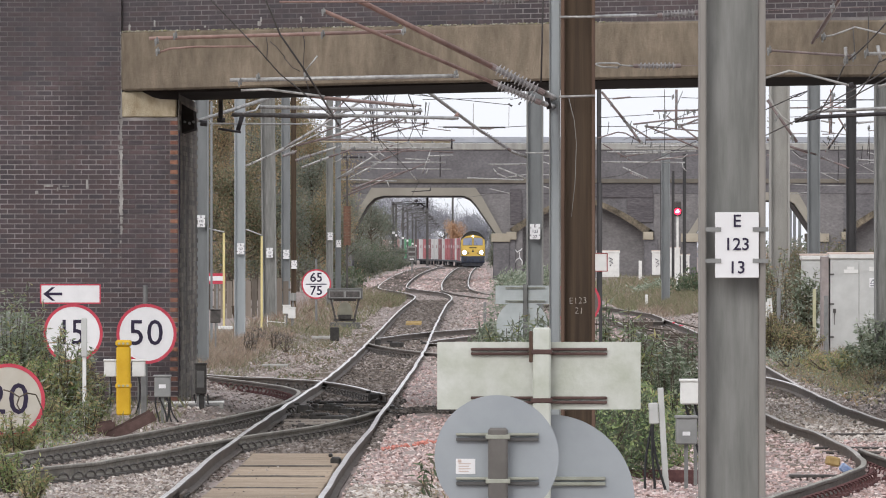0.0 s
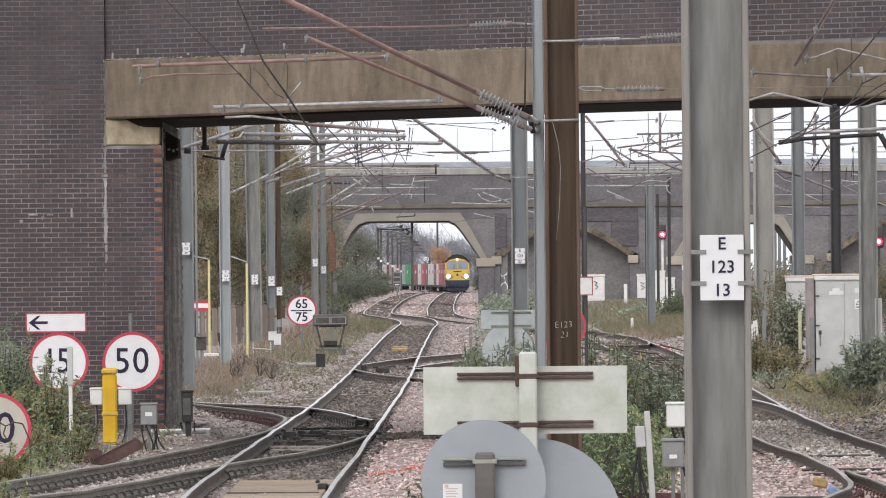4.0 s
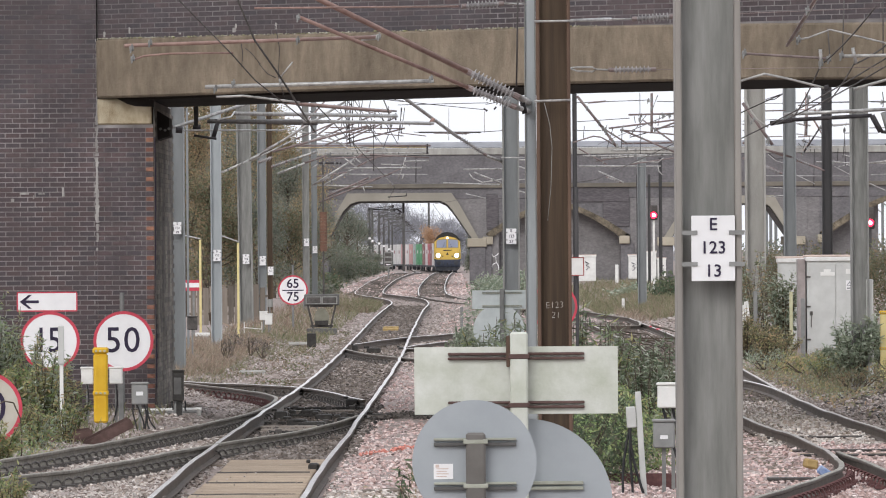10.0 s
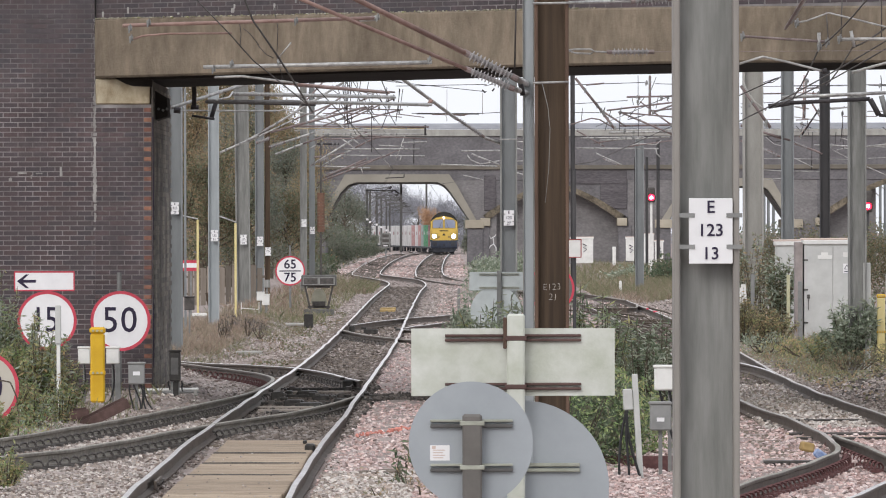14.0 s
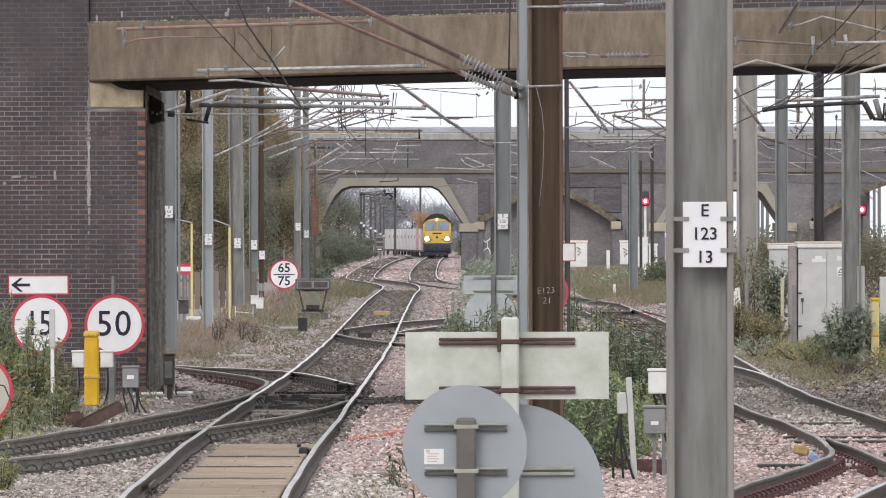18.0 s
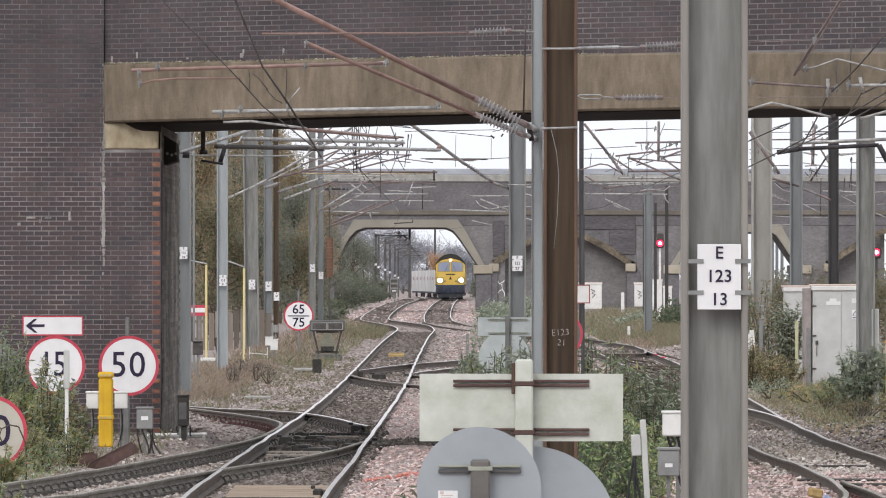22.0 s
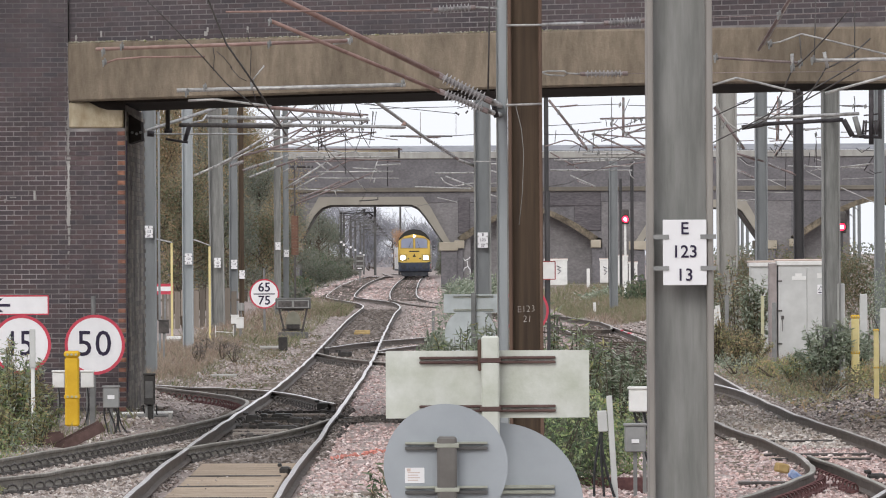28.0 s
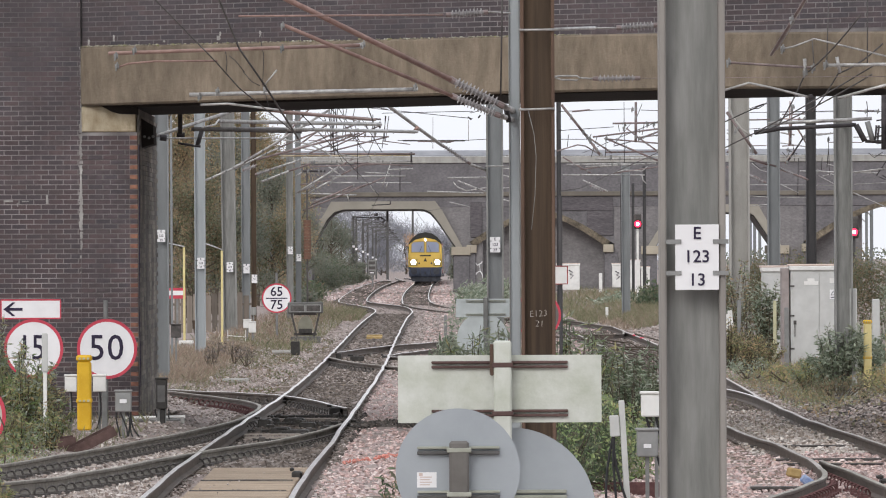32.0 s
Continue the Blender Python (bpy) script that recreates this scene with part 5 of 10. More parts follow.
for p, r in (((-4.260, 239.98, 4.989), 0.031), ((-3.859, 239.98, 5.117), 0.031), ((-5.025, 239.98, 5.308), 0.026), ((-4.569, 239.98, 5.556), 0.026), ((-3.998, 239.98, 6.034), 0.022), ((-3.619, 239.98, 6.454), 0.022), ((-4.779, 244.98, 4.647), 0.030), ((-4.394, 244.98, 4.796), 0.030), ((-3.874, 244.98, 4.981), 0.028), ((-3.504, 244.98, 5.104), 0.028), ((-5.436, 244.98, 5.096), 0.023), ((-4.809, 244.98, 5.395), 0.023), ((-3.972, 244.98, 5.761), 0.023), ((-3.382, 244.98, 6.000), 0.023), ((-4.109, 244.98, 5.485), 0.024), ((-3.628, 244.98, 5.658), 0.024), ((-2.974, 247.98, 5.972), 0.023), ((-2.457, 247.98, 6.190), 0.023), ((-3.709, 249.98, 5.874), 0.023), ((-3.257, 249.98, 6.197), 0.023),):
    clamp(c, p, r)
for p, r in (((-3.071, 249.98, 5.684), 0.023), ((-2.365, 249.98, 5.967), 0.023), ((-2.840, 251.98, 5.575), 0.023), ((-1.875, 251.98, 5.823), 0.023), ((-2.443, 251.98, 5.893), 0.021), ((-1.715, 251.98, 6.227), 0.021), ((-3.867, 261.98, 5.582), 0.030), ((-1.787, 261.98, 5.567), 0.030), ((-3.165, 261.98, 5.514), 0.024), ((-1.254, 261.98, 5.508), 0.024), ((-3.286, 274.98, 5.474), 0.025), ((-1.624, 274.98, 5.470), 0.025), ((-3.312, 249.98, 5.513), 0.019), ((-2.553, 249.98, 5.387), 0.019),):
    clamp(c, p, r)
bent(c, ((-5.707, 210, 5.380), (-4.195, 210, 5.369), (-4.027, 210, 5.396), (-3.076, 210, 5.221), (-2.630, 210, 5.007)), 0.021, M_TUBE)
bent(c, ((-2.880, 230, 5.240), (-2.697, 230, 5.101), (-2.145, 230, 5.081), (-1.715, 230, 5.155)), 0.018, M_TUBE)
bent(c, ((-3.479, 290, 5.668), (-3.190, 290, 5.511), (-3.250, 290, 5.260), (-3.423, 290, 5.377)), 0.021, M_TUBE)
insulator(c, (-5.213, 232, 4.786), (-4.826, 232, 4.922), 0.070, 8)
insulator(c, (-5.026, 240, 4.732), (-4.577, 240, 4.889), 0.072, 8)
insulator(c, (-5.289, 226, 4.805), (-5.017, 226, 4.954), 0.048, 6)
for p, r in (((-5.370, 214, 5.859), 0.031), ((-4.330, 214, 5.665), 0.031), ((-3.131, 214, 5.813), 0.031), ((-2.775, 214, 5.625), 0.031), ((-1.989, 214, 5.790), 0.031), ((-1.704, 214, 5.774), 0.031), ((-2.244, 218, 5.983), 0.032), ((-1.880, 218, 5.951), 0.032), ((-4.077, 225, 5.311), 0.033), ((-4.326, 245, 5.408), 0.036), ((-3.743, 240, 5.154), 0.035), ((-2.561, 214, 5.624), 0.031), ((-1.463, 214, 5.530), 0.031), ((-2.911, 230, 5.240), 0.034), ((-2.327, 250, 5.901), 0.037), ((-1.993, 250, 5.981), 0.037), ((-4.251, 210, 5.369), 0.031), ((-4.640, 205, 5.539), 0.030), ((-3.430, 245, 5.124), 0.036), ((-2.969, 262, 5.314), 0.038),):
    clamp(c, p, r)
for a, b, r in (((-2.855, 235, 6.520), (-2.818, 235, 5.188), 0.010), ((-2.808, 235, 6.535), (-2.724, 235, 5.218), 0.010), ((-2.746, 235, 6.503), (-2.754, 235, 5.344), 0.010), ((-2.683, 235, 6.440), (-2.630, 235, 5.249), 0.010), ((-2.636, 235, 6.503), (-2.690, 235, 5.626), 0.010), ((-2.903, 235, 6.473), (-2.784, 235, 5.626), 0.010), ((-2.076, 235, 5.966), (-2.087, 235, 4.556), 0.010), ((-1.290, 235, 6.304), (-1.407, 235, 5.397), 0.010), ((-1.212, 235, 6.304), (-1.311, 235, 5.615), 0.010), ((-2.187, 235, 5.810), (-2.002, 235, 5.417), 0.010), ((-1.871, 235, 6.089), (-1.407, 235, 5.303), 0.010), ((-1.560, 235, 5.836), (-1.816, 235, 5.180), 0.010), ((-2.620, 235, 6.549), (-2.032, 235, 5.621), 0.010), ((-3.279, 235, 6.382), (-2.812, 235, 6.003), 0.010),):
    tube(c, a, b, r, M_TUBE_DARK)
for a, b, r in (((-1.949, 235, 6.200), (-1.748, 235, 5.838), 0.010), ((-2.969, 235, 5.972), (-2.506, 235, 5.029), 0.010),):
    tube(c, a, b, r, M_TUBE_DARK)
for a, b, r in (((-2.418, 235, 6.250), (-2.028, 235, 6.153), 0.013), ((-1.405, 235, 5.616), (-0.622, 235, 5.516), 0.013), ((-2.188, 235, 5.622), (-1.249, 235, 5.521), 0.013), ((-3.442, 235, 5.631), (-2.188, 235, 5.622), 0.013),):
    tube(c, a, b, r, M_TUBE_DULL)
c = ole("registration_tube", (-3.844, 320, 5.285), "second set of cantilever struts before the far bridge", "registration tubes")
for a, b, r in (((-5.069, 315, 4.727), (-3.486, 315, 5.702), 0.040), ((-4.892, 333, 4.847), (-3.599, 333, 5.570), 0.040), ((-3.643, 300, 5.215), (-0.963, 300, 5.215), 0.029), ((-3.965, 330, 5.238), (-2.381, 330, 5.226), 0.026), ((-2.205, 330, 5.225), (-0.841, 330, 5.215), 0.024), ((-4.469, 380, 5.111), (-3.709, 380, 5.080), 0.030), ((-5.887, 380, 5.173), (-3.430, 380, 5.078), 0.030), ((-1.601, 300, 5.440), (-0.701, 300, 5.473), 0.024), ((-2.322, 290, 5.253), (-1.472, 290, 5.208), 0.023), ((-1.479, 300, 5.699), (-1.806, 300, 4.801), 0.017), ((-2.245, 300, 4.904), (-2.008, 300, 4.603), 0.022), ((-1.605, 300, 4.980), (-1.666, 300, 4.780), 0.022),):
    tube(c, a, b, r, M_TUBE)
for a, b, r in (((-3.861, 380, 5.107), (-3.761, 380, 4.827), 0.027), ((-4.332, 280, 5.176), (-4.520, 280, 5.046), 0.022), ((-3.635, 290, 5.514), (-3.192, 290, 5.182), 0.026), ((-3.190, 290, 5.453), (-2.998, 290, 5.297), 0.028),):
    tube(c, a, b, r, M_TUBE)
for a, b, r in (((-3.486, 315, 5.702), (-2.938, 315, 6.013), 0.035), ((-3.599, 333, 5.570), (-2.485, 333, 6.095), 0.035), ((-4.785, 333, 4.403), (-3.114, 333, 5.145), 0.035), ((-5.304, 345, 4.219), (-2.305, 345, 5.415), 0.033), ((-5.019, 320, 5.081), (-3.844, 320, 5.242), 0.026), ((-2.659, 285, 5.532), (-0.665, 285, 5.422), 0.021), ((-4.180, 285, 5.411), (-1.900, 285, 5.469), 0.021), ((-2.954, 340, 5.107), (-1.703, 340, 5.619), 0.022), ((-4.677, 350, 4.727), (-2.806, 350, 5.297), 0.025),):
    tube(c, a, b, r, M_TUBE_DULL)
for a, b, r in (((-1.160, 300, 5.596), (-1.167, 300, 4.696), 0.019), ((-4.295, 280, 5.213), (-3.548, 280, 5.207), 0.036), ((-3.835, 530, 5.429), (-2.668, 530, 5.491), 0.034), ((-2.668, 530, 5.491), (-2.667, 530, 5.667), 0.034),):
    tube(c, a, b, r, M_TUBE_DARK)
for p, r in (((-4.467, 314.98, 5.097), 0.039), ((-3.708, 314.98, 5.566), 0.039), ((-4.608, 332.98, 5.006), 0.038), ((-3.974, 332.98, 5.360), 0.038), ((-3.176, 332.98, 5.769), 0.033), ((-2.641, 332.98, 6.021), 0.033), ((-4.417, 332.98, 4.566), 0.033), ((-3.598, 332.98, 4.929), 0.033), ((-4.164, 344.98, 4.673), 0.032), ((-2.725, 344.98, 5.247), 0.032), ((-4.760, 319.98, 5.116), 0.025), ((-4.185, 319.98, 5.195), 0.025), ((-2.624, 299.98, 5.215), 0.028), ((-1.338, 299.98, 5.215), 0.028), ((-3.616, 329.98, 5.235), 0.025), ((-2.840, 329.98, 5.229), 0.025), ((-4.953, 379.98, 5.136), 0.029), ((-3.774, 379.98, 5.091), 0.029), ((-1.403, 299.98, 5.447), 0.023), ((-0.962, 299.98, 5.463), 0.023),):
    clamp(c, p, r)
for p, r in (((-1.999, 289.98, 5.235), 0.022), ((-1.590, 289.98, 5.214), 0.022), ((-4.130, 279.98, 5.211), 0.034), ((-3.764, 279.98, 5.209), 0.034),):
    clamp(c, p, r)
insulator(c, (-4.771, 340, 4.576), (-4.135, 340, 4.753), 0.059, 6)
insulator(c, (-4.841, 318, 4.873), (-4.415, 318, 5.082), 0.064, 6)
for p, r in (((-3.487, 315, 5.681), 0.038), ((-4.108, 280, 5.211), 0.034), ((-3.623, 280, 5.208), 0.034), ((-3.064, 300, 5.111), 0.036), ((-1.503, 300, 5.219), 0.036), ((-3.114, 333, 5.145), 0.040), ((-3.965, 330, 5.238), 0.040), ((-4.458, 318, 4.997), 0.038), ((-1.161, 300, 5.456), 0.036), ((-3.699, 315, 5.305), 0.038),):
    clamp(c, p, r)
c = ole("registration_tube", (1.195, 300, 4.978), "pale registration arms beside a numbered mast", "registration tubes")
for a, b, r in (((0.517, 300, 5.143), (1.897, 300, 5.153), 0.029), ((0.876, 300, 5.041), (1.853, 300, 4.653), 0.029), ((0.716, 300, 5.002), (0.854, 300, 4.821), 0.024), ((0.854, 300, 4.821), (1.193, 300, 4.678), 0.024), ((1.193, 300, 4.678), (1.894, 300, 4.793), 0.024), ((2.603, 300, 5.928), (2.803, 300, 5.926), 0.024), ((2.499, 300, 5.468), (2.959, 300, 5.465), 0.024), ((2.497, 300, 5.228), (2.956, 300, 5.085), 0.024), ((2.491, 300, 4.368), (2.950, 300, 4.225), 0.024), ((2.494, 300, 4.768), (2.994, 300, 4.805), 0.022), ((-0.221, 320, 4.810), (1.912, 320, 4.729), 0.026), ((1.379, 165.5, 4.209), (1.655, 165.5, 4.207), 0.011),):
    tube(c, a, b, r, M_TUBE)
for a, b, r in (((1.021, 164.7, 4.203), (1.372, 164.7, 4.201), 0.011), ((0.649, 330, 4.455), (1.418, 330, 4.273), 0.021),):
    tube(c, a, b, r, M_TUBE)
for p, r in (((1.041, 299.98, 5.147), 0.028), ((1.703, 299.98, 5.152), 0.028), ((1.091, 299.98, 4.955), 0.028), ((1.570, 299.98, 4.766), 0.028), ((0.590, 319.98, 4.779), 0.025), ((1.613, 319.98, 4.740), 0.025),):
    clamp(c, p, r)
c = ole("wire_run", (-0.260, 200, 5.447), "thin catenary wires with a cut-in insulator across the sky", "wires")
for a, b, r in (((-1.989, 200, 5.993), (0.942, 200, 5.678), 0.008), ((-1.191, 200, 5.814), (0.943, 200, 5.851), 0.008), ((0.876, 200, 5.812), (1.343, 200, 5.902), 0.008), ((-0.822, 200, 5.171), (-0.329, 200, 5.154), 0.008), ((-2.388, 200, 6.130), (-1.057, 200, 5.906), 0.008), ((0.471, 200, 5.148), (1.338, 200, 5.195), 0.008), ((0.835, 200, 5.719), (0.915, 200, 5.651), 0.019), ((1.075, 200, 5.690), (1.129, 200, 5.756), 0.019),):
    tube(c, a, b, r, M_TUBE_DARK)
for a, b, r in (((-0.302, 200, 5.154), (0.431, 200, 5.122), 0.018), ((0.009, 200, 5.725), (0.003, 200, 4.978), 0.006), ((0.848, 200, 5.652), (0.844, 200, 5.145), 0.006),):
    tube(c, a, b, r, M_TUBE_DULL)
for p, r in (((-0.024, 199.98, 5.141), 0.017), ((0.328, 199.98, 5.126), 0.017),):
    clamp(c, p, r)
# the same on the other side
c = ole("registration_tube", (5.173, 250, 5.877), "brown cantilever struts and clamps before the far bridge", "registration tubes")
for a, b, r in (((3.797, 250, 6.854), (4.556, 250, 5.898), 0.040), ((4.556, 250, 5.898), (4.969, 250, 5.329), 0.040), ((4.626, 252, 5.908), (5.329, 252, 5.449), 0.026), ((4.723, 250, 5.897), (6.675, 250, 6.132), 0.026), ((5.130, 252, 5.887), (6.755, 252, 5.186), 0.028), ((5.097, 252, 5.871), (6.759, 252, 5.724), 0.022), ((5.878, 245, 6.834), (5.869, 245, 5.674), 0.039), ((5.203, 245, 6.218), (6.576, 245, 6.240), 0.027), ((5.640, 247, 6.113), (6.049, 247, 5.797), 0.020), ((6.049, 247, 5.797), (6.623, 247, 5.381), 0.024), ((6.016, 247, 5.797), (6.627, 247, 6.023), 0.026), ((5.934, 247, 5.831), (6.627, 247, 5.908), 0.020),):
    tube(c, a, b, r, M_TUBE_DULL)
for a, b, r in (((5.392, 265, 5.617), (7.106, 265, 5.640), 0.030), ((5.199, 300, 5.408), (6.801, 300, 5.636), 0.022), ((6.398, 300, 5.279), (8.000, 300, 5.507), 0.022), ((4.602, 300, 5.853), (5.598, 300, 5.285), 0.026), ((4.112, 250, 6.652), (4.646, 250, 6.698), 0.026),):
    tube(c, a, b, r, M_TUBE_DULL)
for a, b, r in (((5.839, 250, 5.755), (5.338, 250, 5.626), 0.014), ((5.648, 250, 6.924), (5.651, 250, 5.123), 0.010), ((6.181, 250, 6.870), (6.011, 250, 6.454), 0.010), ((5.476, 250, 6.258), (5.508, 250, 6.058), 0.010), ((6.243, 250, 6.302), (6.174, 250, 5.953), 0.010), ((6.510, 250, 6.300), (6.542, 250, 6.117), 0.010), ((5.123, 250, 5.844), (5.085, 250, 5.294), 0.010), ((4.840, 250, 5.880), (4.669, 250, 5.298), 0.010), ((4.674, 250, 5.998), (4.605, 250, 5.765), 0.010), ((3.679, 250, 6.655), (5.846, 250, 6.722), 0.010), ((6.146, 250, 6.686), (6.712, 250, 6.665), 0.010), ((3.673, 250, 5.838), (4.506, 250, 5.832), 0.010),):
    tube(c, a, b, r, M_TUBE_DARK)
for a, b, r in (((3.675, 250, 6.088), (5.342, 250, 6.192), 0.010), ((4.007, 250, 5.969), (3.971, 250, 5.603), 0.010), ((5.338, 250, 5.659), (5.843, 250, 6.289), 0.010),):
    tube(c, a, b, r, M_TUBE_DARK)
for a, b, r in (((5.359, 280, 5.569), (7.506, 280, 5.590), 0.040), ((4.582, 290, 5.490), (6.767, 290, 5.513), 0.030), ((5.220, 290, 5.408), (7.637, 290, 5.525), 0.028), ((5.057, 330, 5.500), (8.247, 330, 5.476), 0.029), ((5.473, 310, 5.130), (6.400, 310, 4.710), 0.027),):
    tube(c, a, b, r, M_TUBE)
for p, r in (((4.085, 249.98, 6.491), 0.038), ((4.450, 249.98, 6.032), 0.038), ((4.647, 249.98, 5.773), 0.038), ((4.849, 249.98, 5.494), 0.038), ((4.893, 251.98, 5.733), 0.025), ((5.230, 251.98, 5.513), 0.025), ((5.152, 249.98, 5.949), 0.025), ((6.109, 249.98, 6.064), 0.025), ((5.747, 251.98, 5.621), 0.027), ((6.527, 251.98, 5.284), 0.027), ((5.462, 251.98, 5.838), 0.021), ((6.276, 251.98, 5.766), 0.021), ((5.874, 244.98, 6.393), 0.038), ((5.870, 244.98, 5.836), 0.038), ((5.505, 244.98, 6.223), 0.026), ((6.177, 244.98, 6.234), 0.026), ((6.267, 246.98, 5.639), 0.023), ((6.542, 246.98, 5.439), 0.023), ((6.150, 246.98, 5.847), 0.025), ((6.450, 246.98, 5.958), 0.025),):
    clamp(c, p, r)
for p, r in (((6.197, 246.98, 5.860), 0.019), ((6.529, 246.98, 5.897), 0.019), ((5.768, 264.98, 5.622), 0.028), ((6.608, 264.98, 5.633), 0.028), ((6.174, 279.98, 5.577), 0.039), ((7.205, 279.98, 5.587), 0.039), ((5.063, 289.98, 5.495), 0.029), ((6.133, 289.98, 5.506), 0.029), ((6.138, 289.98, 5.453), 0.027), ((7.298, 289.98, 5.509), 0.027), ((5.759, 329.98, 5.494), 0.028), ((7.322, 329.98, 5.483), 0.028), ((4.980, 299.98, 5.637), 0.025), ((5.458, 299.98, 5.364), 0.025), ((5.676, 309.98, 5.038), 0.026), ((6.130, 309.98, 4.832), 0.026),):
    clamp(c, p, r)
bent(c, ((3.817, 260, 5.606), (4.442, 260, 5.792), (4.685, 260, 5.755), (5.064, 260, 5.527)), 0.023, M_TUBE_DULL)
bent(c, ((6.358, 300, 5.279), (6.799, 300, 5.396), (7.399, 300, 5.351), (7.600, 300, 5.510)), 0.022, M_TUBE)
bent(c, ((7.398, 300, 5.231), (7.436, 300, 5.031), (7.555, 300, 4.910)), 0.024, M_TUBE)
for p, r in (((4.556, 250, 5.898), 0.043), ((4.623, 250, 5.848), 0.043), ((5.876, 245, 6.654), 0.042), ((6.016, 247, 5.797), 0.043), ((5.574, 247, 6.114), 0.043), ((5.585, 246, 6.197), 0.043), ((4.969, 250, 5.362), 0.043), ((5.164, 252, 5.870), 0.044), ((6.216, 245, 6.178), 0.042), ((6.396, 245, 6.193), 0.042), ((5.567, 265, 5.457), 0.046), ((6.270, 285, 5.446), 0.049), ((5.778, 245, 6.622), 0.042),):
    clamp(c, p, r)
insulator(c, (5.740, 310, 4.921), (6.296, 310, 4.711), 0.054, 6)
c = ole("registration_tube", (8.685, 210, 5.243), "rust-brown struts and wires between the farther masts", "registration tubes")
for a, b, r in (((6.770, 195, 5.725), (7.451, 195, 4.757), 0.037), ((6.942, 200, 5.606), (7.955, 200, 5.625), 0.016), ((7.109, 205, 4.930), (8.296, 205, 4.566), 0.031), ((8.745, 205, 4.371), (9.086, 205, 4.232), 0.023), ((7.627, 220, 4.708), (7.992, 220, 4.573), 0.030), ((8.358, 220, 4.453), (8.533, 220, 4.363), 0.023), ((8.901, 210, 6.082), (8.866, 210, 5.158), 0.024), ((9.487, 230, 6.220), (10.131, 230, 6.230), 0.018), ((8.849, 205, 5.450), (8.998, 205, 5.203), 0.016), ((9.480, 230, 5.361), (9.818, 230, 5.374), 0.015), ((8.324, 240, 5.479), (9.445, 240, 5.502), 0.013), ((11.205, 240, 5.585), (12.165, 240, 5.578), 0.012),):
    tube(c, a, b, r, M_TUBE_DULL)
for a, b, r in (((8.570, 205, 4.660), (8.985, 205, 5.285), 0.021), ((8.225, 220, 6.214), (8.695, 220, 6.372), 0.009), ((8.664, 220, 6.123), (11.569, 220, 6.159), 0.009), ((11.011, 220, 6.134), (11.568, 220, 6.115), 0.009), ((7.634, 220, 5.661), (8.514, 220, 5.698), 0.009), ((10.273, 220, 5.480), (10.294, 220, 4.482), 0.009), ((9.361, 220, 5.223), (9.388, 220, 4.856), 0.009), ((9.170, 220, 5.151), (9.463, 220, 5.031), 0.009), ((7.632, 220, 5.412), (8.072, 220, 5.350), 0.009), ((10.492, 220, 5.434), (10.414, 220, 4.775), 0.009), ((8.734, 220, 5.697), (8.741, 220, 4.714), 0.009),):
    tube(c, a, b, r, M_TUBE_DARK)
for a, b, r in (((8.822, 215, 5.523), (9.180, 215, 5.463), 0.021), ((10.127, 230, 5.663), (10.894, 230, 5.703), 0.022), ((11.266, 260, 4.960), (13.657, 260, 4.890), 0.021), ((13.172, 260, 4.928), (13.658, 260, 4.976), 0.025), ((12.065, 260, 5.179), (12.480, 260, 5.072), 0.017),):
    tube(c, a, b, r, M_TUBE)
for p, r in (((7.028, 194.98, 5.357), 0.036), ((7.355, 194.98, 4.893), 0.036), ((7.164, 199.98, 5.610), 0.015), ((7.660, 199.98, 5.619), 0.015), ((7.559, 204.98, 4.792), 0.030), ((8.129, 204.98, 4.617), 0.030), ((8.660, 204.98, 4.797), 0.020), ((8.863, 204.98, 5.103), 0.020), ((8.887, 209.98, 5.731), 0.023), ((8.870, 209.98, 5.287), 0.023), ((9.628, 229.98, 6.222), 0.018), ((9.943, 229.98, 6.227), 0.018), ((10.417, 229.98, 5.678), 0.021), ((10.785, 229.98, 5.697), 0.021), ((11.791, 259.98, 4.944), 0.020), ((12.963, 259.98, 4.910), 0.020),):
    clamp(c, p, r)
bent(c, ((6.635, 190, 5.757), (6.747, 190, 5.503), (6.910, 190, 5.274), (7.162, 190, 5.095)), 0.024, M_CONC_GREY)
bent(c, ((6.939, 200, 5.312), (7.178, 200, 5.191), (7.339, 200, 5.256)), 0.016, M_TUBE)
bent(c, ((8.099, 215, 4.740), (8.313, 215, 4.566), (8.670, 215, 4.492)), 0.011, M_TUBE)
bent(c, ((11.038, 240, 4.626), (11.279, 240, 4.689), (11.518, 240, 4.623)), 0.016, M_TUBE)
insulator(c, (8.296, 205, 4.566), (8.773, 205, 4.357), 0.041, 8)
insulator(c, (7.992, 220, 4.573), (8.358, 220, 4.438), 0.041, 7)
insulator(c, (11.099, 220, 6.148), (11.451, 220, 6.131), 0.026, 6)
for p, r in (((7.322, 195, 4.849), 0.031), ((7.361, 195, 4.810), 0.031), ((8.901, 210, 6.012), 0.034), ((8.943, 210, 6.082), 0.034), ((8.570, 205, 4.660), 0.033), ((8.985, 205, 5.271), 0.033), ((9.633, 230, 5.253), 0.037), ((10.739, 230, 5.536), 0.037), ((8.827, 210, 5.494), 0.034), ((9.297, 215, 5.849), 0.034), ((6.961, 195, 5.268), 0.031),):
    clamp(c, p, r)
c = ole("dropper_wire", (-2.4, 118, 4.6), "thin slack dropper wires before the beam", "dropper wires")
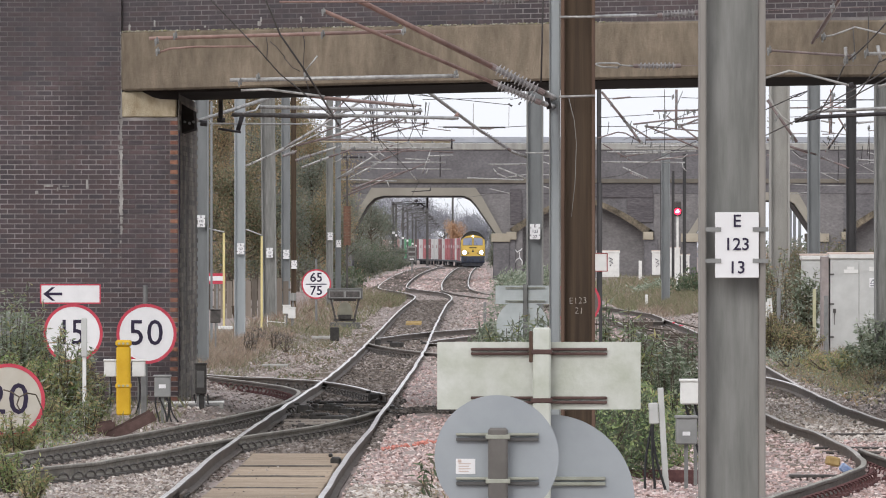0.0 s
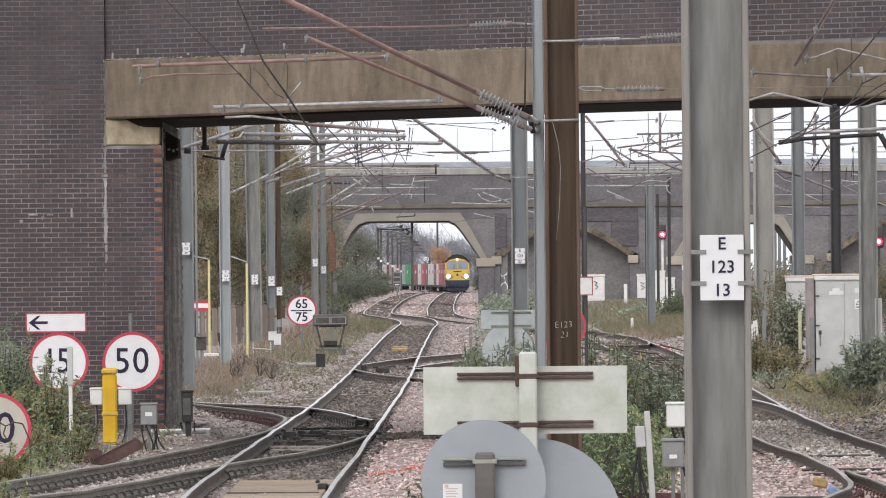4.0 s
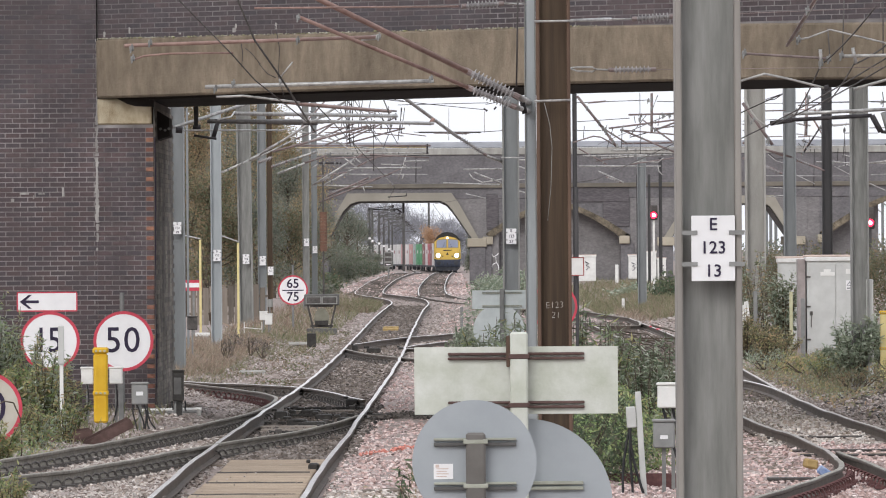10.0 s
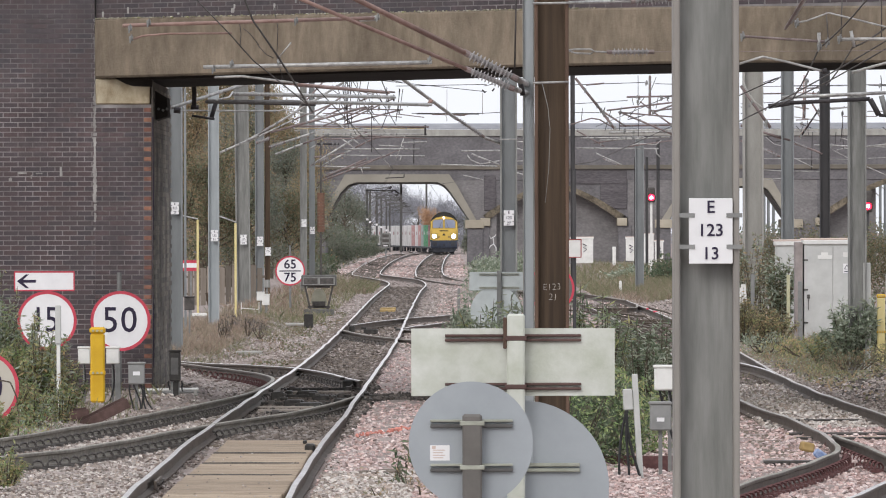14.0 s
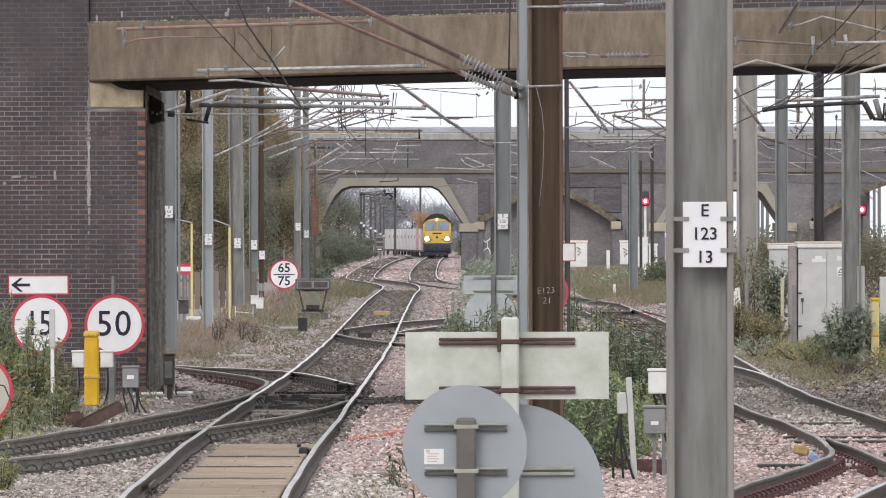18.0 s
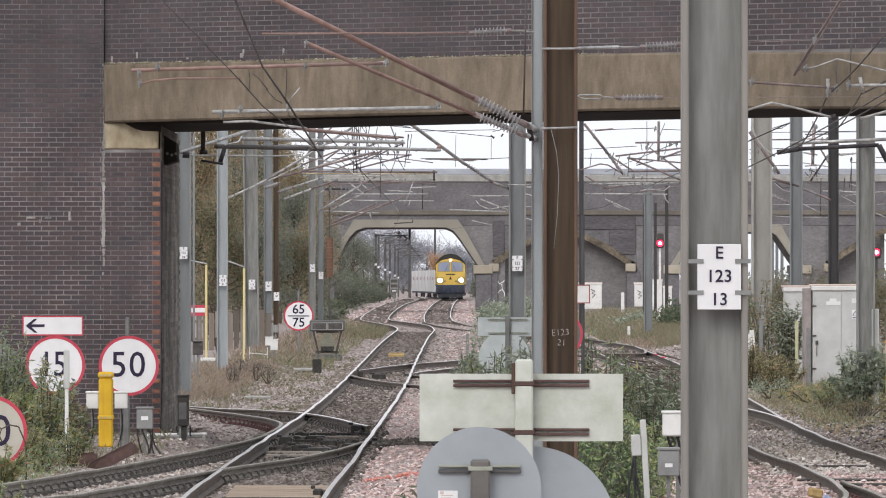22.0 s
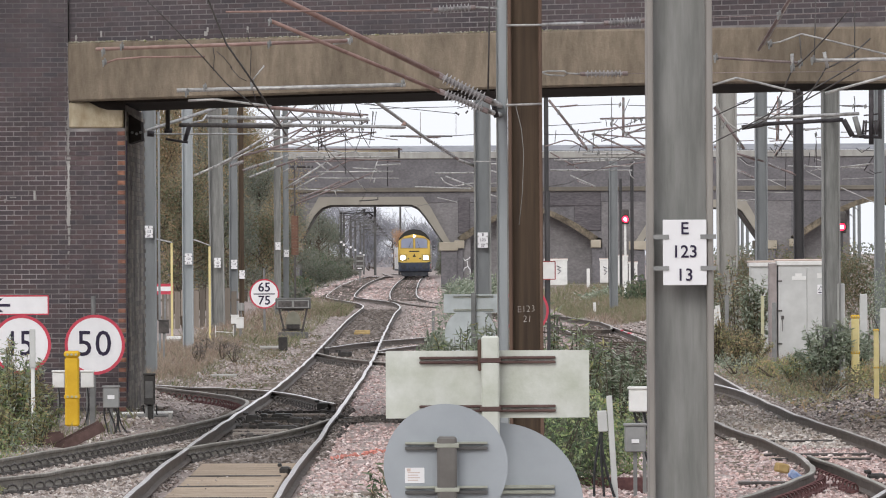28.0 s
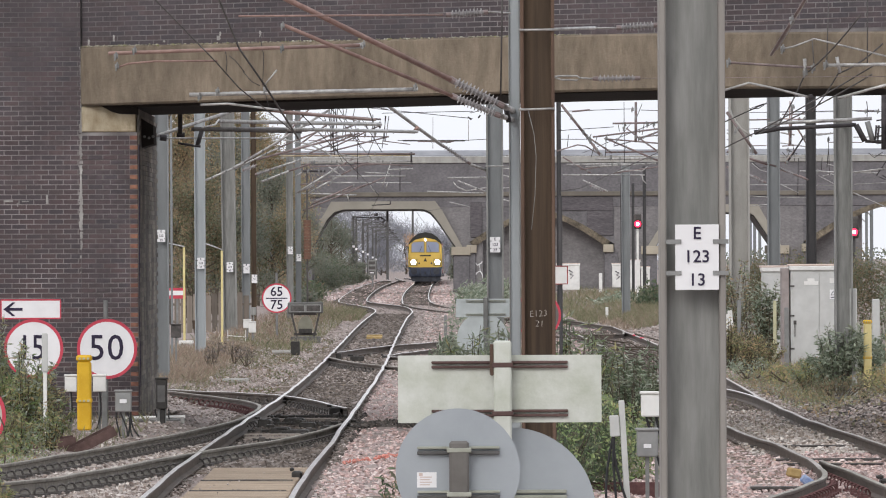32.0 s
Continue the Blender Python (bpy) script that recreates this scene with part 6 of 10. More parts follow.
for pts in (((-2.882, 118, 5.376), (-2.859, 118, 5.211), (-2.875, 118, 5.022)), ((-2.827, 118, 5.289), (-2.733, 118, 5.210), (-2.615, 118, 5.060)), ((-2.401, 118, 5.587), (-2.347, 118, 5.287), (-2.364, 118, 4.886)), ((-2.364, 118, 4.886), (-2.310, 118, 4.697), (-2.248, 118, 4.453)), ((-2.639, 118, 5.068), (-2.514, 118, 4.926), (-2.404, 118, 4.871))):
    bent(c, pts, 0.006, M_TUBE_DARK, "dropper")
c = ole("dropper_wire", (-2.4, 228, 4.6), "thin slack dropper wires behind the bridge", "dropper wires")
for pts in (((-2.792, 228, 6.576), (-2.733, 228, 6.119), (-2.675, 228, 5.541)), ((-2.579, 228, 6.605), (-2.642, 228, 6.028), (-2.720, 228, 5.542)), ((-2.442, 228, 6.574), (-2.368, 228, 6.118), (-2.340, 228, 5.601)), ((-2.275, 228, 6.573), (-2.368, 228, 6.057), (-2.446, 228, 5.540)), ((-1.607, 228, 6.236), (-1.624, 228, 5.841), (-1.641, 228, 5.507)), ((-1.273, 228, 6.204), (-1.290, 228, 5.840), (-1.306, 228, 5.536)), ((-2.975, 228, 6.303), (-2.855, 228, 6.029), (-2.887, 228, 5.694)), ((-2.093, 228, 6.390), (-2.155, 228, 6.117), (-2.035, 228, 5.782)), ((-3.161, 228, 5.544), (-2.949, 228, 5.360), (-2.523, 228, 5.404)), ((-3.736, 228, 6.124), (-3.524, 228, 5.910), (-3.159, 228, 6.000))):
    bent(c, pts, 0.011, M_TUBE_DARK, "dropper")
c = ole("registration_tube", (9.6, 212, 4.8), "level tubes and loose wires past the near mast", "registration tubes")
for rows, m in (((((7.727, 212, 5.794), (8.368, 212, 5.801), 0.014), ((8.676, 212, 5.824), (9.340, 212, 5.807), 0.014), ((7.724, 212, 4.902), (9.325, 212, 4.337), 0.021), ((8.814, 212, 4.709), (9.301, 212, 5.380), 0.014), ((8.943, 212, 6.264), (8.911, 212, 5.145), 0.014), ((9.126, 212, 5.561), (9.329, 212, 5.219), 0.014)), M_TUBE_PINK), ((((9.792, 216, 4.553), (10.270, 216, 4.512), 0.017), ((10.720, 216, 4.515), (11.759, 216, 4.632), 0.019), ((8.832, 216, 3.889), (9.533, 216, 3.877), 0.012), ((8.083, 216, 3.921), (8.542, 216, 3.891), 0.012), ((9.825, 216, 4.432), (10.259, 216, 4.203), 0.012), ((10.718, 216, 3.993), (11.625, 216, 3.589), 0.014), ((9.805, 216, 5.461), (10.250, 216, 5.518), 0.017), ((10.723, 216, 5.409), (11.424, 216, 5.416), 0.014), ((8.836, 216, 4.914), (9.522, 216, 4.882), 0.012), ((8.862, 216, 5.271), (9.524, 216, 5.172), 0.014), ((10.743, 216, 4.211), (11.758, 216, 4.255), 0.010), ((8.085, 216, 4.211), (10.245, 216, 4.184), 0.010), ((8.858, 216, 4.218), (9.316, 216, 3.999), 0.012), ((8.083, 216, 3.665), (8.856, 216, 3.735), 0.010)), M_TUBE), ((((11.466, 219, 4.452), (11.924, 219, 5.136), 0.015), ((11.515, 219, 4.427), (11.921, 219, 4.254), 0.012), ((8.986, 219, 5.574), (9.236, 219, 5.514), 0.012), ((10.234, 219, 5.216), (10.183, 219, 4.668), 0.010), ((7.983, 219, 6.097), (10.394, 219, 6.107), 0.007), ((10.899, 219, 6.120), (11.928, 219, 6.102), 0.007), ((9.449, 219, 4.925), (9.426, 219, 3.945), 0.010), ((10.061, 219, 4.923), (10.036, 219, 4.580), 0.010), ((11.360, 219, 4.991), (11.924, 219, 4.940), 0.010)), M_TUBE_DARK)):
    for a, b, r in rows:
        tube(c, a, b, r, m)
for pts in (((7.867, 210, 6.031), (8.078, 210, 6.053), (8.290, 210, 6.184)), ((10.800, 210, 4.939), (10.940, 210, 4.821), (11.152, 210, 4.961)), ((11.127, 210, 4.397), (11.267, 210, 4.303), (11.432, 210, 4.340)), ((7.933, 210, 4.715), (8.096, 210, 4.573), (8.308, 210, 4.587)), ((8.662, 210, 4.970), (8.779, 210, 4.829), (8.850, 210, 5.017)), ((10.757, 210, 6.222), (10.776, 210, 6.043), (10.765, 210, 5.832))):
    bent(c, pts, 0.012, M_TUBE_DARK, "loop")
for p in ((8.981, 211.9, 6.129), (8.696, 211.9, 5.798), (9.288, 211.9, 5.806), (9.615, 211.9, 4.505), (10.830, 211.9, 5.999), (11.138, 211.9, 5.998)):
    clamp(c, p, 0.034)
insulator(c, (7.613, 209, 4.448), (8.220, 209, 4.203), 0.045, 6)
# contact and catenary wires along the tracks
for x0, x1, y0, y1, z0, z1 in ((-2.1, -2.1, 136, 330, 4.755, 4.75), (-2.1, -4.2, 330, 545, 4.75, 4.70), (-1.9, -2.2, 136, 330, 5.2, 5.9), (5.0, 5.2, 128, 300, 4.755, 4.75), (5.2, -0.9, 300, 470, 4.75, 4.70), (5.1, 5.3, 128, 300, 5.2, 6.0), (-0.9, 0.0, 470, 900, 4.7, 4.2)):
    c = ole("contact_wire", (x0, y0, z0), "thin overhead wire along the track", "wires")
    tube(c, (x0, y0, z0), (x1, y1, z1), 0.010, M_WIRE, "wire", seg=5)


# ---- signs ----
def round_sign(x, y, z, r, text, base, face=None, post_x=0.0, label="", post_top=None, gap=0.62, shift=-0.012):
    """A round speed sign with a red border on a grey post, facing the platform."""
    t = thing("speed_sign", (x, y, base), label, "sign", "speed signs")
    zc = z - base
    bm = bm_new()
    disc(bm, 0, zc, -0.004, 0.004, r - 0.002, 64)
    f = part("sign_face", bm, face or M_WHITE, t)
    bm = bm_new()
    disc(bm, 0, zc, -0.007, 0.006, r, 64, r * 0.90)
    part("border", bm, M_RED, t, "red border ring")
    bm = bm_new()
    rod(bm, [(post_x, 0.05, 0), (post_x, 0.05, (post_top or z + r * 0.5) - base)], 0.035, 12)
    part("post", bm, M_POSTGREY, t)
    if isinstance(text, tuple):
        letters(text[0], r * 0.86, M_BLACK, f, 0, -0.008, zc + r * 0.42, name="numeral", bold=0.012 * r)
        letters(text[1], r * 0.86, M_BLACK, f, 0, -0.008, zc - r * 0.46, name="numeral", bold=0.012 * r)
        bm = bm_new()
        box(bm, -r * 0.72, r * 0.72, -0.010, -0.006, zc - r * 0.045, zc + r * 0.025)
        part("dividing_bar", bm, M_BLACK, f)
    else:
        for i, ch in enumerate(text):
            letters(ch, r * 1.20, M_BLACK, f, (i - 0.5) * gap * r + shift, -0.008, zc, name="numeral", bold=0.004 * r, squeeze=0.97 if gap > 0.5 else 0.85)
    return t


round_sign(*(-4.913, 127.5, 1.108), 0.452, "50", -0.1, post_x=-0.02, label="white round 50 speed sign with red border", post_top=1.840)
s15 = round_sign(*(-5.853, 124, 1.154), 0.435, "15", -0.1, post_x=0.02, label="white round 15 speed sign overgrown by weeds", post_top=1.857, gap=0.46, shift=-0.03)
bm = bm_new()
ax, az = -5.891 - -5.853, 1.733 + 0.1
box(bm, ax - 0.435, ax + 0.435, -0.004, 0.004, az - 0.14, az + 0.14)
arrow_plate = part("arrow_plate", bm, M_WHITE, s15, "white plate with a black arrow")
bm = bm_new()
for q in ((-0.44, 0.44, 0.125, 0.145), (-0.44, 0.44, -0.145, -0.125)):
    box(bm, ax + q[0], ax + q[1], -0.007, 0.006, az + q[2], az + q[3])
for q in ((-0.445, -0.425), (0.425, 0.445)):
    box(bm, ax + q[0], ax + q[1], -0.007, 0.006, az - 0.1248, az + 0.1248)
part("arrow_border", bm, M_RED, arrow_plate, "thin red border")
bm = bm_new()
box(bm, ax - 0.34, ax - 0.12, -0.010, -0.006, az - 0.02, az + 0.02)
prism(bm, [(ax - 0.40, az), (ax - 0.27, az + 0.10), (ax - 0.225, az + 0.10), (ax - 0.335, az), (ax - 0.225, az - 0.10), (ax - 0.27, az - 0.10)], -0.0105, -0.006)
part("arrow", bm, M_BLACK, arrow_plate)
round_sign(*(-5.704, 104, 0.56), 0.452, "20", -0.2, M_CREAM, label="aged cream round 20 speed sign behind weeds")
round_sign(*(-4.791, 259, 1.136), 0.455, ("65", "75"), 0.0, label="white round speed sign reading 65 over 75", post_top=1.913)


def rect_back(x, y, z, w, h, base, chan, label, plate=None):
    """The back of an oblong sign: plate, two channels and the post before it."""
    t = thing("direction_sign", (x, y, base), label, "sign", "signs seen from behind")
    c = z - base
    bm = bm_new()
    box(bm, -w / 2, w / 2, -0.003, 0.003, c - h / 2, c + h / 2)
    part("plate", bm, plate or M_SIGNBACK, t)
    for dz in (0.36, -0.36):
        for k, (a, b, d) in enumerate(((-0.016, -0.004, 0.02), (0.004, 0.016, 0.02))):
            bm = bm_new()
            box(bm, -w * 0.335, w * 0.335, -d - 0.004, -0.004, c + dz * h + a, c + dz * h + b, 0.003)
            part("channel", bm, chan, t, "rusted mounting channel")
    return t, c


# the two signs close to the platform, seen from behind
t, c = rect_back(*(0.293, 37.7, 1.945), 0.905, 0.30, -0.3, M_RAILDARK, "greenish white back of an oblong sign on a post")
bm = bm_new()
box(bm, -0.027, 0.052, -0.09, -0.026, 0.0, c + 0.215, 0.008)
part("post", bm, M_SIGNBACK, t, "pale weathered post")
for dz in (0.108, -0.108):
    part("clamp", box(bm_new(), -0.035, 0.060, -0.094, -0.02, c + dz - 0.012, c + dz + 0.010, 0.004), M_RAILDARK, t)
bm = bm_new()
box(bm, -0.044, -0.0275, -0.085, -0.03, c + 0.06, c + 0.20, 0.004)
part("rust_patch", bm, M_BROWN_EDGE, t, "flaking rusty post edge")
bx, bz = 0.338 - 0.293, 1.390 + 0.3
bm = bm_new()
disc(bm, bx, bz, 0.040, 0.046, 0.382, 96)
part("disc", bm, M_DISCBACK, t, "large grey disc seen from behind")
for dz in (0.085, -0.12):
    bm = bm_new()
    box(bm, bx - 0.24, bx + 0.252, 0.016, 0.039, bz + dz - 0.020, bz + dz - 0.004, 0.003)
    box(bm, bx - 0.24, bx + 0.252, 0.016, 0.039, bz + dz + 0.004, bz + dz + 0.020, 0.003)
    part("channel", bm, M_RAILPALE, t)
x, y, z = (0.102, 36.5, 1.613)
t = thing("speed_sign", (x, y, -0.3), "grey back of a round sign on a dark post", "sign", "signs seen from behind")
c = z + 0.3
bm = bm_new()
disc(bm, 0, c, -0.003, 0.003, 0.268, 96)
part("disc", bm, M_DISCBACK, t)
for dz in (0.088, -0.102):
    for s in (-1, 1):
        bm = bm_new()
        box(bm, -0.175, 0.18, -0.026, -0.004, c + dz + s * 0.010 - (0.004 if s > 0 else 0.008), c + dz + s * 0.010 + 0.007, 0.002)
        part("channel", bm, M_RAILPALE if s > 0 else M_DARKGREY, t)
    bm = bm_new()
    box(bm, -0.048, 0.058, -0.092, -0.02, c + dz - 0.008, c + dz + 0.012, 0.003)
    part("clamp", bm, M_RAILPALE, t)
bm = bm_new()
box(bm, -0.037, 0.048, -0.09, -0.027, 0.0, c + 0.129, 0.01)
part("post", bm, M_POSTBROWN, t, "dark brown-grey square post")
bm = bm_new()
sx, sz = -0.134, c - 0.039
box(bm, sx - 0.042, sx + 0.042, -0.006, -0.0035, sz - 0.033, sz + 0.033)
sticker = part("sticker", bm, M_WHITE, t, "white paper sticker")
for i in range(4):
    part("printed_line", box(bm_new(), sx - 0.030, sx + 0.022 - 0.008 * (i % 2), -0.0075, -0.0058, sz + 0.010 - 0.011 * i, sz + 0.014 - 0.011 * i), M_PINKLID, sticker)
part("printed_mark", box(bm_new(), sx - 0.034, sx - 0.018, -0.0075, -0.0058, sz + 0.017, sz + 0.030), M_PINKLID, sticker)
# the pair farther off by the bush
t, c = rect_back(*(0.789, 128, 1.694), 0.90, 0.28, -0.2, M_RAILPALE, "pale back of an oblong sign above a bush", M_SIGNPALE)
bm = bm_new()
box(bm, -0.035, 0.035, -0.08, -0.026, 0.0, c + 0.16, 0.008)
part("post", bm, M_POSTGREY, t)
bm = bm_new()
disc(bm, -0.05, c - 0.46, 0.0, 0.006, 0.385, 64)
part("disc", bm, M_SIGNPALE, t, "grey disc seen from behind")


# ---- the freight train ----
M_LOCO_YEL = mat("loco_yellow", (0.58, 0.385, 0.075), (0.66, 0.455, 0.11), 1.0, 0.45, stain=0.1)
M_LOCO_GREEN = mat("loco_green", (0.02, 0.07, 0.04), (0.03, 0.09, 0.05), 1.0, 0.45, stain=0.1)
M_LOCO_ROOF = mat("loco_sooty_roof", (0.022, 0.022, 0.02), (0.045, 0.042, 0.038), 1.0, 0.7)
M_LOCO_UNDER = mat("loco_black_underframe", (0.025, 0.028, 0.036), (0.065, 0.068, 0.078), 3.0, 0.7)
# The sky's reflection is mixed into the windscreen's base colour.
M_SCREEN = mat("windscreen_with_sky_tint", (0.24, 0.27, 0.36), (0.33, 0.36, 0.46), 0.6, 0.10, spec=0.7)
M_LOCO_FRAME = mat("loco_dull_amber_trim", (0.30, 0.22, 0.06), (0.40, 0.30, 0.09), 2.0, 0.6, stain=0.2)
M_LOCO_BLUE = mat("loco_dark_blue", (0.028, 0.036, 0.060), (0.055, 0.065, 0.095), 3.0, 0.6, stain=0.25)
M_LAMP = glow("white_headlamp", (1.0, 0.92, 0.88), 20.0)
M_LAMP_TOP = glow("top_marker_lamp", (1.0, 0.94, 0.9), 5.0)
CONTAINER_PAINT = {}
# Red, green and maroon are desaturated to carry the haze before the train.
for _n, _c in (("white", (0.55, 0.54, 0.53)), ("red", (0.40, 0.12, 0.13)), ("green", (0.09, 0.28, 0.14)), ("maroon", (0.25, 0.11, 0.115)), ("grey", (0.30, 0.36, 0.34)), ("pink", (0.46, 0.27, 0.26))):
    CONTAINER_PAINT[_n] = mat(_n + "_container_paint", tuple(a * 0.85 for a in _c), tuple(min(1, a * 1.15) for a in _c), 0.8, 0.6, stain=0.2)


def track_x(y):
    """Centre of the train's track at a distance: straight, then a curve."""
    if y < 925:
        return -0.62 + 0.0023 * (y - 661)
    return -0.013 + 0.0005 * (y - 925) - (y - 925) ** 2 / 5400


def track_z(y):
    return float(grade(y))


def loco():
    t = thing("diesel_locomotive", (0, 0, 0), "yellow-fronted diesel freight locomotive with lit headlamps", "locomotive")
    W = 1.325
    # body shell: front outline swept back
    sec = [(-W, 1.15), (-W, 2.82), (-W * 0.93, 3.15), (-W * 0.72, 3.57), (-W * 0.40, 3.89), (0, 4.00), (W * 0.40, 3.89), (W * 0.72, 3.57), (W * 0.93, 3.15), (W, 2.82), (W, 1.15)]
    bm = bm_new()
    prism(bm, sec, 0.35, 21.0)
    part("body", bm, M_LOCO_GREEN, t)
    bm = bm_new()
    roof = [(W * 0.985, 3.04), (W * 0.93, 3.27), (W * 0.72, 3.63), (W * 0.40, 3.92), (0, 4.02), (-W * 0.40, 3.92), (-W * 0.72, 3.63), (-W * 0.93, 3.27), (-W * 0.985, 3.04)]
    arch = [(-W * 0.93, 3.04), (-W * 0.86, 3.20), (-W * 0.60, 3.46), (0, 3.63), (W * 0.60, 3.46), (W * 0.86, 3.20), (W * 0.93, 3.04)]
    prism(bm, roof + arch, 0.10, 20.9)
    part("roof", bm, M_LOCO_ROOF, t, "sooty black roof")
    bm = bm_new()
    prism(bm, [(-W * 0.99, 1.35), (-W * 0.99, 2.40), (W * 0.99, 2.40), (W * 0.99, 1.35), (W * 0.8, 1.28), (-W * 0.8, 1.28)], 0.0, 0.4)
    part("nose", bm, M_LOCO_YEL, t, "yellow nose panel")
    bm = bm_new()
    prism(bm, [(-W * 0.97, 2.40), (-W * 0.96, 3.04), (-W * 0.85, 3.18), (-W * 0.59, 3.43), (0, 3.61), (W * 0.59, 3.43), (W * 0.85, 3.18), (W * 0.96, 3.04), (W * 0.97, 2.40)], 0.06, 0.4)
    part("cab_front", bm, M_LOCO_YEL, t)
    for s in (-1, 1):
        bm = bm_new()
        prism(bm, [(s * 0.10, 2.47), (s * 1.06, 2.47), (s * 1.06, 3.07), (s * 0.95, 3.22), (s * 0.10, 3.29)], 0.035, 0.058)
        pane = part("windscreen", bm, M_SCREEN, t, "bluish windscreen")
        bm = bm_new()
        prism(bm, [(s * 0.05, 2.42), (s * 1.12, 2.42), (s * 1.12, 3.11), (s * 0.98, 3.30), (s * 0.05, 3.35), (s * 0.05, 3.29), (s * 0.10, 3.29), (s * 0.95, 3.22), (s * 1.06, 3.07), (s * 1.06, 2.47), (s * 0.10, 2.47), (s * 0.10, 3.27), (s * 0.05, 3.27)], 0.030, 0.059)
        part("screen_frame", bm, M_LOCO_FRAME, pane)
        bm = bm_new()
        rod(bm, [(s * 0.45, 0.02, 2.47), (s * 0.22, 0.02, 3.01)], 0.014, 5)
        part("wiper", bm, M_LOCO_UNDER, pane)
        part("handrail", rod(bm_new(), [(s * 1.22, -0.03, 1.45), (s * 1.22, -0.05, 1.9), (s * 1.20, -0.03, 2.3)], 0.016, 5), M_LOCO_FRAME, t)
        part("lamp_housing", box(bm_new(), s * 0.93 - 0.33, s * 0.93 + 0.33, -0.03, -0.0015, 1.40, 1.94, 0.02), M_LOCO_FRAME, t)
        part("marker_lamp", disc(bm_new(), s * 0.48, 1.60, -0.03, -0.002, 0.07, 12), M_LOCO_UNDER, t)
        part("jumper_cable", rod(bm_new(), [(s * 0.35, -0.03, 1.2), (s * 0.42, -0.12, 0.9), (s * 0.36, -0.08, 0.6)], 0.03, 5), M_LOCO_UNDER, t)
        part("footstep", box(bm_new(), s * 1.16 - 0.14, s * 1.16 + 0.14, 0.0, 0.3, 0.30, 0.36), M_LOCO_UNDER, t)
        part("grab_iron", rod(bm_new(), [(s * 1.27, -0.03, 0.55), (s * 1.27, -0.03, 1.2)], 0.02, 5), M_GALV, t)
        bm = bm_new()
        disc(bm, s * 0.93, 1.68, -0.05, -0.031, 0.20, 20)
        lamp = part("headlamp", bm, M_LAMP, t, "bright white headlamp")
        bm = bm_new()
        disc(bm, s * 0.93, 1.68, -0.06, -0.031, 0.25, 20, 0.205)
        part("rim", bm, M_LOCO_ROOF, lamp)
        bm = bm_new()
        rod(bm, [(s * 0.87, -0.02, 0.95), (s * 0.87, -0.45, 0.95)], 0.10, 10)
        buf = part("buffer", bm, M_LOCO_UNDER, t)
        bm = bm_new()
        rod(bm, [(s * 0.87, -0.45, 0.95), (s * 0.87, -0.50, 0.95)], 0.24, 16)
        part("buffer_head", bm, M_LOCO_UNDER, buf)
        for q in (2.2, 4.0, 5.8, 15.0, 16.8, 18.6):
            bm = bm_new()
            rod(bm, [(s * 0.68, q, 0.5), (s * 0.82, q, 0.5)], 0.5, 18)
            part("wheel", bm, M_LOCO_UNDER, t)
    bm = bm_new()
    disc(bm, 0, 3.43, 0.03, 0.058, 0.10, 16)
    part("top_lamp", bm, M_LAMP_TOP, t, "lit lamp above the windscreens")
    bm = bm_new()
    prism(bm, [(-0.42, 2.14), (0.42, 2.14), (0.42, 2.24), (-0.42, 2.24)], -0.012, -0.001)
    part("number_panel", bm, M_LOCO_ROOF, t)
    bm = bm_new()
    prism(bm, [(0, 2.02), (-0.14, 1.74), (0.14, 1.74)], -0.012, -0.001)
    part("emblem", bm, M_LOCO_ROOF, t)
    bm = bm_new()
    box(bm, -1.30, 1.30, -0.02, 0.9, 0.55, 1.275, 0.04)
    part("buffer_beam", bm, M_LOCO_BLUE, t, "dark blue buffer beam")
    bm = bm_new()
    prism(bm, [(-1.2, 0.545), (1.2, 0.545), (1.0, 0.18), (-1.0, 0.18)], 0.1, 0.5)
    part("snowplough", bm, M_LOCO_UNDER, t)
    bm = bm_new()
    box(bm, -1.2, 1.2, 0.5, 20.5, 0.75, 1.145)
    part("underframe", bm, M_LOCO_UNDER, t)
    bm = bm_new()
    box(bm, -0.07, 0.07, -0.35, -0.021, 0.75, 0.95)
    part("coupling", bm, M_LOCO_UNDER, t)
    return t


def wagon():
    t = thing("container_wagon", (0, 0, -30), "flat container wagon of the freight train", "wagon", "container wagons")
    bm = bm_new()
    box(bm, -1.2, 1.2, 0.3, 18.9, 0.50, 0.70, 0.02)
    part("deck", bm, M_LOCO_UNDER, t)
    for q in (2.0, 3.8, 15.4, 17.2):
        for s in (-1, 1):
            bm = bm_new()
            rod(bm, [(s * 0.68, q, 0.36), (s * 0.82, q, 0.36)], 0.36, 14)
            part("wheel", bm, M_LOCO_UNDER, t)
    return t


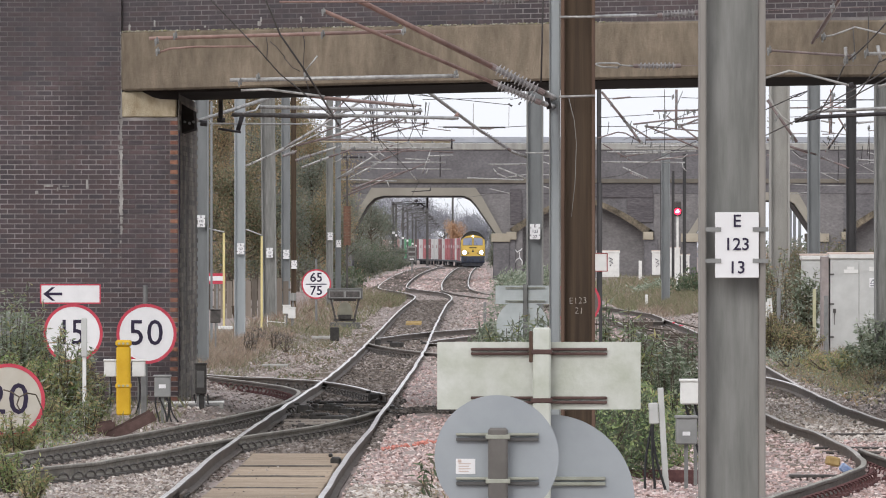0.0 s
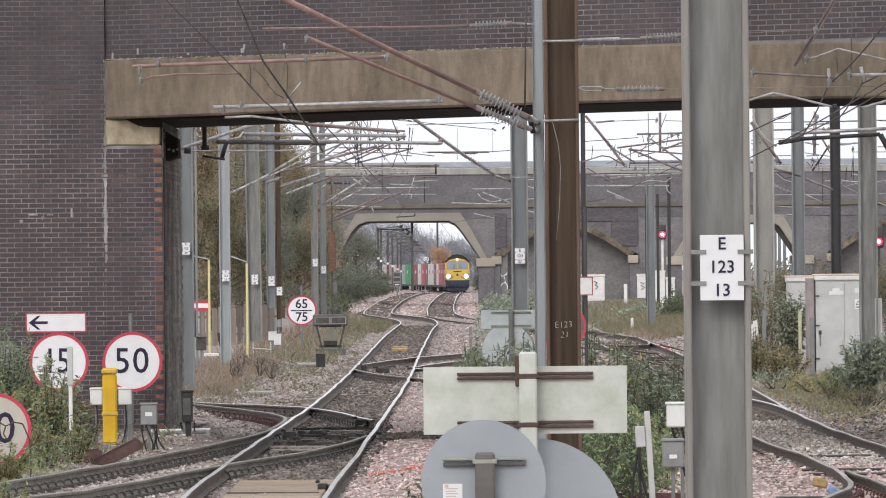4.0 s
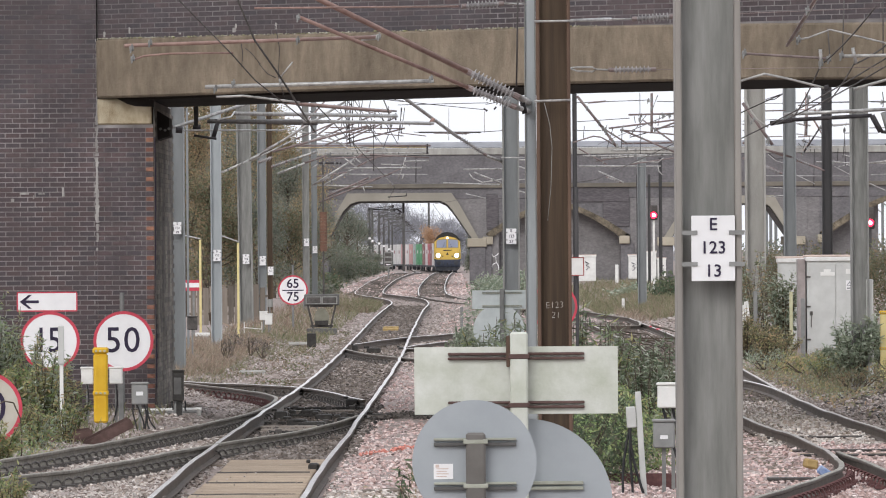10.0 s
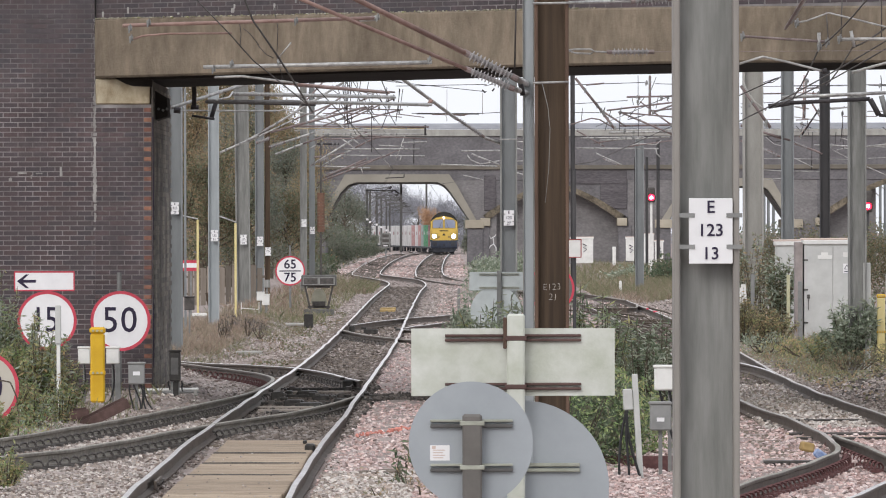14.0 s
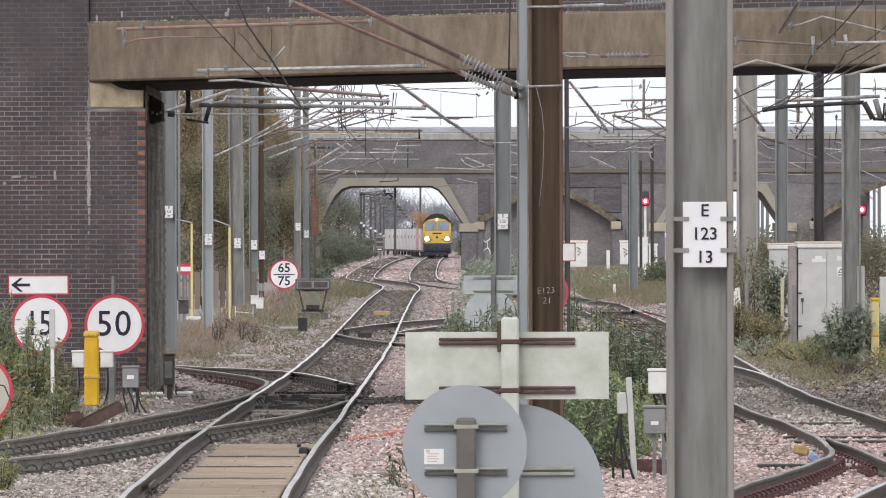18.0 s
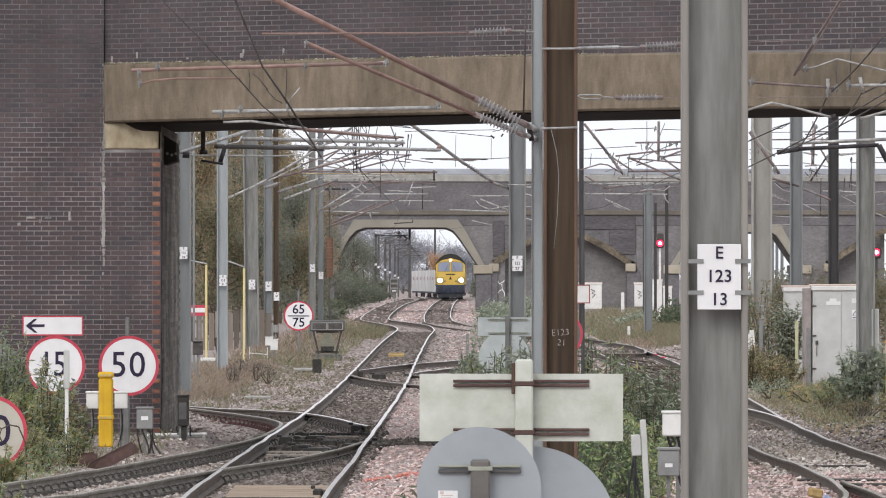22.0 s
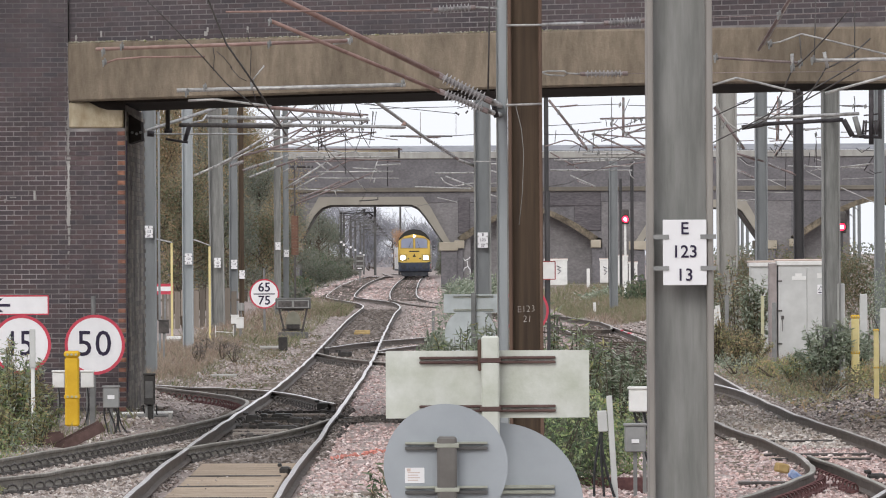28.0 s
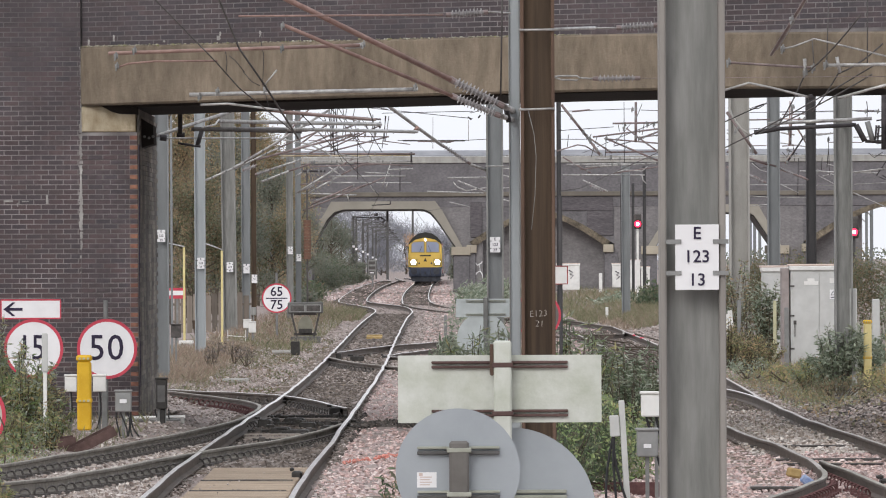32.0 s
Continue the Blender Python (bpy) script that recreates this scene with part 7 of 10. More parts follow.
def container(paint, length):
    t = thing("shipping_container", (0, 0, -30), paint + " corrugated steel shipping container on a wagon", "container", "shipping containers")
    p = CONTAINER_PAINT[paint]
    bm = bm_new()
    box(bm, -1.19, 1.19, 0.05, length - 0.05, 0.72, 3.26)
    part("shell", bm, p, t)
    n = int(length / 0.28)
    for s in (-1, 1):
        bm = bm_new()
        edge = [(s * (1.19 + 0.03 * ((i // 2) % 2)), 0.2 + (i // 2 + i % 2) * (length - 0.4) / n) for i in range(2 * n)]
        a = [[bm.verts.new((x, y, z)) for x, y in edge] for z in (0.82, 3.16)]
        for i in range(len(edge) - 1):
            bm.faces.new((a[0][i], a[0][i + 1], a[1][i + 1], a[1][i]))
        part("corrugated_side", bm, p, t)
    for s in (-1, 1):
        for y in (0.0, length - 0.16):
            bm = bm_new()
            box(bm, s * 1.22 - 0.08 * (s > 0), s * 1.22 + 0.08 * (s < 0), y, y + 0.16, 0.70, 3.29)
            part("corner_post", bm, p, t)
    bm = bm_new()
    for q in (-0.55, -0.15, 0.15, 0.55):
        rod(bm, [(q, 0.03, 0.8), (q, 0.03, 3.15)], 0.025, 5)
    part("door_bars", bm, M_GALV, t)
    bm = bm_new()
    box(bm, -1.226, -1.2185, length * 0.4, length * 0.6, 2.1, 2.5)
    part("marking_panel", bm, CONTAINER_PAINT["white" if paint not in ("white", "grey") else "maroon"], t)
    return t


def city_bus():
    """A single-deck bus that crosses the far bridge; it heads along +x, its tail at x = 0."""
    t = thing("city_bus", (0, 0, 0), "white single-deck bus with orange and green trim on the bridge", "bus")
    L, H = 12.3, 2.95
    part("body", box(bm_new(), 0.0, L, -1.22, 1.22, 0.32, 1.52, 0.05), M_BUS_WHITE, t)
    part("roof", prism(bm_new(), [(0.03, 2.36), (L - 0.05, 2.36), (L - 0.25, H - 0.06), (L - 0.6, H), (0.25, H), (0.03, H - 0.15)], -1.22, 1.22), M_BUS_WHITE, t)
    part("rear_corner", prism(bm_new(), [(-0.02, 0.9), (0.26, 0.9), (0.30, 2.35), (1.02, 2.35), (0.92, H + 0.01), (0.2, H + 0.01), (-0.02, H - 0.15)], -1.232, 1.232), M_ORANGE_LOAD, t, "orange rear corner and roof edge")
    for x0, x1 in ((1.35, 2.1), (2.9, 4.75), (7.6, 8.3), (8.9, 9.6)):
        part("roof_panel", prism(bm_new(), [(x0, 2.40), (x1 - 0.2, 2.40), (x1, 2.80), (x0 + 0.2, 2.80)], -1.235, 1.235), M_TARP, t, "green roof-edge panel")
    part("window_band", box(bm_new(), 0.31, L - 0.06, -1.19, 1.19, 1.521, 2.358), M_LOCO_ROOF, t, "dark window band")
    for i in range(6):
        x = 1.5 + 1.62 * i
        part("window", box(bm_new(), x, x + 1.34, -1.215, -1.191, 1.62, 2.16, 0.02), M_BUS_GLASS, t, "window with a pale painted reflection")
    part("windscreen", box(bm_new(), L - 0.9, L - 0.03, -1.216, 1.216, 1.60, 2.62, 0.04), M_BUS_GLASS, t, "pale blue front window")
    part("roof_hatch", box(bm_new(), 6.0, 7.0, -0.5, 0.5, H + 0.001, H + 0.09, 0.02), M_LOCO_ROOF, t)
    for x in (2.6, 9.4):
        for s in (-1, 1):
            wheel = part("wheel", rod(bm_new(), [(x, s * 0.95, 0.48), (x, s * 1.23, 0.48)], 0.48, 18), M_LOCO_UNDER, t)
            part("hub", rod(bm_new(), [(x, s * 1.231, 0.48), (x, s * 1.25, 0.48)], 0.22, 12), M_GALV, wheel)
    return t


M_BUS_WHITE = mat("bus_white_paint", (0.72, 0.72, 0.72), (0.80, 0.80, 0.80), 2, 0.4, stain=0.06)
# Pale base colour draws the reflection on the bus windows.
M_BUS_GLASS = mat("bus_glass_with_reflection", (0.42, 0.46, 0.50), (0.60, 0.63, 0.66), 0.7, 0.12, spec=0.7)
M_ORANGE_LOAD = mat("orange_load", (0.70, 0.26, 0.05), (0.80, 0.33, 0.08), 2, 0.6)
M_TARP = mat("green_tarpaulin", (0.05, 0.36, 0.22), (0.08, 0.45, 0.28), 2, 0.6)


# ---- boxes, posts and cabinets beside the line ----
def cabinet(x, y, z0, w, h, d, m, label, name="equipment_cabinet", doors=2, signs=True):
    t = thing(name, (x, y, z0), label, "cabinet", "equipment cabinets")
    bm = bm_new()
    box(bm, -w / 2, w / 2, 0, d, 0, h, 0.01)
    part("body", bm, m, t)
    bm = bm_new()
    box(bm, -w / 2 - 0.03, w / 2 + 0.03, -0.05, d + 0.04, h - 0.07, h + 0.02, 0.012)
    lid = part("roof", bm, M_BOXWHITE, t, "pale flat lid")
    part("lid_edge", box(bm_new(), -w / 2 - 0.05, w / 2 + 0.04, -0.03, d + 0.05, h + 0.021, h + 0.065, 0.012), M_PINKLID, lid, "pinkish weathered lid edge")
    for i in range(doors):
        a, b = -w / 2 + 0.03 + i * (w - 0.06) / doors, -w / 2 + 0.03 + (i + 1) * (w - 0.06) / doors
        bm = bm_new()
        box(bm, a + 0.006, b - 0.006, -0.018, -0.001, 0.06, h - 0.12, 0.006)
        door = part("door", bm, m, t)
        if signs:
            bm = bm_new()
            q = a + 0.03 if i == 0 else b - 0.09
            box(bm, q, q + 0.06, -0.045, -0.019, h * 0.42, h * 0.46)
            box(bm, q + 0.02, q + 0.035, -0.045, -0.019, h * 0.30, h * 0.42)
            part("handle", bm, M_DARKSTEEL, door)
    return t


def plain_box(name, loc, w, d, h, m, label, legs=None, lid=False, category="box"):
    """A small lineside box, perhaps on a leg or with a lid."""
    t = thing(name, loc, label, category)
    z = legs[0] if legs else 0.0
    bm = bm_new()
    box(bm, -w / 2, w / 2, -d / 2, d / 2, z, z + h, min(w, h) * 0.06)
    part("case", bm, m, t)
    if lid:
        bm = bm_new()
        box(bm, -w / 2 - 0.012, w / 2 + 0.012, -d / 2 - 0.012, d / 2 + 0.012, z + h, z + h + 0.03, 0.008)
        part("lid", bm, m, t)
    if legs:
        for x in legs[1:]:
            bm = bm_new()
            box(bm, x - 0.02, x + 0.02, -0.02, 0.02, 0, z)
            part("leg", bm, M_POSTGREY, t)
    return t


def post(name, loc, h, w, m, label, cap=None, band=None, lean=0.0):
    t = thing(name, loc, label, "post", name.replace("_", " ") + "s")
    bm = bm_new()
    box(bm, -w / 2, w / 2, -w / 2, w / 2, 0, h, w * 0.12)
    part("shaft", bm, m, t)
    if cap:
        bm = bm_new()
        box(bm, -w * 0.56, w * 0.56, -w * 0.56, w * 0.56, h, h + w * 0.45, w * 0.12)
        part("cap", bm, cap, t)
    if band:
        bm = bm_new()
        box(bm, -w * 0.56, w * 0.56, -w * 0.56, w * 0.56, h * band, h * band + w * 0.3, w * 0.05)
        part("collar", bm, cap or m, t)
    if band:
        for s in (-0.22, 0.22):
            part("rib", box(bm_new(), w * (s - 0.07), w * (s + 0.07), -w * 0.54, -w * 0.502, 0.02, h * band - 0.02), m, t)
            part("rib", box(bm_new(), w * (s - 0.07), w * (s + 0.07), -w * 0.54, -w * 0.502, h * band + w * 0.34, h - 0.01), m, t)
        for z in (h + w * 0.2, h * band + w * 0.15):
            for s in (-0.3, 0.0, 0.3):
                part("bolt", rod(bm_new(), [(w * s, -w * 0.56, z), (w * s, -w * 0.66, z)], w * 0.09, 8), M_FADED, t)
    t.rotation_euler = (0, radians(lean), 0)
    return t


def cables(t, starts, ends, r, m):
    for a, b in zip(starts, ends):
        a, b = Vector(a), Vector(b)
        pts = [a.lerp(b, q) + Vector((0.04 * math.sin(3 * q + a.x * 30), 0, -0.02 * math.sin(math.pi * q))) for q in np.linspace(0, 1, 6)]
        part("cable", rod(bm_new(), pts, r, 5), m, t)


# yellow bollard with its boxes, by the wing wall
t = post("yellow_bollard", (-4.989, 121, 0.02), 0.985, 0.202, M_YELLOW, "bright yellow square marker post with collar", M_YELLOW, 0.40)
for x, w in ((-5.224, 0.171), (-4.810, 0.187)):
    b = plain_box("white_box", (x, 122, 0.0), w, 0.16, 0.220, M_BOXWHITE, "small white junction box on a leg", (0.556, 0.0), True)
    cables(b, [(0.0, -0.03, 0.556)], [(-0.05, -0.05, 0.02)], 0.012, M_CABLE)
post("grey_post", (-4.757, 122.5, 0.0), 0.716, 0.081, M_POSTGREY, "grey steel post behind a bollard")
b = plain_box("grey_box", (-4.433, 121, -0.1), 0.234, 0.16, 0.290, M_BOXGREY, "grey cable box on a leg with hanging cables", (0.278 + 0.1, 0.0), True)
bm = bm_new()
box(bm, -0.05, 0.05, -0.088, -0.081, 0.407 + 0.1, 0.463 + 0.1)
part("label_plate", bm, M_WHITE, b)
cables(b, [(q, -0.03, 0.278 + 0.1) for q in (-0.06, -0.02, 0.03, 0.07, 0.10)], [(q, -0.1, 0.03) for q in (-0.08, 0.03, 0.10, 0.17, 0.24)], 0.012, M_CABLE)
black_box = plain_box("black_box", (-4.045, 126, 0.0), 0.165, 0.18, 0.43, M_OILY, "black signal equipment box beside the abutment", (0.235, -0.045, 0.0, 0.045), True)
part("pedestal", box(bm_new(), -0.03, 0.05, -0.04, 0.04, 0.0, 0.225, 0.01), M_OILY, black_box)
cables(black_box, [(-0.05, -0.03, 0.23), (0.06, -0.03, 0.23)], [(-0.12, -0.06, 0.1), (0.16, -0.06, 0.08)], 0.012, M_CABLE)
part("front_panel", box(bm_new(), -0.06, 0.05, -0.1, -0.091, 0.33, 0.58), M_DARKGREY, black_box)
t = thing("white_pipe", (-4.112, 126.5, 0.0), "two white pipes lying before the abutment", "pipe")
for z, m in ((0.085, M_BOXWHITE), (0.045, M_POSTGREY)):
    part("pipe", rod(bm_new(), [(-0.5, 0, z), (0.40, -0.1, z + 0.02)], 0.022, 8), m, t)
for s in (-0.4, 0.36):
    part("foot", box(bm_new(), s - 0.03, s + 0.03, -0.12, 0.06, 0.0, 0.10, 0.01), M_CONC_GREY, t)
# white marker stake before the 15 sign
t = post("marker_stake", (-5.205, 113.5, 0.0), 1.30, 0.050, M_BOXWHITE, "thin white marker stake among weeds")
part("reflector", box(bm_new(), -0.040, 0.040, -0.06, -0.04, 0.96, 1.48, 0.012), M_CABINET, t, "white plastic reflector")
# rusty channel pieces on the ground
for u, v, y, l, a in ((175, 735, 113, 0.75, 26), (110, 738, 113.5, 0.6, 8), (60, 752, 112, 0.35, 18)):
    t = thing("rusty_channel", ((u - 784) * y / 15000, y, 2.56 + (396 - v) * y / 15000), "rusty steel channel offcut lying on ballast", "scrap steel", "rusty channels")
    bm = bm_new()
    box(bm, -l / 2, l / 2, -0.1, 0.1, -0.05, -0.03)
    box(bm, -l / 2, l / 2, -0.1, -0.085, -0.029, 0.08)
    box(bm, -l / 2, l / 2, 0.085, 0.1, -0.029, 0.10)
    part("channel", bm, M_RAILDARK, t)
    t.rotation_euler = (0, radians(-a), radians(12))
# grey guard and striped pole at the edge by the wall
t = thing("grey_guard_panel", (-6.521, 120, 0.0), "scratched grey steel guard panel", "panel")
part("panel", box(bm_new(), -0.22, 0.24, -0.02, 0.02, 0.884, 1.500, 0.01), M_GALV, t)
part("leg", box(bm_new(), -0.02, 0.02, 0.021, 0.06, 0, 1.460), M_POSTGREY, t)
# things among the masts behind the abutment
for u, v0, v1 in ((343, 390, 545), (410, 396, 545)):
    y = 225
    k = y / 15000
    t = post("yellow_pole", ((u - 784) * k, y, 2.56 + (398 - v1 - 20) * k), (v1 - v0 + 20) * k, 4 * k, M_PALEYELLOW, "thin yellow pole holding a wire")
c = ole("guy_wire", (-6.914, 226, 2.794), "thin guy wire between yellow poles", "wires")
tube(c, (-7.11, 226, 2.811), (-6.614, 225, 2.702), 0.018, M_TUBE, "wire")
tube(c, (-6.056, 226, 2.775), (-5.61, 225, 2.621), 0.018, M_TUBE, "wire")
t = thing("red_white_board", (-7.255, 240, 0.3), "red board with a white stripe on a post", "sign")
part("board", box(bm_new(), -0.24, 0.24, -0.02, 0.02, 1.240 - 0.3, 1.544 - 0.3), M_RED, t)
part("stripe", box(bm_new(), -0.23, 0.23, -0.028, -0.021, 1.336 - 0.3, 1.464 - 0.3), M_WHITE, t)
part("post", box(bm_new(), -0.03, 0.03, 0.021, 0.06, -0.3, 1.544 - 0.3), M_POSTGREY, t)
post("thin_pole", (-6.172, 200, 0.0), 5.768, 0.053, M_GALV_DULL, "thin grey pole beside a mast")
plain_box("grey_box", (-5.773, 190, 0.05), 0.228, 0.2, 0.279, M_DARKSTEEL, "dark equipment box on a stake", (0.642 - 0.05, 0.0), True)
plain_box("white_box", (-5.132, 240, 0.05), 0.208, 0.2, 0.288, M_BOXWHITE, "small white equipment box beside a mast", (0.269 - 0.05, 0.0), True)
plain_box("grey_box", (-5.204, 245, 0.05), 0.163, 0.2, 0.229, M_GALV, "small grey switch box on a post", (0.727 - 0.05, 0.0))
t = thing("board_fence", (-7.102, 270, 0.1), "grey-brown upright board fence behind the masts", "fence")
for i in range(12):
    x = -1.15 + i * 0.2
    part("board", box(bm_new(), x, x + 0.172, -0.01, 0.012 + 0.004 * (i % 2), -0.3, 1.12 + 0.06 * math.sin(i * 2.1)), M_FENCE, t)
for z in (0.2, 0.75):
    part("fence_rail", box(bm_new(), -1.2, 1.3, 0.013, 0.06, z, z + 0.08), M_FENCE, t)
plain_box("white_box", (-5.319, 242, 0.05), 0.226, 0.2, 0.226, M_BOXWHITE, "low white equipment box beside a mast", (0.379 - 0.05, 0.0), True)
t = thing("leaning_board", (-5.903, 215, 0.0), "dark brown board leaning against a mast", "board")
part("board", box(bm_new(), -0.07, 0.07, -0.02, 0.02, 0.0, 0.85, 0.01), M_BROWN, t)
t.rotation_euler = (radians(-6), radians(-11), 0)
t = thing("white_rail", (-5.565, 240, -0.05), "low white pipe rail on two short legs", "rail")
part("bar", rod(bm_new(), [(-0.28, 0, 0.191 + 0.05), (0.25, 0, 0.143 + 0.05)], 0.012, 6), M_BOXWHITE, t)
for s in (-0.26, 0.24):
    part("leg", rod(bm_new(), [(s, 0, 0), (s, 0, 0.351 + 0.05)], 0.012, 6), M_BOXWHITE, t)
t = thing("ground_slab", (-6.480, 222, 0.0), "white concrete slab stacked on the ground", "slab")
for z, w in ((0.0, 0.20), (0.081, 0.17), (0.162, 0.19)):
    part("slab", box(bm_new(), -w, w, -0.2, 0.2, z, z + 0.08, 0.012), M_CONC_GREY if z == 0.081 else M_BOXWHITE, t)
t = thing("ground_slab", (-4.156, 178, -0.19), "flat grey concrete slab in dry grass", "slab")
part("slab", box(bm_new(), -0.28, 0.28, -0.35, 0.35, 0.0, 0.09, 0.02), M_CONC_GREY, t)
t = thing("balance_weights", (-4.904, 330, -0.1), "stack of rust-brown tensioning weights on a mast", "weights")
for i in range(12):
    z = 2.257 + 0.1 + i * 0.128
    part("weight", rod(bm_new(), [(0, 0, z), (0, 0, z + 0.118)], 0.145, 14), M_RUST_BROWN, t)
part("guide_rod", rod(bm_new(), [(0, 0, 0), (0, 0, 5.843 + 0.1)], 0.035, 8), M_DARKSTEEL, t)
# ground frame box on legs
t = thing("ground_signal", (-3.854, 255, 0.0), "dark grey ground signal box on legs", "signal")
part("hood", box(bm_new(), -0.53, 0.53, -0.18, 0.18, 0.694, 1.034, 0.03), M_DARKGREY, t)
for s in (-1, 1):
    part("window", box(bm_new(), s * 0.24 - 0.20, s * 0.24 + 0.20, -0.19, -0.181, 0.762, 0.932), M_DARKSTEEL, t)
    part("window_frame", prism(bm_new(), [(s * 0.24 - 0.235, 0.735), (s * 0.24 + 0.235, 0.735), (s * 0.24 + 0.235, 0.965), (s * 0.24 - 0.235, 0.965), (s * 0.24 - 0.235, 0.76), (s * 0.24 - 0.205, 0.76), (s * 0.24 - 0.205, 0.94), (s * 0.24 + 0.205, 0.94), (s * 0.24 + 0.205, 0.76), (s * 0.24 - 0.235, 0.76)], -0.20, -0.182), M_GALV, t)
    part("leg", prism(bm_new(), [(s * 0.42 - 0.03, 0.70), (s * 0.42 + 0.03, 0.70), (s * 0.26 + 0.03, 0.0), (s * 0.26 - 0.03, 0.0)], -0.03, 0.03), M_DARKSTEEL, t)
part("lens_hood", prism(bm_new(), [(-0.24, 0.17), (0.24, 0.17), (0.20, 0.45), (0.12, 0.58), (0.0, 0.63), (-0.12, 0.58), (-0.20, 0.45)], -0.16, 0.1), M_OLIVE, t, "rounded olive lens hood")
part("lens_slot", box(bm_new(), -0.20, 0.20, -0.185, -0.161, 0.10, 0.24, 0.01), M_OILY, t)
for z in (0.07, 0.68):
    part("cross_bar", box(bm_new(), -0.34, 0.34, -0.05, 0.05, z - 0.035, z + 0.035), M_DARKSTEEL, t)
part("base", box(bm_new(), -0.45, 0.45, -0.2, 0.2, -0.2, 0.0, 0.01), M_DARKGREY, t)
plain_box("point_box", (-3.625, 222, -0.15), 0.237, 0.3, 0.355, M_OILY, "small dark point box on the ballast")
t = thing("ground_slab", (-3.916, 226, -0.15), "flat concrete slab beside the track", "slab")
part("slab", box(bm_new(), -0.4, 0.3, -0.6, 0.6, 0.0, 0.07, 0.02), M_CONC_GREY, t)
# stake, boxes and cables by the bush before the grey mast
t = post("leaning_stake", (2.010, 88, -0.15), 1.15, 0.062, M_CABINET, "pale leaning stake with a grey box", lean=-3.2)
part("switch_box", box(bm_new(), -0.135, -0.035, -0.05, 0.05, 0.78, 1.0, 0.01), M_CABINET, t, "grey box on the stake")
cables(t, [(-0.08, -0.02, 0.78), (-0.06, -0.02, 0.78), (-0.10, 0.02, 0.78)], [(-0.02, -0.1, 0.05), (-0.16, -0.1, 0.02), (-0.22, -0.1, 0.02)], 0.014, M_CABLE)
b = plain_box("white_box", (2.339, 91, -0.1), 0.231, 0.2, 0.243, M_BOXWHITE, "white ribbed junction box on a leg", (0.769 + 0.1, 0.05), True)
cables(b, [(q, -0.04, 0.769 + 0.1) for q in (-0.03, 0.02, 0.06)], [(q, -0.1, 0.05) for q in (0.10, 0.14, 0.18)], 0.014, M_CABLE)
b = plain_box("grey_box", (2.238, 89, -0.1), 0.220, 0.2, 0.273, M_BOXGREY, "grey junction box with a white label", (0.388 + 0.1, 0.0), True)
part("label_plate", box(bm_new(), -0.04, 0.04, -0.108, -0.101, 0.483 + 0.1, 0.524 + 0.1), M_WHITE, b)
t = thing("rusty_beam", (2.108, 92, -0.2), "rust-red steel beam edging the ballast", "steel beam")
part("beam", box(bm_new(), -0.75, 0.85, -0.05, 0.05, 0.0, 0.24, 0.01), M_RUST, t)
# the rusty block and blue rag at the bend of the rail
t = thing("yellow_block", (4.212, 99.5, -0.12), "small yellow wooden block wedged against a rail", "block")
part("block", box(bm_new(), -0.08, 0.08, -0.06, 0.06, 0.0, 0.11, 0.02), M_TAN, t)
t.rotation_euler = (0, radians(12), radians(20))
t = thing("blue_wrapper", (4.248, 97, -0.14), "crumpled blue and white wrapper by the rail", "litter")
part("wrapper", box(bm_new(), -0.09, 0.09, -0.03, 0.03, 0.0, 0.10, 0.02), mat("blue_wrapper", (0.12, 0.2, 0.42), (0.45, 0.5, 0.6), 18, 0.5), t)
t.rotation_euler = (0, radians(35), 0)
for x, y in ((6.03, 254), (6.04, 246), (4.42, 181)):
    t = thing("red_tape", (x, y, -0.02), "scrap of red tape wrapped on the rail", "tape", "red tapes")
    part("band", box(bm_new(), -0.055, 0.055, -0.35, 0.35, 0.0, 0.045, 0.012), M_RED, t)
# cabinets and posts on the far side
big = cabinet(8.195, 180, 0.08, 1.22, 2.10, 0.7, M_CABINET, "tall grey double-door equipment cabinet with warning sign")
H = 2.10
part("side_panel", box(bm_new(), -0.80, -0.64, 0.0, 0.7, 0.0, H - 0.02, 0.01), M_SIDE, big)
for q in (0.35, H * 0.5, H - 0.42):
    part("hinge", box(bm_new(), -0.62, -0.53, -0.035, -0.0185, q, q + 0.035), M_DARKSTEEL, big)
part("name_panel", box(bm_new(), -0.32, -0.02, -0.03, -0.019, H - 0.38, H - 0.30), M_BOXWHITE, big)
part("name_panel", box(bm_new(), -0.25, -0.10, -0.03, -0.019, H - 0.299, H - 0.24), M_BOXWHITE, big)
part("name_panel", box(bm_new(), 0.22, 0.46, -0.03, -0.019, H - 0.34, H - 0.24), M_BOXWHITE, big)
part("warning_sign", box(bm_new(), 0.22, 0.37, -0.03, -0.019, H - 0.68, H - 0.48), M_WHITE, big)
bm = bm_new()
prism(bm, [(0.235, H - 0.60), (0.355, H - 0.60), (0.295, H - 0.50)], -0.034, -0.031)
box(bm, 0.24, 0.35, -0.034, -0.031, H - 0.655, H - 0.635)
part("warning_mark", bm, M_BLACK, big)
part("mark_field", prism(bm_new(), [(0.256, H - 0.590), (0.334, H - 0.590), (0.295, H - 0.522)], -0.037, -0.0345), M_WHITE, big)
cabinet(7.53, 186, 0.05, 0.62, 2.09, 0.6, M_CABINET, "lower grey cabinet with pale lid half hidden by shrubs", doors=1, signs=False)
for u, v0, v1, y, w, cap in ((1552, 526, 640, 150, 14, 1), (1589, 549, 668, 140, 9, 1)):
    k = y / 15000
    post("yellow_bollard", ((u - 784) * k, y, 2.56 + (394 - v1) * k), (v1 - v0) * k, w * k, M_PALEYELLOW, "faded yellow square marker post with collar", M_YELLOW, 0.45)
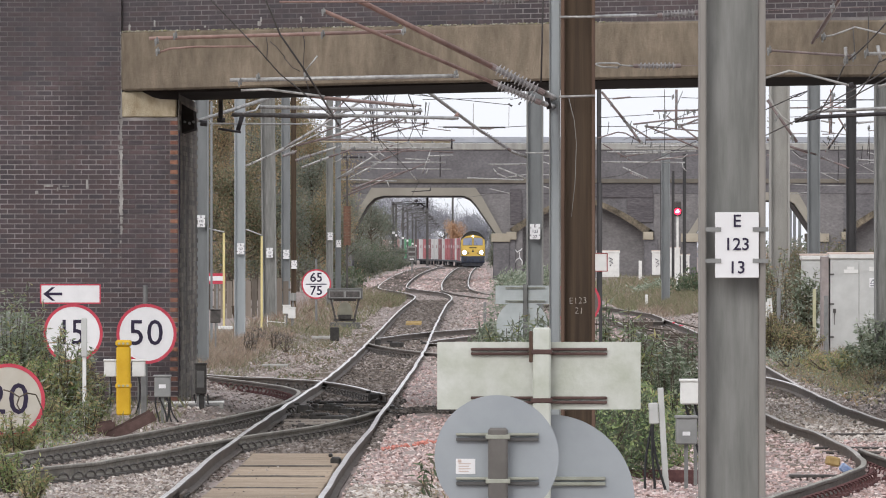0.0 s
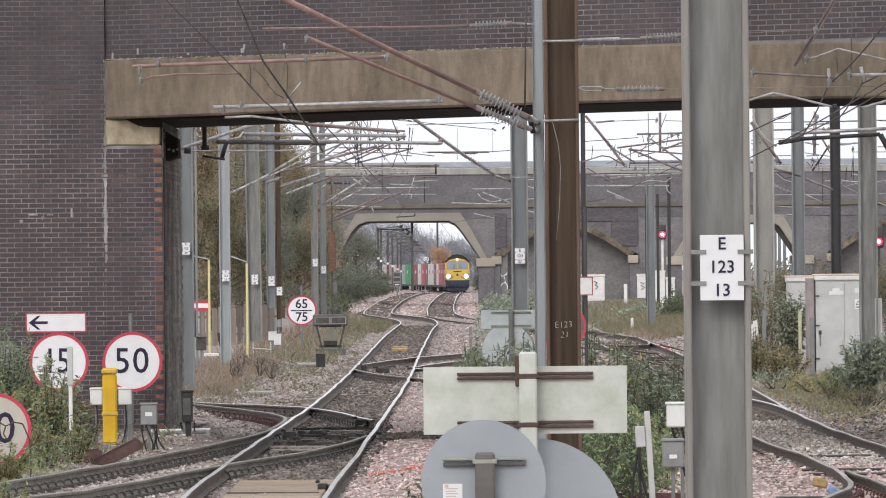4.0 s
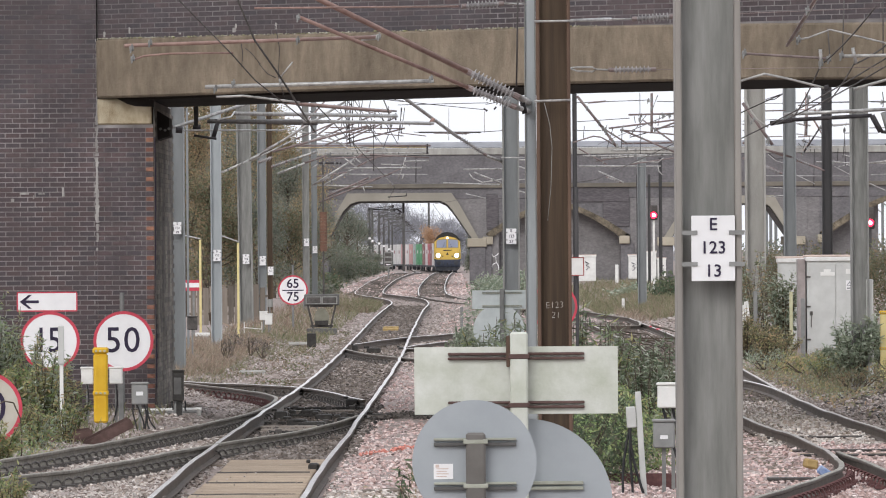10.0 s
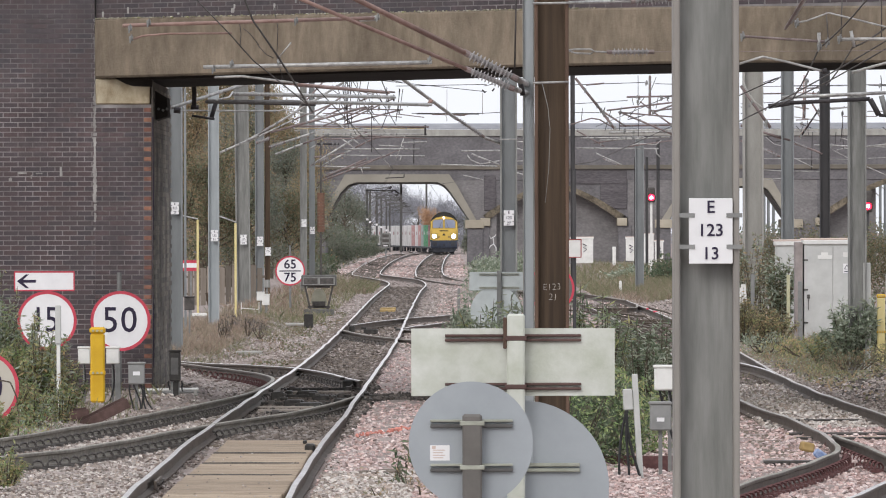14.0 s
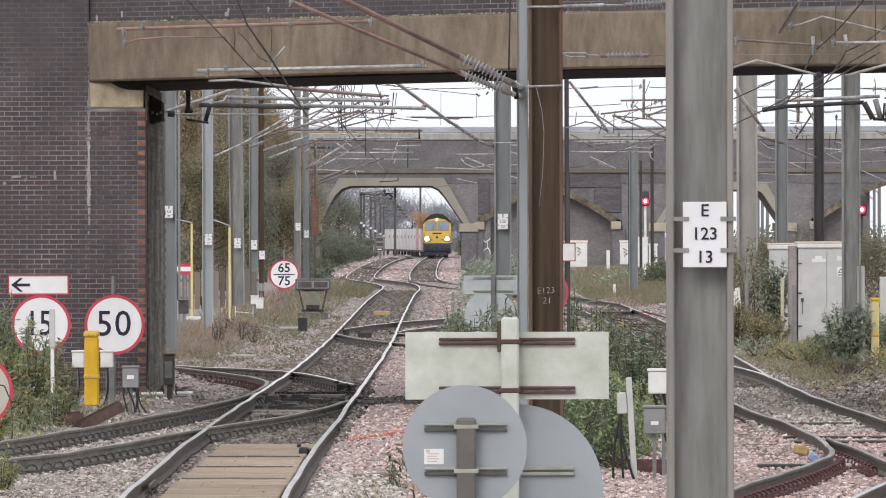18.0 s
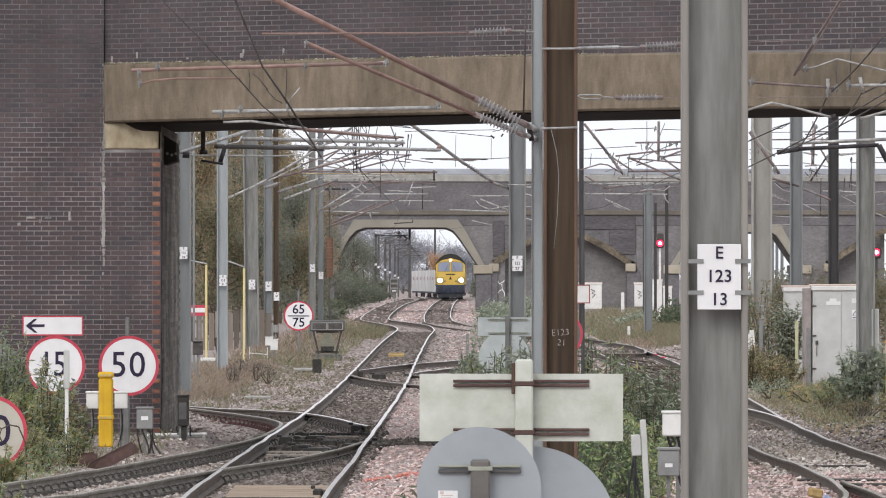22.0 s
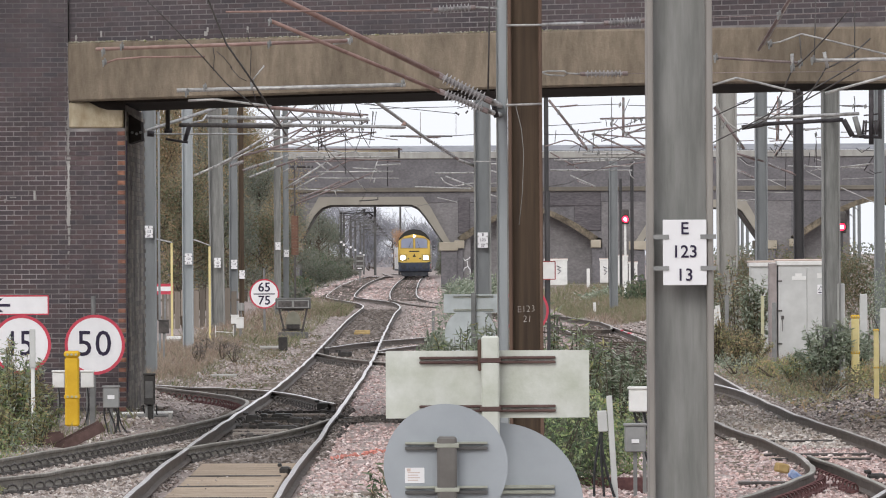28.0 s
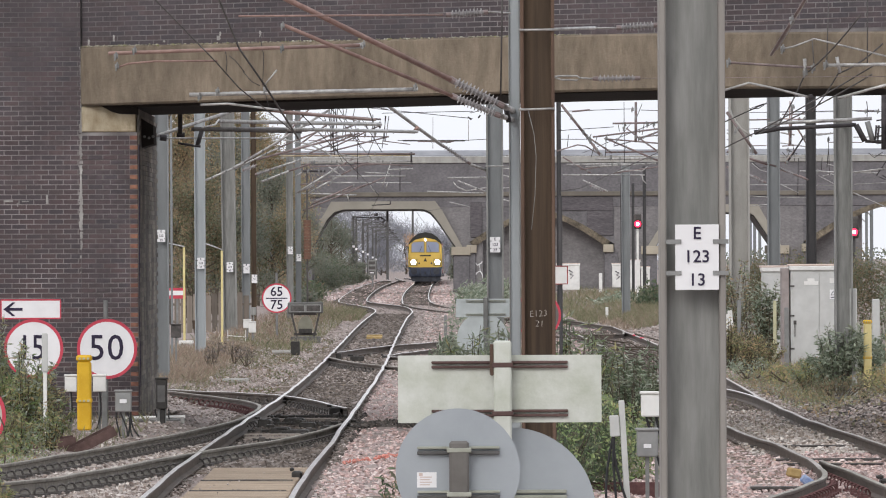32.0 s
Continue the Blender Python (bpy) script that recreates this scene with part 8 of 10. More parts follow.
for u, v0, v1, y, w, m, lab in ((1527, 466, 552, 150, 13, M_CABINET, "pale concrete stake beside a mast"), (1567, 485, 560, 165, 13, M_CABINET, "pale grey marker post with a small sign"), (1602, 510, 580, 160, 12, M_CABINET, "pale grey marker post"), (1388, 487, 582, 177, 6, M_FADED, "weathered yellow stake in grass"), (1409, 499, 600, 176, 8, M_POSTGREY, "grey steel stake in grass"), (1325, 485, 552, 190, 7, M_POSTGREY, "grey steel stake in grass"), (1091, 497, 520, 330, 5, M_BOXWHITE, "small white marker post beside the track"), (1080, 437, 470, 470, 6, M_BOXWHITE, "small white marker post by cabinets"), (805, 510, 560, 190, 5, M_POSTGREY, "grey stake among leaves")):
    k = y / 15000
    post("marker_post", ((u - 784) * k, y, -0.12), 2.68 + (396 - v0) * k, w * k, m, lab)
for i, (u, v0) in enumerate(((1294, 508), (1302, 512), (1309, 506), (1317, 505))):
    k = 184 / 15000
    post("white_pipe", ((u - 784) * k, 184, 0.3), 2.26 - (v0 - 398) * k, 4 * k, M_BOXWHITE, "white plastic pipe end in the grass", lean=4 - 3 * i)
for u0, u1, v0, v1 in ((1003, 1043, 421, 466), (1101, 1119, 421, 462), (1132, 1150, 415, 472), (1152, 1167, 427, 464)):
    k = 480 / 15000
    cabinet(((u0 + u1) / 2 - 784) * k, 480, 2.56 + (396 - v1) * k, (u1 - u0) * k, (v1 - v0) * k, 0.6, M_BOXWHITE, "white lineside cabinet with scribbled marks", doors=1, signs=False)
for u, v in ((1028, 440), (1110, 442), (1160, 445)):
    k = 479.9 / 15000
    t = thing("painted_scrawl", ((u - 784) * k, 479.96, 2.56 + (398 - v) * k), "dark unreadable scrawl on a cabinet", "graffiti")
    part("scrawl", rod(bm_new(), [(-0.12, 0, 0.2), (0.1, 0, 0.1), (-0.08, 0, 0.0), (0.12, 0, -0.1), (-0.06, 0, -0.25)], 0.025, 5), M_BLACK, t)
# small square sign and red-ringed sign half behind the brown mast
t = thing("square_sign", (1.656, 110, -0.1), "square pale sign with red-brown edge on a post", "sign")
part("plate", box(bm_new(), -0.10, 0.085, -0.01, 0.0, 2.125 + 0.1, 2.353 + 0.1), M_BOXWHITE, t)
bm = bm_new()
for q in ((-0.105, 0.09, -0.008, 0.004), (-0.105, 0.09, 0.222, 0.236)):
    box(bm, q[0], q[1], -0.014, 0.0, 2.125 + 0.1 + q[2], 2.125 + 0.1 + q[3])
for q in (-0.106, 0.078):
    box(bm, q, q + 0.014, -0.0145, 0.0, 2.125 + 0.1, 2.353 + 0.1)
part("border", bm, mat("faded_red_edge", (0.22, 0.05, 0.05), (0.36, 0.09, 0.08), 20, 0.6), t)
part("post", rod(bm_new(), [(0.0, 0.04, 0), (0.0, 0.04, 3.269 + 0.1)], 0.022, 8), M_DARKMAST, t)
round_sign(*(1.325, 108, 1.732), 0.30, "", -0.1, M_POSTBROWN, label="round dark sign with red border behind a mast")


# ---- colour light signals ----
M_SIGNAL_RED = glow("lit_red_signal", (1.0, 0.02, 0.06), 3.5)
M_SIGNAL_HOT = glow("lit_signal_centre", (1.0, 0.55, 0.60), 9.0)


def signal(u, v, y, r, base_v, head, label, white_post):
    k = y / 15000
    zc = 2.56 + (398 - v) * k
    z0 = -0.1
    t = thing("colour_light_signal", ((u - 784) * k, y, z0), label, "signal", "colour light signals")
    part("head", box(bm_new(), -0.17, 0.17, 0.0, 0.25, zc - z0 - 0.22, zc - z0 + head, 0.04), M_DARKSTEEL, t, "black signal head")
    part("lamp", disc(bm_new(), 0, zc - z0, -0.03, -0.002, r, 20), M_SIGNAL_RED, t, "lit red lamp")
    part("lamp_centre", disc(bm_new(), 0, zc - z0, -0.05, -0.031, r * 0.5, 16), M_SIGNAL_HOT, t)
    part("hood", disc(bm_new(), 0, zc - z0, -0.2, -0.001, r + 0.05, 20, r + 0.02), M_OILY, t)
    part("post", box(bm_new(), -0.05, 0.05, 0.06, 0.16, 0, zc - z0 - 0.221), M_BOXWHITE if white_post else M_DARKMAST, t, "white post" if white_post else "")
    return t


signal(1146, 352, 380, 0.15, 470, 0.45, "red colour light signal on a white post", True)
signal(1529, 368, 300, 0.13, 470, 0.55, "red colour light signal on a dark post", False)
# indicator board seen through the main opening
k = 640 / 15000
t = thing("indicator_board", (-4.615, 640, -0.1), "grey trackside board with three white bars", "sign")
part("board", box(bm_new(), -0.32, 0.30, -0.02, 0.02, 0.751 + 0.1, 1.903 + 0.1), M_GALV, t)
for i in range(3):
    z = 0.922 + 0.1 + 0.37 * i
    part("panel", box(bm_new(), -0.26, 0.24, -0.04, -0.021, z - 0.11, z + 0.12), M_DARKSTEEL, t)
part("light_bar", box(bm_new(), -0.18, 0.16, -0.05, -0.041, 0.879 + 0.1, 0.964 + 0.1), M_WHITE, t)
part("post", box(bm_new(), -0.05, 0.05, 0.021, 0.1, 0, 1.903 + 0.1), M_POSTGREY, t)

# ---- parts of the crossing ----
rng = np.random.default_rng(11)
for y, x0, x1, z in ((127.5, -2.80, -1.75, -0.13), (132.5, -2.75, -1.5, -0.12), (138.5, -2.72, -1.45, -0.13), (121.5, -2.6, -1.7, -0.14)):
    t = thing("stretcher_bar", ((x0 + x1) / 2, y, z), "oily black point stretcher bar between rails", "point gear", "stretcher bars")
    w = (x1 - x0) / 2
    part("bar", box(bm_new(), -w, w, -0.04, 0.04, -0.025, 0.015, 0.006), M_OILY, t)
    for q in (-0.7, 0.15, 0.75):
        part("clamp", box(bm_new(), w * q - 0.05, w * q + 0.05, -0.09, 0.09, -0.045, 0.04, 0.012), M_DARKSTEEL, t)
for x, y, w, h in ((-1.32, 133, 0.14, 0.08), (-1.62, 139.5, 0.2, 0.13), (-1.2, 127, 0.16, 0.08), (-2.5, 134, 0.12, 0.06), (-1.75, 121, 0.22, 0.07), (-2.4, 214, 0.14, 0.12), (-1.2, 210, 0.16, 0.1), (-1.9, 211, 0.35, 0.08), (-1.62, 100, 0.12, 0.1), (5.3, 92, 0.35, 0.08), (5.55, 95, 0.3, 0.1), (5.2, 97, 0.2, 0.06), (-1.12, 129.5, 0.22, 0.08), (-2.62, 131, 0.2, 0.1), (-2.2, 133.5, 0.32, 0.07), (-1.95, 130.5, 0.26, 0.06), (-2.3, 127, 0.3, 0.06), (-1.6, 128.5, 0.24, 0.05), (-2.05, 125.5, 0.4, 0.05)):
    t = thing("point_fitting", (x, y, -0.18), "oily black point machine fitting on the timbers", "point gear", "point fittings")
    part("casting", box(bm_new(), -w / 2, w / 2, -0.2, 0.2, 0, h + 0.05, 0.02), M_OILY, t)
    part("lug", box(bm_new(), -w * 0.7, -w * 0.3, -0.12, 0.12, h + 0.051, h + 0.09, 0.01), M_OILY, t)
for x0, x1, y in ((-2.75, -1.9, 123.0), (-2.8, -1.8, 125.0), (-2.6, -1.55, 136.5)):
    t = thing("timber_bearer", ((x0 + x1) / 2, y, -0.2), "grey worn timber bearer under the crossing", "timber", "timber bearers")
    part("timber", box(bm_new(), (x0 - x1) / 2, (x1 - x0) / 2, -0.14, 0.14, 0, 0.075, 0.01), M_SLEEPER_PALE, t)
for p in ((-2.05, 96.5), (4.2, 96.5), (4.9, 116)):
    t = thing("crossing_plate", (p[0], p[1], -0.17), "flat steel plate across the sleepers", "point gear", "crossing plates")
    part("plate", box(bm_new(), -0.6, 0.6, -0.12, 0.12, 0, 0.03, 0.006), M_DARKSTEEL, t)
for x0, x1, y0, y1 in ((4.35, 5.6, 106, 107.0), (4.35, 5.7, 108.6, 109.0), (4.3, 5.6, 116, 116.5)):
    t = thing("timber_bearer", ((x0 + x1) / 2, (y0 + y1) / 2, -0.2), "pale worn timber bearer between the rails", "timber", "timber bearers")
    part("timber", box(bm_new(), (x0 - x1) / 2, (x1 - x0) / 2, (y0 - y1) / 2, (y1 - y0) / 2, 0, 0.07, 0.01), M_BOARD, t)
    part("rod", rod(bm_new(), [((x0 - x1) / 2, -0.9, 0.08), ((x1 - x0) / 2, -0.9, 0.08)], 0.02, 6), M_DARKSTEEL, t)
# planks laid across the main track, worn and uneven
y = 74.0
while y < 104.0:
    l = rng.choice([2.2, 3.1, 4.0])
    x = -2.215 + 0.0035 * (y - 80)
    w = 0.585 + rng.uniform(-0.02, 0.02)
    z = -0.105 + rng.uniform(-0.007, 0.007)
    t = thing("track_plank", (x, y + l / 2, z - 0.10), "pale worn timber plank laid between the rails", "timber plank", "track planks")
    part("plank", box(bm_new(), -w, w, -l / 2, l / 2, 0, 0.10, 0.012), M_BOARD, t)
    # Dark rods added to draw the shaded front edges and gaps of planks.
    if rng.random() < 0.45:
        part("edge_strip", rod(bm_new(), [(-w, -l / 2 - 0.03, 0.098), (0, -l / 2 - 0.03, 0.102), (w * 0.9, -l / 2 - 0.03, 0.096)], 0.013, 5), M_DARKSTEEL, t)
    y += l + 0.03
# a bolted joint on the near rail
t = thing("fishplate", (-2.985, 87.0, -0.09), "bolted steel fishplate joining two rails", "rail joint")
part("plate", box(bm_new(), 0.0, 0.03, -0.9, 0.9, -0.045, 0.045, 0.008), M_RAIL, t)
for q in (-0.66, -0.22, 0.22, 0.66):
    part("bolt", rod(bm_new(), [(0.03, q, 0), (0.06, q, 0)], 0.022, 6), M_DARKSTEEL, t)
ballast_dirt = np.stack([rng.uniform(-2.75, -1.65, 90), 104 - 30 * rng.random(90) ** 0.6, np.full(90, -0.1)], 1)
t = thing("loose_stones", (0, 0, 0), "loose ballast stones scattered on the planks", "ballast", kind="stuff")
stones("stones", ballast_dirt, rng.uniform(0.008, 0.018, 90), rng, M_STONE, t)
t = thing("yellow_plank", (-1.83, 262.2, -0.15), "short yellowish timber plank between the rails", "timber plank")
for q in (-0.16, 0.16):
    part("plank", box(bm_new(), -0.24, 0.24, q * 6 - 0.5, q * 6 + 0.5, 0.0, 0.10 + q * 0.1, 0.012), M_TAN, t)
# sprayed mark and pale stone
t = thing("spray_mark", (-0.75, 107.5, 0.0), "orange-red spray paint mark on the ballast", "paint mark")
rngm = np.random.default_rng(21)
q = np.stack([rngm.uniform(-0.38, 0.30, 80), rngm.normal(size=80) * 0.12, np.full(80, -0.062)], 1)
q[:, 1] += q[:, 0] * 5.0 + np.sin(q[:, 0] * 9) * 0.3
q[:, 2] += rngm.normal(size=80) * 0.012
stones("painted_patch", q, rngm.uniform(0.014, 0.028, 80), rngm, M_ORANGE, t)["kind"] = "stuff"
t = thing("dark_board", (-0.735, 90, -0.105), "weathered dark board lying on the ballast", "board")
part("board", box(bm_new(), -0.21, 0.20, -0.35, 0.25, 0.0, 0.05, 0.012), M_SLEEPER, t)
t.rotation_euler = (0, radians(-3), radians(14))
t = thing("pale_boulder", (-0.885, 92, -0.16), "pale yellow boulder on the ballast", "stone")
stones("boulder", np.array([[0, 0, 0.0]]), np.array([0.12]), np.random.default_rng(4), M_CONC_PALE, t)


# ---- plants ----
def shell(rng, n, c, r, thick=0.75):
    """Points in the outer part of an uneven rounded mass."""
    d = rng.normal(size=(n, 3))
    d /= np.linalg.norm(d, axis=1)[:, None]
    lump = 1 + 0.22 * np.sin(5.1 * d[:, 0] + 2.3 * c[0]) * np.cos(4.3 * d[:, 2] + c[1]) + 0.15 * np.sin(9 * d[:, 2] + 3 * c[2])
    q = (1 - thick * rng.random(n) ** 1.6) * lump
    return np.array(c) + d * q[:, None] * np.array(r)


def shrub(name, x, y, z0, masses, rng, leaf, size, n, label, slim=0.35, droop=0.2, stems=14, group="shrubs", category="shrub", extra=None):
    """A shrub: stems from the ground and leaves in several uneven masses."""
    t = thing(name, (x, y, z0), label, category, group)
    bm = bm_new()
    for i in range(stems):
        c, r = masses[i % len(masses)]
        top = np.array(c) + rng.normal(size=3) * np.array(r) * 0.55
        foot = np.array([top[0] * 0.35, top[1] * 0.35, 0.0])
        mid = foot * 0.5 + top * 0.5 + rng.normal(size=3) * 0.06
        rod(bm, [foot, mid, top], 0.014, 5, 0.004)
    part("stem_tangle", bm, M_BARK, t)["kind"] = "stuff"
    total = sum(r[0] * r[2] for _, r in masses)
    pts = [shell(rng, int(n * r[0] * r[2] / total), c, r) for c, r in masses]
    pts = np.concatenate(pts)
    pts = pts[pts[:, 2] > 0.01]
    leaves("leaves", pts, size, rng, leaf, t, slim, droop)["kind"] = "stuff"
    if extra:
        pts = np.concatenate([shell(rng, int(extra[1] * r[0] * r[2] / total), c, r, 0.2) for c, r in masses])
        leaves("pale_leaves", pts[pts[:, 2] > 0.01], size, rng, extra[0], t, slim, droop)["kind"] = "stuff"
    return t


def arching_shrub(name, x, y, z0, n, spread, height, mats, size, label, slim=0.5, per=30, category="shrub", group="shrubs", lift=0.1, tipped=0.75):
    """A shrub of arching stems; pairs of drooping leaves sit along each stem, thicker towards the tip."""
    t = thing(name, (x, y, z0), label, category, group)
    bm = bm_new()
    places, ways = [], []
    for i in range(n):
        a = rng.uniform(0, 2 * math.pi)
        out = spread * math.sqrt(rng.random())
        h = height * rng.uniform(0.55, 1.05) * (1 - 0.25 * out / spread)
        foot = np.array([0.35 * out * math.cos(a), 0.3 * out * math.sin(a), 0.0])
        tip = np.array([out * math.cos(a), out * math.sin(a) * 0.8, h])
        peak = foot * 0.45 + tip * 0.55 + np.array([0, 0, h * 0.22])
        curve = [(1 - q) ** 2 * foot + 2 * q * (1 - q) * peak + q * q * tip for q in np.linspace(0, 1, 7)]
        rod(bm, curve, 0.008, 4, 0.003)
        q = lift + (1 - lift) * rng.random(per) ** tipped
        on = ((1 - q) ** 2)[:, None] * foot + (2 * q * (1 - q))[:, None] * peak + (q * q)[:, None] * tip
        tan = 2 * (1 - q)[:, None] * (peak - foot) + 2 * q[:, None] * (tip - peak)
        tan /= np.linalg.norm(tan, axis=1)[:, None] + 1e-6
        side = rng.normal(size=(per, 3))
        side[:, 2] = side[:, 2] * 0.5 - 0.35
        places.append(on + rng.normal(size=(per, 3)) * 0.018)
        ways.append(tan * 0.25 + side * 0.75)
    part("stem_tangle", bm, M_BARK, t)["kind"] = "stuff"
    places, ways = np.concatenate(places), np.concatenate(ways)
    pick = rng.integers(0, len(mats), len(places))
    keep = places[:, 2] > 0.01
    for i, m in enumerate(mats):
        ok = keep & (pick == i)
        leaves("leaves", places[ok], size, rng, m, t, slim, 0, lean=ways[ok] * 1.3, flat=1.6)["kind"] = "stuff"
    return t


rng = np.random.default_rng(42)
# weeds in front of the wing wall and its signs
for x, y, n, w, h, mats, size, lab in (
        (-5.92, 116, 84, 0.62, 1.62, (M_LEAF_GREY, M_LEAF_YEL, M_LEAF, M_LEAF_FRESH), 0.085, "tangled grey-green weeds overgrowing the round sign"),
        (-6.30, 115, 84, 0.52, 2.02, (M_LEAF_GREY, M_LEAF_GREY, M_LEAF), 0.088, "tall grey-green weeds beside the wall"),
        (-5.52, 114.2, 26, 0.48, 1.55, (M_LEAF_GREY, M_LEAF_YEL), 0.085, "thin sprays of weed before the round sign"),
        (-5.68, 114.5, 60, 0.58, 1.20, (M_LEAF_YEL, M_LEAF_FRESH, M_LEAF), 0.085, "yellowing weeds at the foot of the signs"),
        (-5.25, 116, 30, 0.38, 0.95, (M_LEAF_YEL, M_LEAF_MIX, M_LEAF), 0.075, "straggling brown and green weeds by the bollard"),
        (-5.12, 112.5, 14, 0.26, 0.75, (M_LEAF_YEL, M_LEAF, M_LEAF_GREY), 0.06, "thin yellow-green weeds before the marker stake"),
        (-5.40, 110.5, 20, 0.32, 0.62, (M_LEAF_YEL, M_LEAF_FRESH, M_LEAF_GREY), 0.07, "yellowing weeds before the marker stake"),
        (-6.35, 111, 48, 0.58, 1.35, (M_LEAF, M_LEAF_YEL, M_LEAF_FRESH), 0.085, "dense green weeds beside the wall"),
        (-5.75, 110, 40, 0.52, 0.85, (M_LEAF_MIX, M_LEAF_YEL, M_LEAF), 0.075, "low mixed weeds on the ballast edge"),
        (-5.55, 103, 20, 0.34, 0.62, (M_LEAF, M_LEAF_YEL), 0.075, "leafy weeds in front of the old sign"),
        (-4.84, 89, 18, 0.30, 0.46, (M_LEAF, M_LEAF_FRESH, M_LEAF_YEL), 0.06, "low green weeds in the ballast"),
        (-4.52, 87, 14, 0.26, 0.36, (M_LEAF_YEL, M_LEAF), 0.05, "low yellow-green weeds in the ballast")):
    arching_shrub("weed_clump", x, y, -0.12, n, w, h, mats, size * 1.15, lab, slim=0.28, per=54, lift=0.02, tipped=1.0, group="weed clumps", category="weeds")
arching_shrub("weed_clump", -6.02, 115.5, -0.12, 12, 0.5, 2.2, (M_LEAF_GREY, M_LEAF), 0.085, "tall thin sprays of weed across the round sign", slim=0.3, per=34, lift=0.3, group="weed clumps", category="weeds")
t = thing("low_weeds", (-5.6, 110, -0.1), "low yellow-green weeds covering the ground below the signs", "weeds", kind="stuff")
for m, n, size, top, seed in ((M_LEAF_YEL, 2600, 0.05, 0.42, 61), (M_LEAF_GREY, 2000, 0.055, 0.46, 62), (M_LEAF, 2600, 0.05, 0.44, 63), (M_LEAF_FRESH, 2000, 0.05, 0.40, 64)):
    rw = np.random.default_rng(seed)
    x, y = rw.uniform(-6.6, -4.95, n), rw.uniform(104, 117, n)
    lump = 0.5 + 0.5 * np.sin(x * 5.7 + seed) * np.cos(y * 0.8 + x + seed)
    ok = (lump + rw.random(n) * 0.7 > 0.35) & (x < -4.0 - 0.0105 * y + 0.25 * rw.normal(size=n))
    x, y, lump = x[ok], y[ok], lump[ok]
    z = ground_z(x, y) + 0.1 + rw.random(len(x)) ** 1.3 * top * (0.35 + lump) * np.clip((-4.9 - x) / 0.5, 0.2, 1)
    leaves("weed_leaves", np.stack([x + 5.6, y - 110, z], 1), size, rw, m, t, 0.36, -0.3)
t = thing("dead_twig", (-5.3, 103.6, -0.2), "dark dead bramble twig across the cream sign", "twig")
for pts in (((-5.742, 103.6, 0.698), (-5.645, 103.6, 0.671), (-5.548, 103.6, 0.608), (-5.451, 103.6, 0.657), (-5.341, 103.6, 0.636)), ((-5.548, 103.6, 0.608), (-5.576, 103.6, 0.519), (-5.534, 103.6, 0.436)), ((-5.341, 103.6, 0.636), (-5.26, 103.6, 0.45), (-5.24, 103.6, 0.1), (-5.27, 103.6, -0.25))):
    bent(t, pts, 0.010, M_BARK, "twig")
# the bush around the sign between the tracks
shrub("buddleia_bush", 0.698, 126, -0.1, [((0.0, 0, 0.75), (0.60, 0.5, 0.60)), ((-0.5, 0.3, 1.0), (0.30, 0.4, 0.45)), ((0.30, 0, 1.20), (0.36, 0.3, 0.40))], rng, M_LEAF_GREY, 0.17, 1100, "grey-green buddleia bush around a sign", 0.22, 0.5)
shrub("buddleia_bush", 0.675, 165, -0.1, [((0.0, 0, 0.8), (0.55, 0.6, 0.75)), ((-0.35, 0, 0.5), (0.35, 0.5, 0.45)), ((0.5, 0, 0.7), (0.4, 0.5, 0.6))], rng, M_LEAF_GREY, 0.13, 1700, "grey-green bush between the tracks", 0.3, 0.4)
shrub("buddleia_bush", 2.110, 300, -0.1, [((0.0, 0, 0.7), (1.1, 1, 0.75)), ((-0.9, 0, 0.5), (0.7, 1, 0.5)), ((0.9, 0, 0.9), (0.7, 1, 0.6))], rng, M_LEAF_GREY, 0.19, 1900, "grey-green bush between the tracks", 0.3, 0.4)
for u, y, n, w, h, mats, size, lab in (
        (1012, 120, 40, 0.48, 1.95, (M_LEAF_GREY, M_LEAF_GREY, M_LEAF), 0.15, "arching grey-green buddleia beside a mast"),
        (1058, 117, 44, 0.48, 1.75, (M_LEAF_GREY, M_LEAF), 0.14, "arching grey-green buddleia over the track"),
        (1125, 110, 44, 0.46, 1.45, (M_LEAF_GREY, M_LEAF_DARK), 0.13, "low dark buddleia by the grey mast"),
        (1165, 113, 34, 0.34, 1.55, (M_LEAF_DARK, M_LEAF_GREY), 0.13, "grey-green buddleia beside the grey mast"),
        (1090, 122, 40, 0.44, 1.50, (M_LEAF_GREY, M_LEAF_DARK), 0.13, "low buddleia over the track"),
        (1000, 104, 8, 0.16, 1.65, (M_LEAF_GREY,), 0.14, "leafy buddleia twigs before a round sign"),
        (905, 119, 20, 0.32, 1.85, (M_LEAF_GREY, M_LEAF), 0.15, "buddleia twigs before a round sign"),
        (850, 123, 22, 0.36, 1.75, (M_LEAF_GREY, M_LEAF), 0.15, "grey-green buddleia round a sign back")):
    arching_shrub("buddleia_bush", (u - 784) * y / 15000, y, -0.15, n, w, h, mats, size, lab, slim=0.2, per=30, group="bushes")
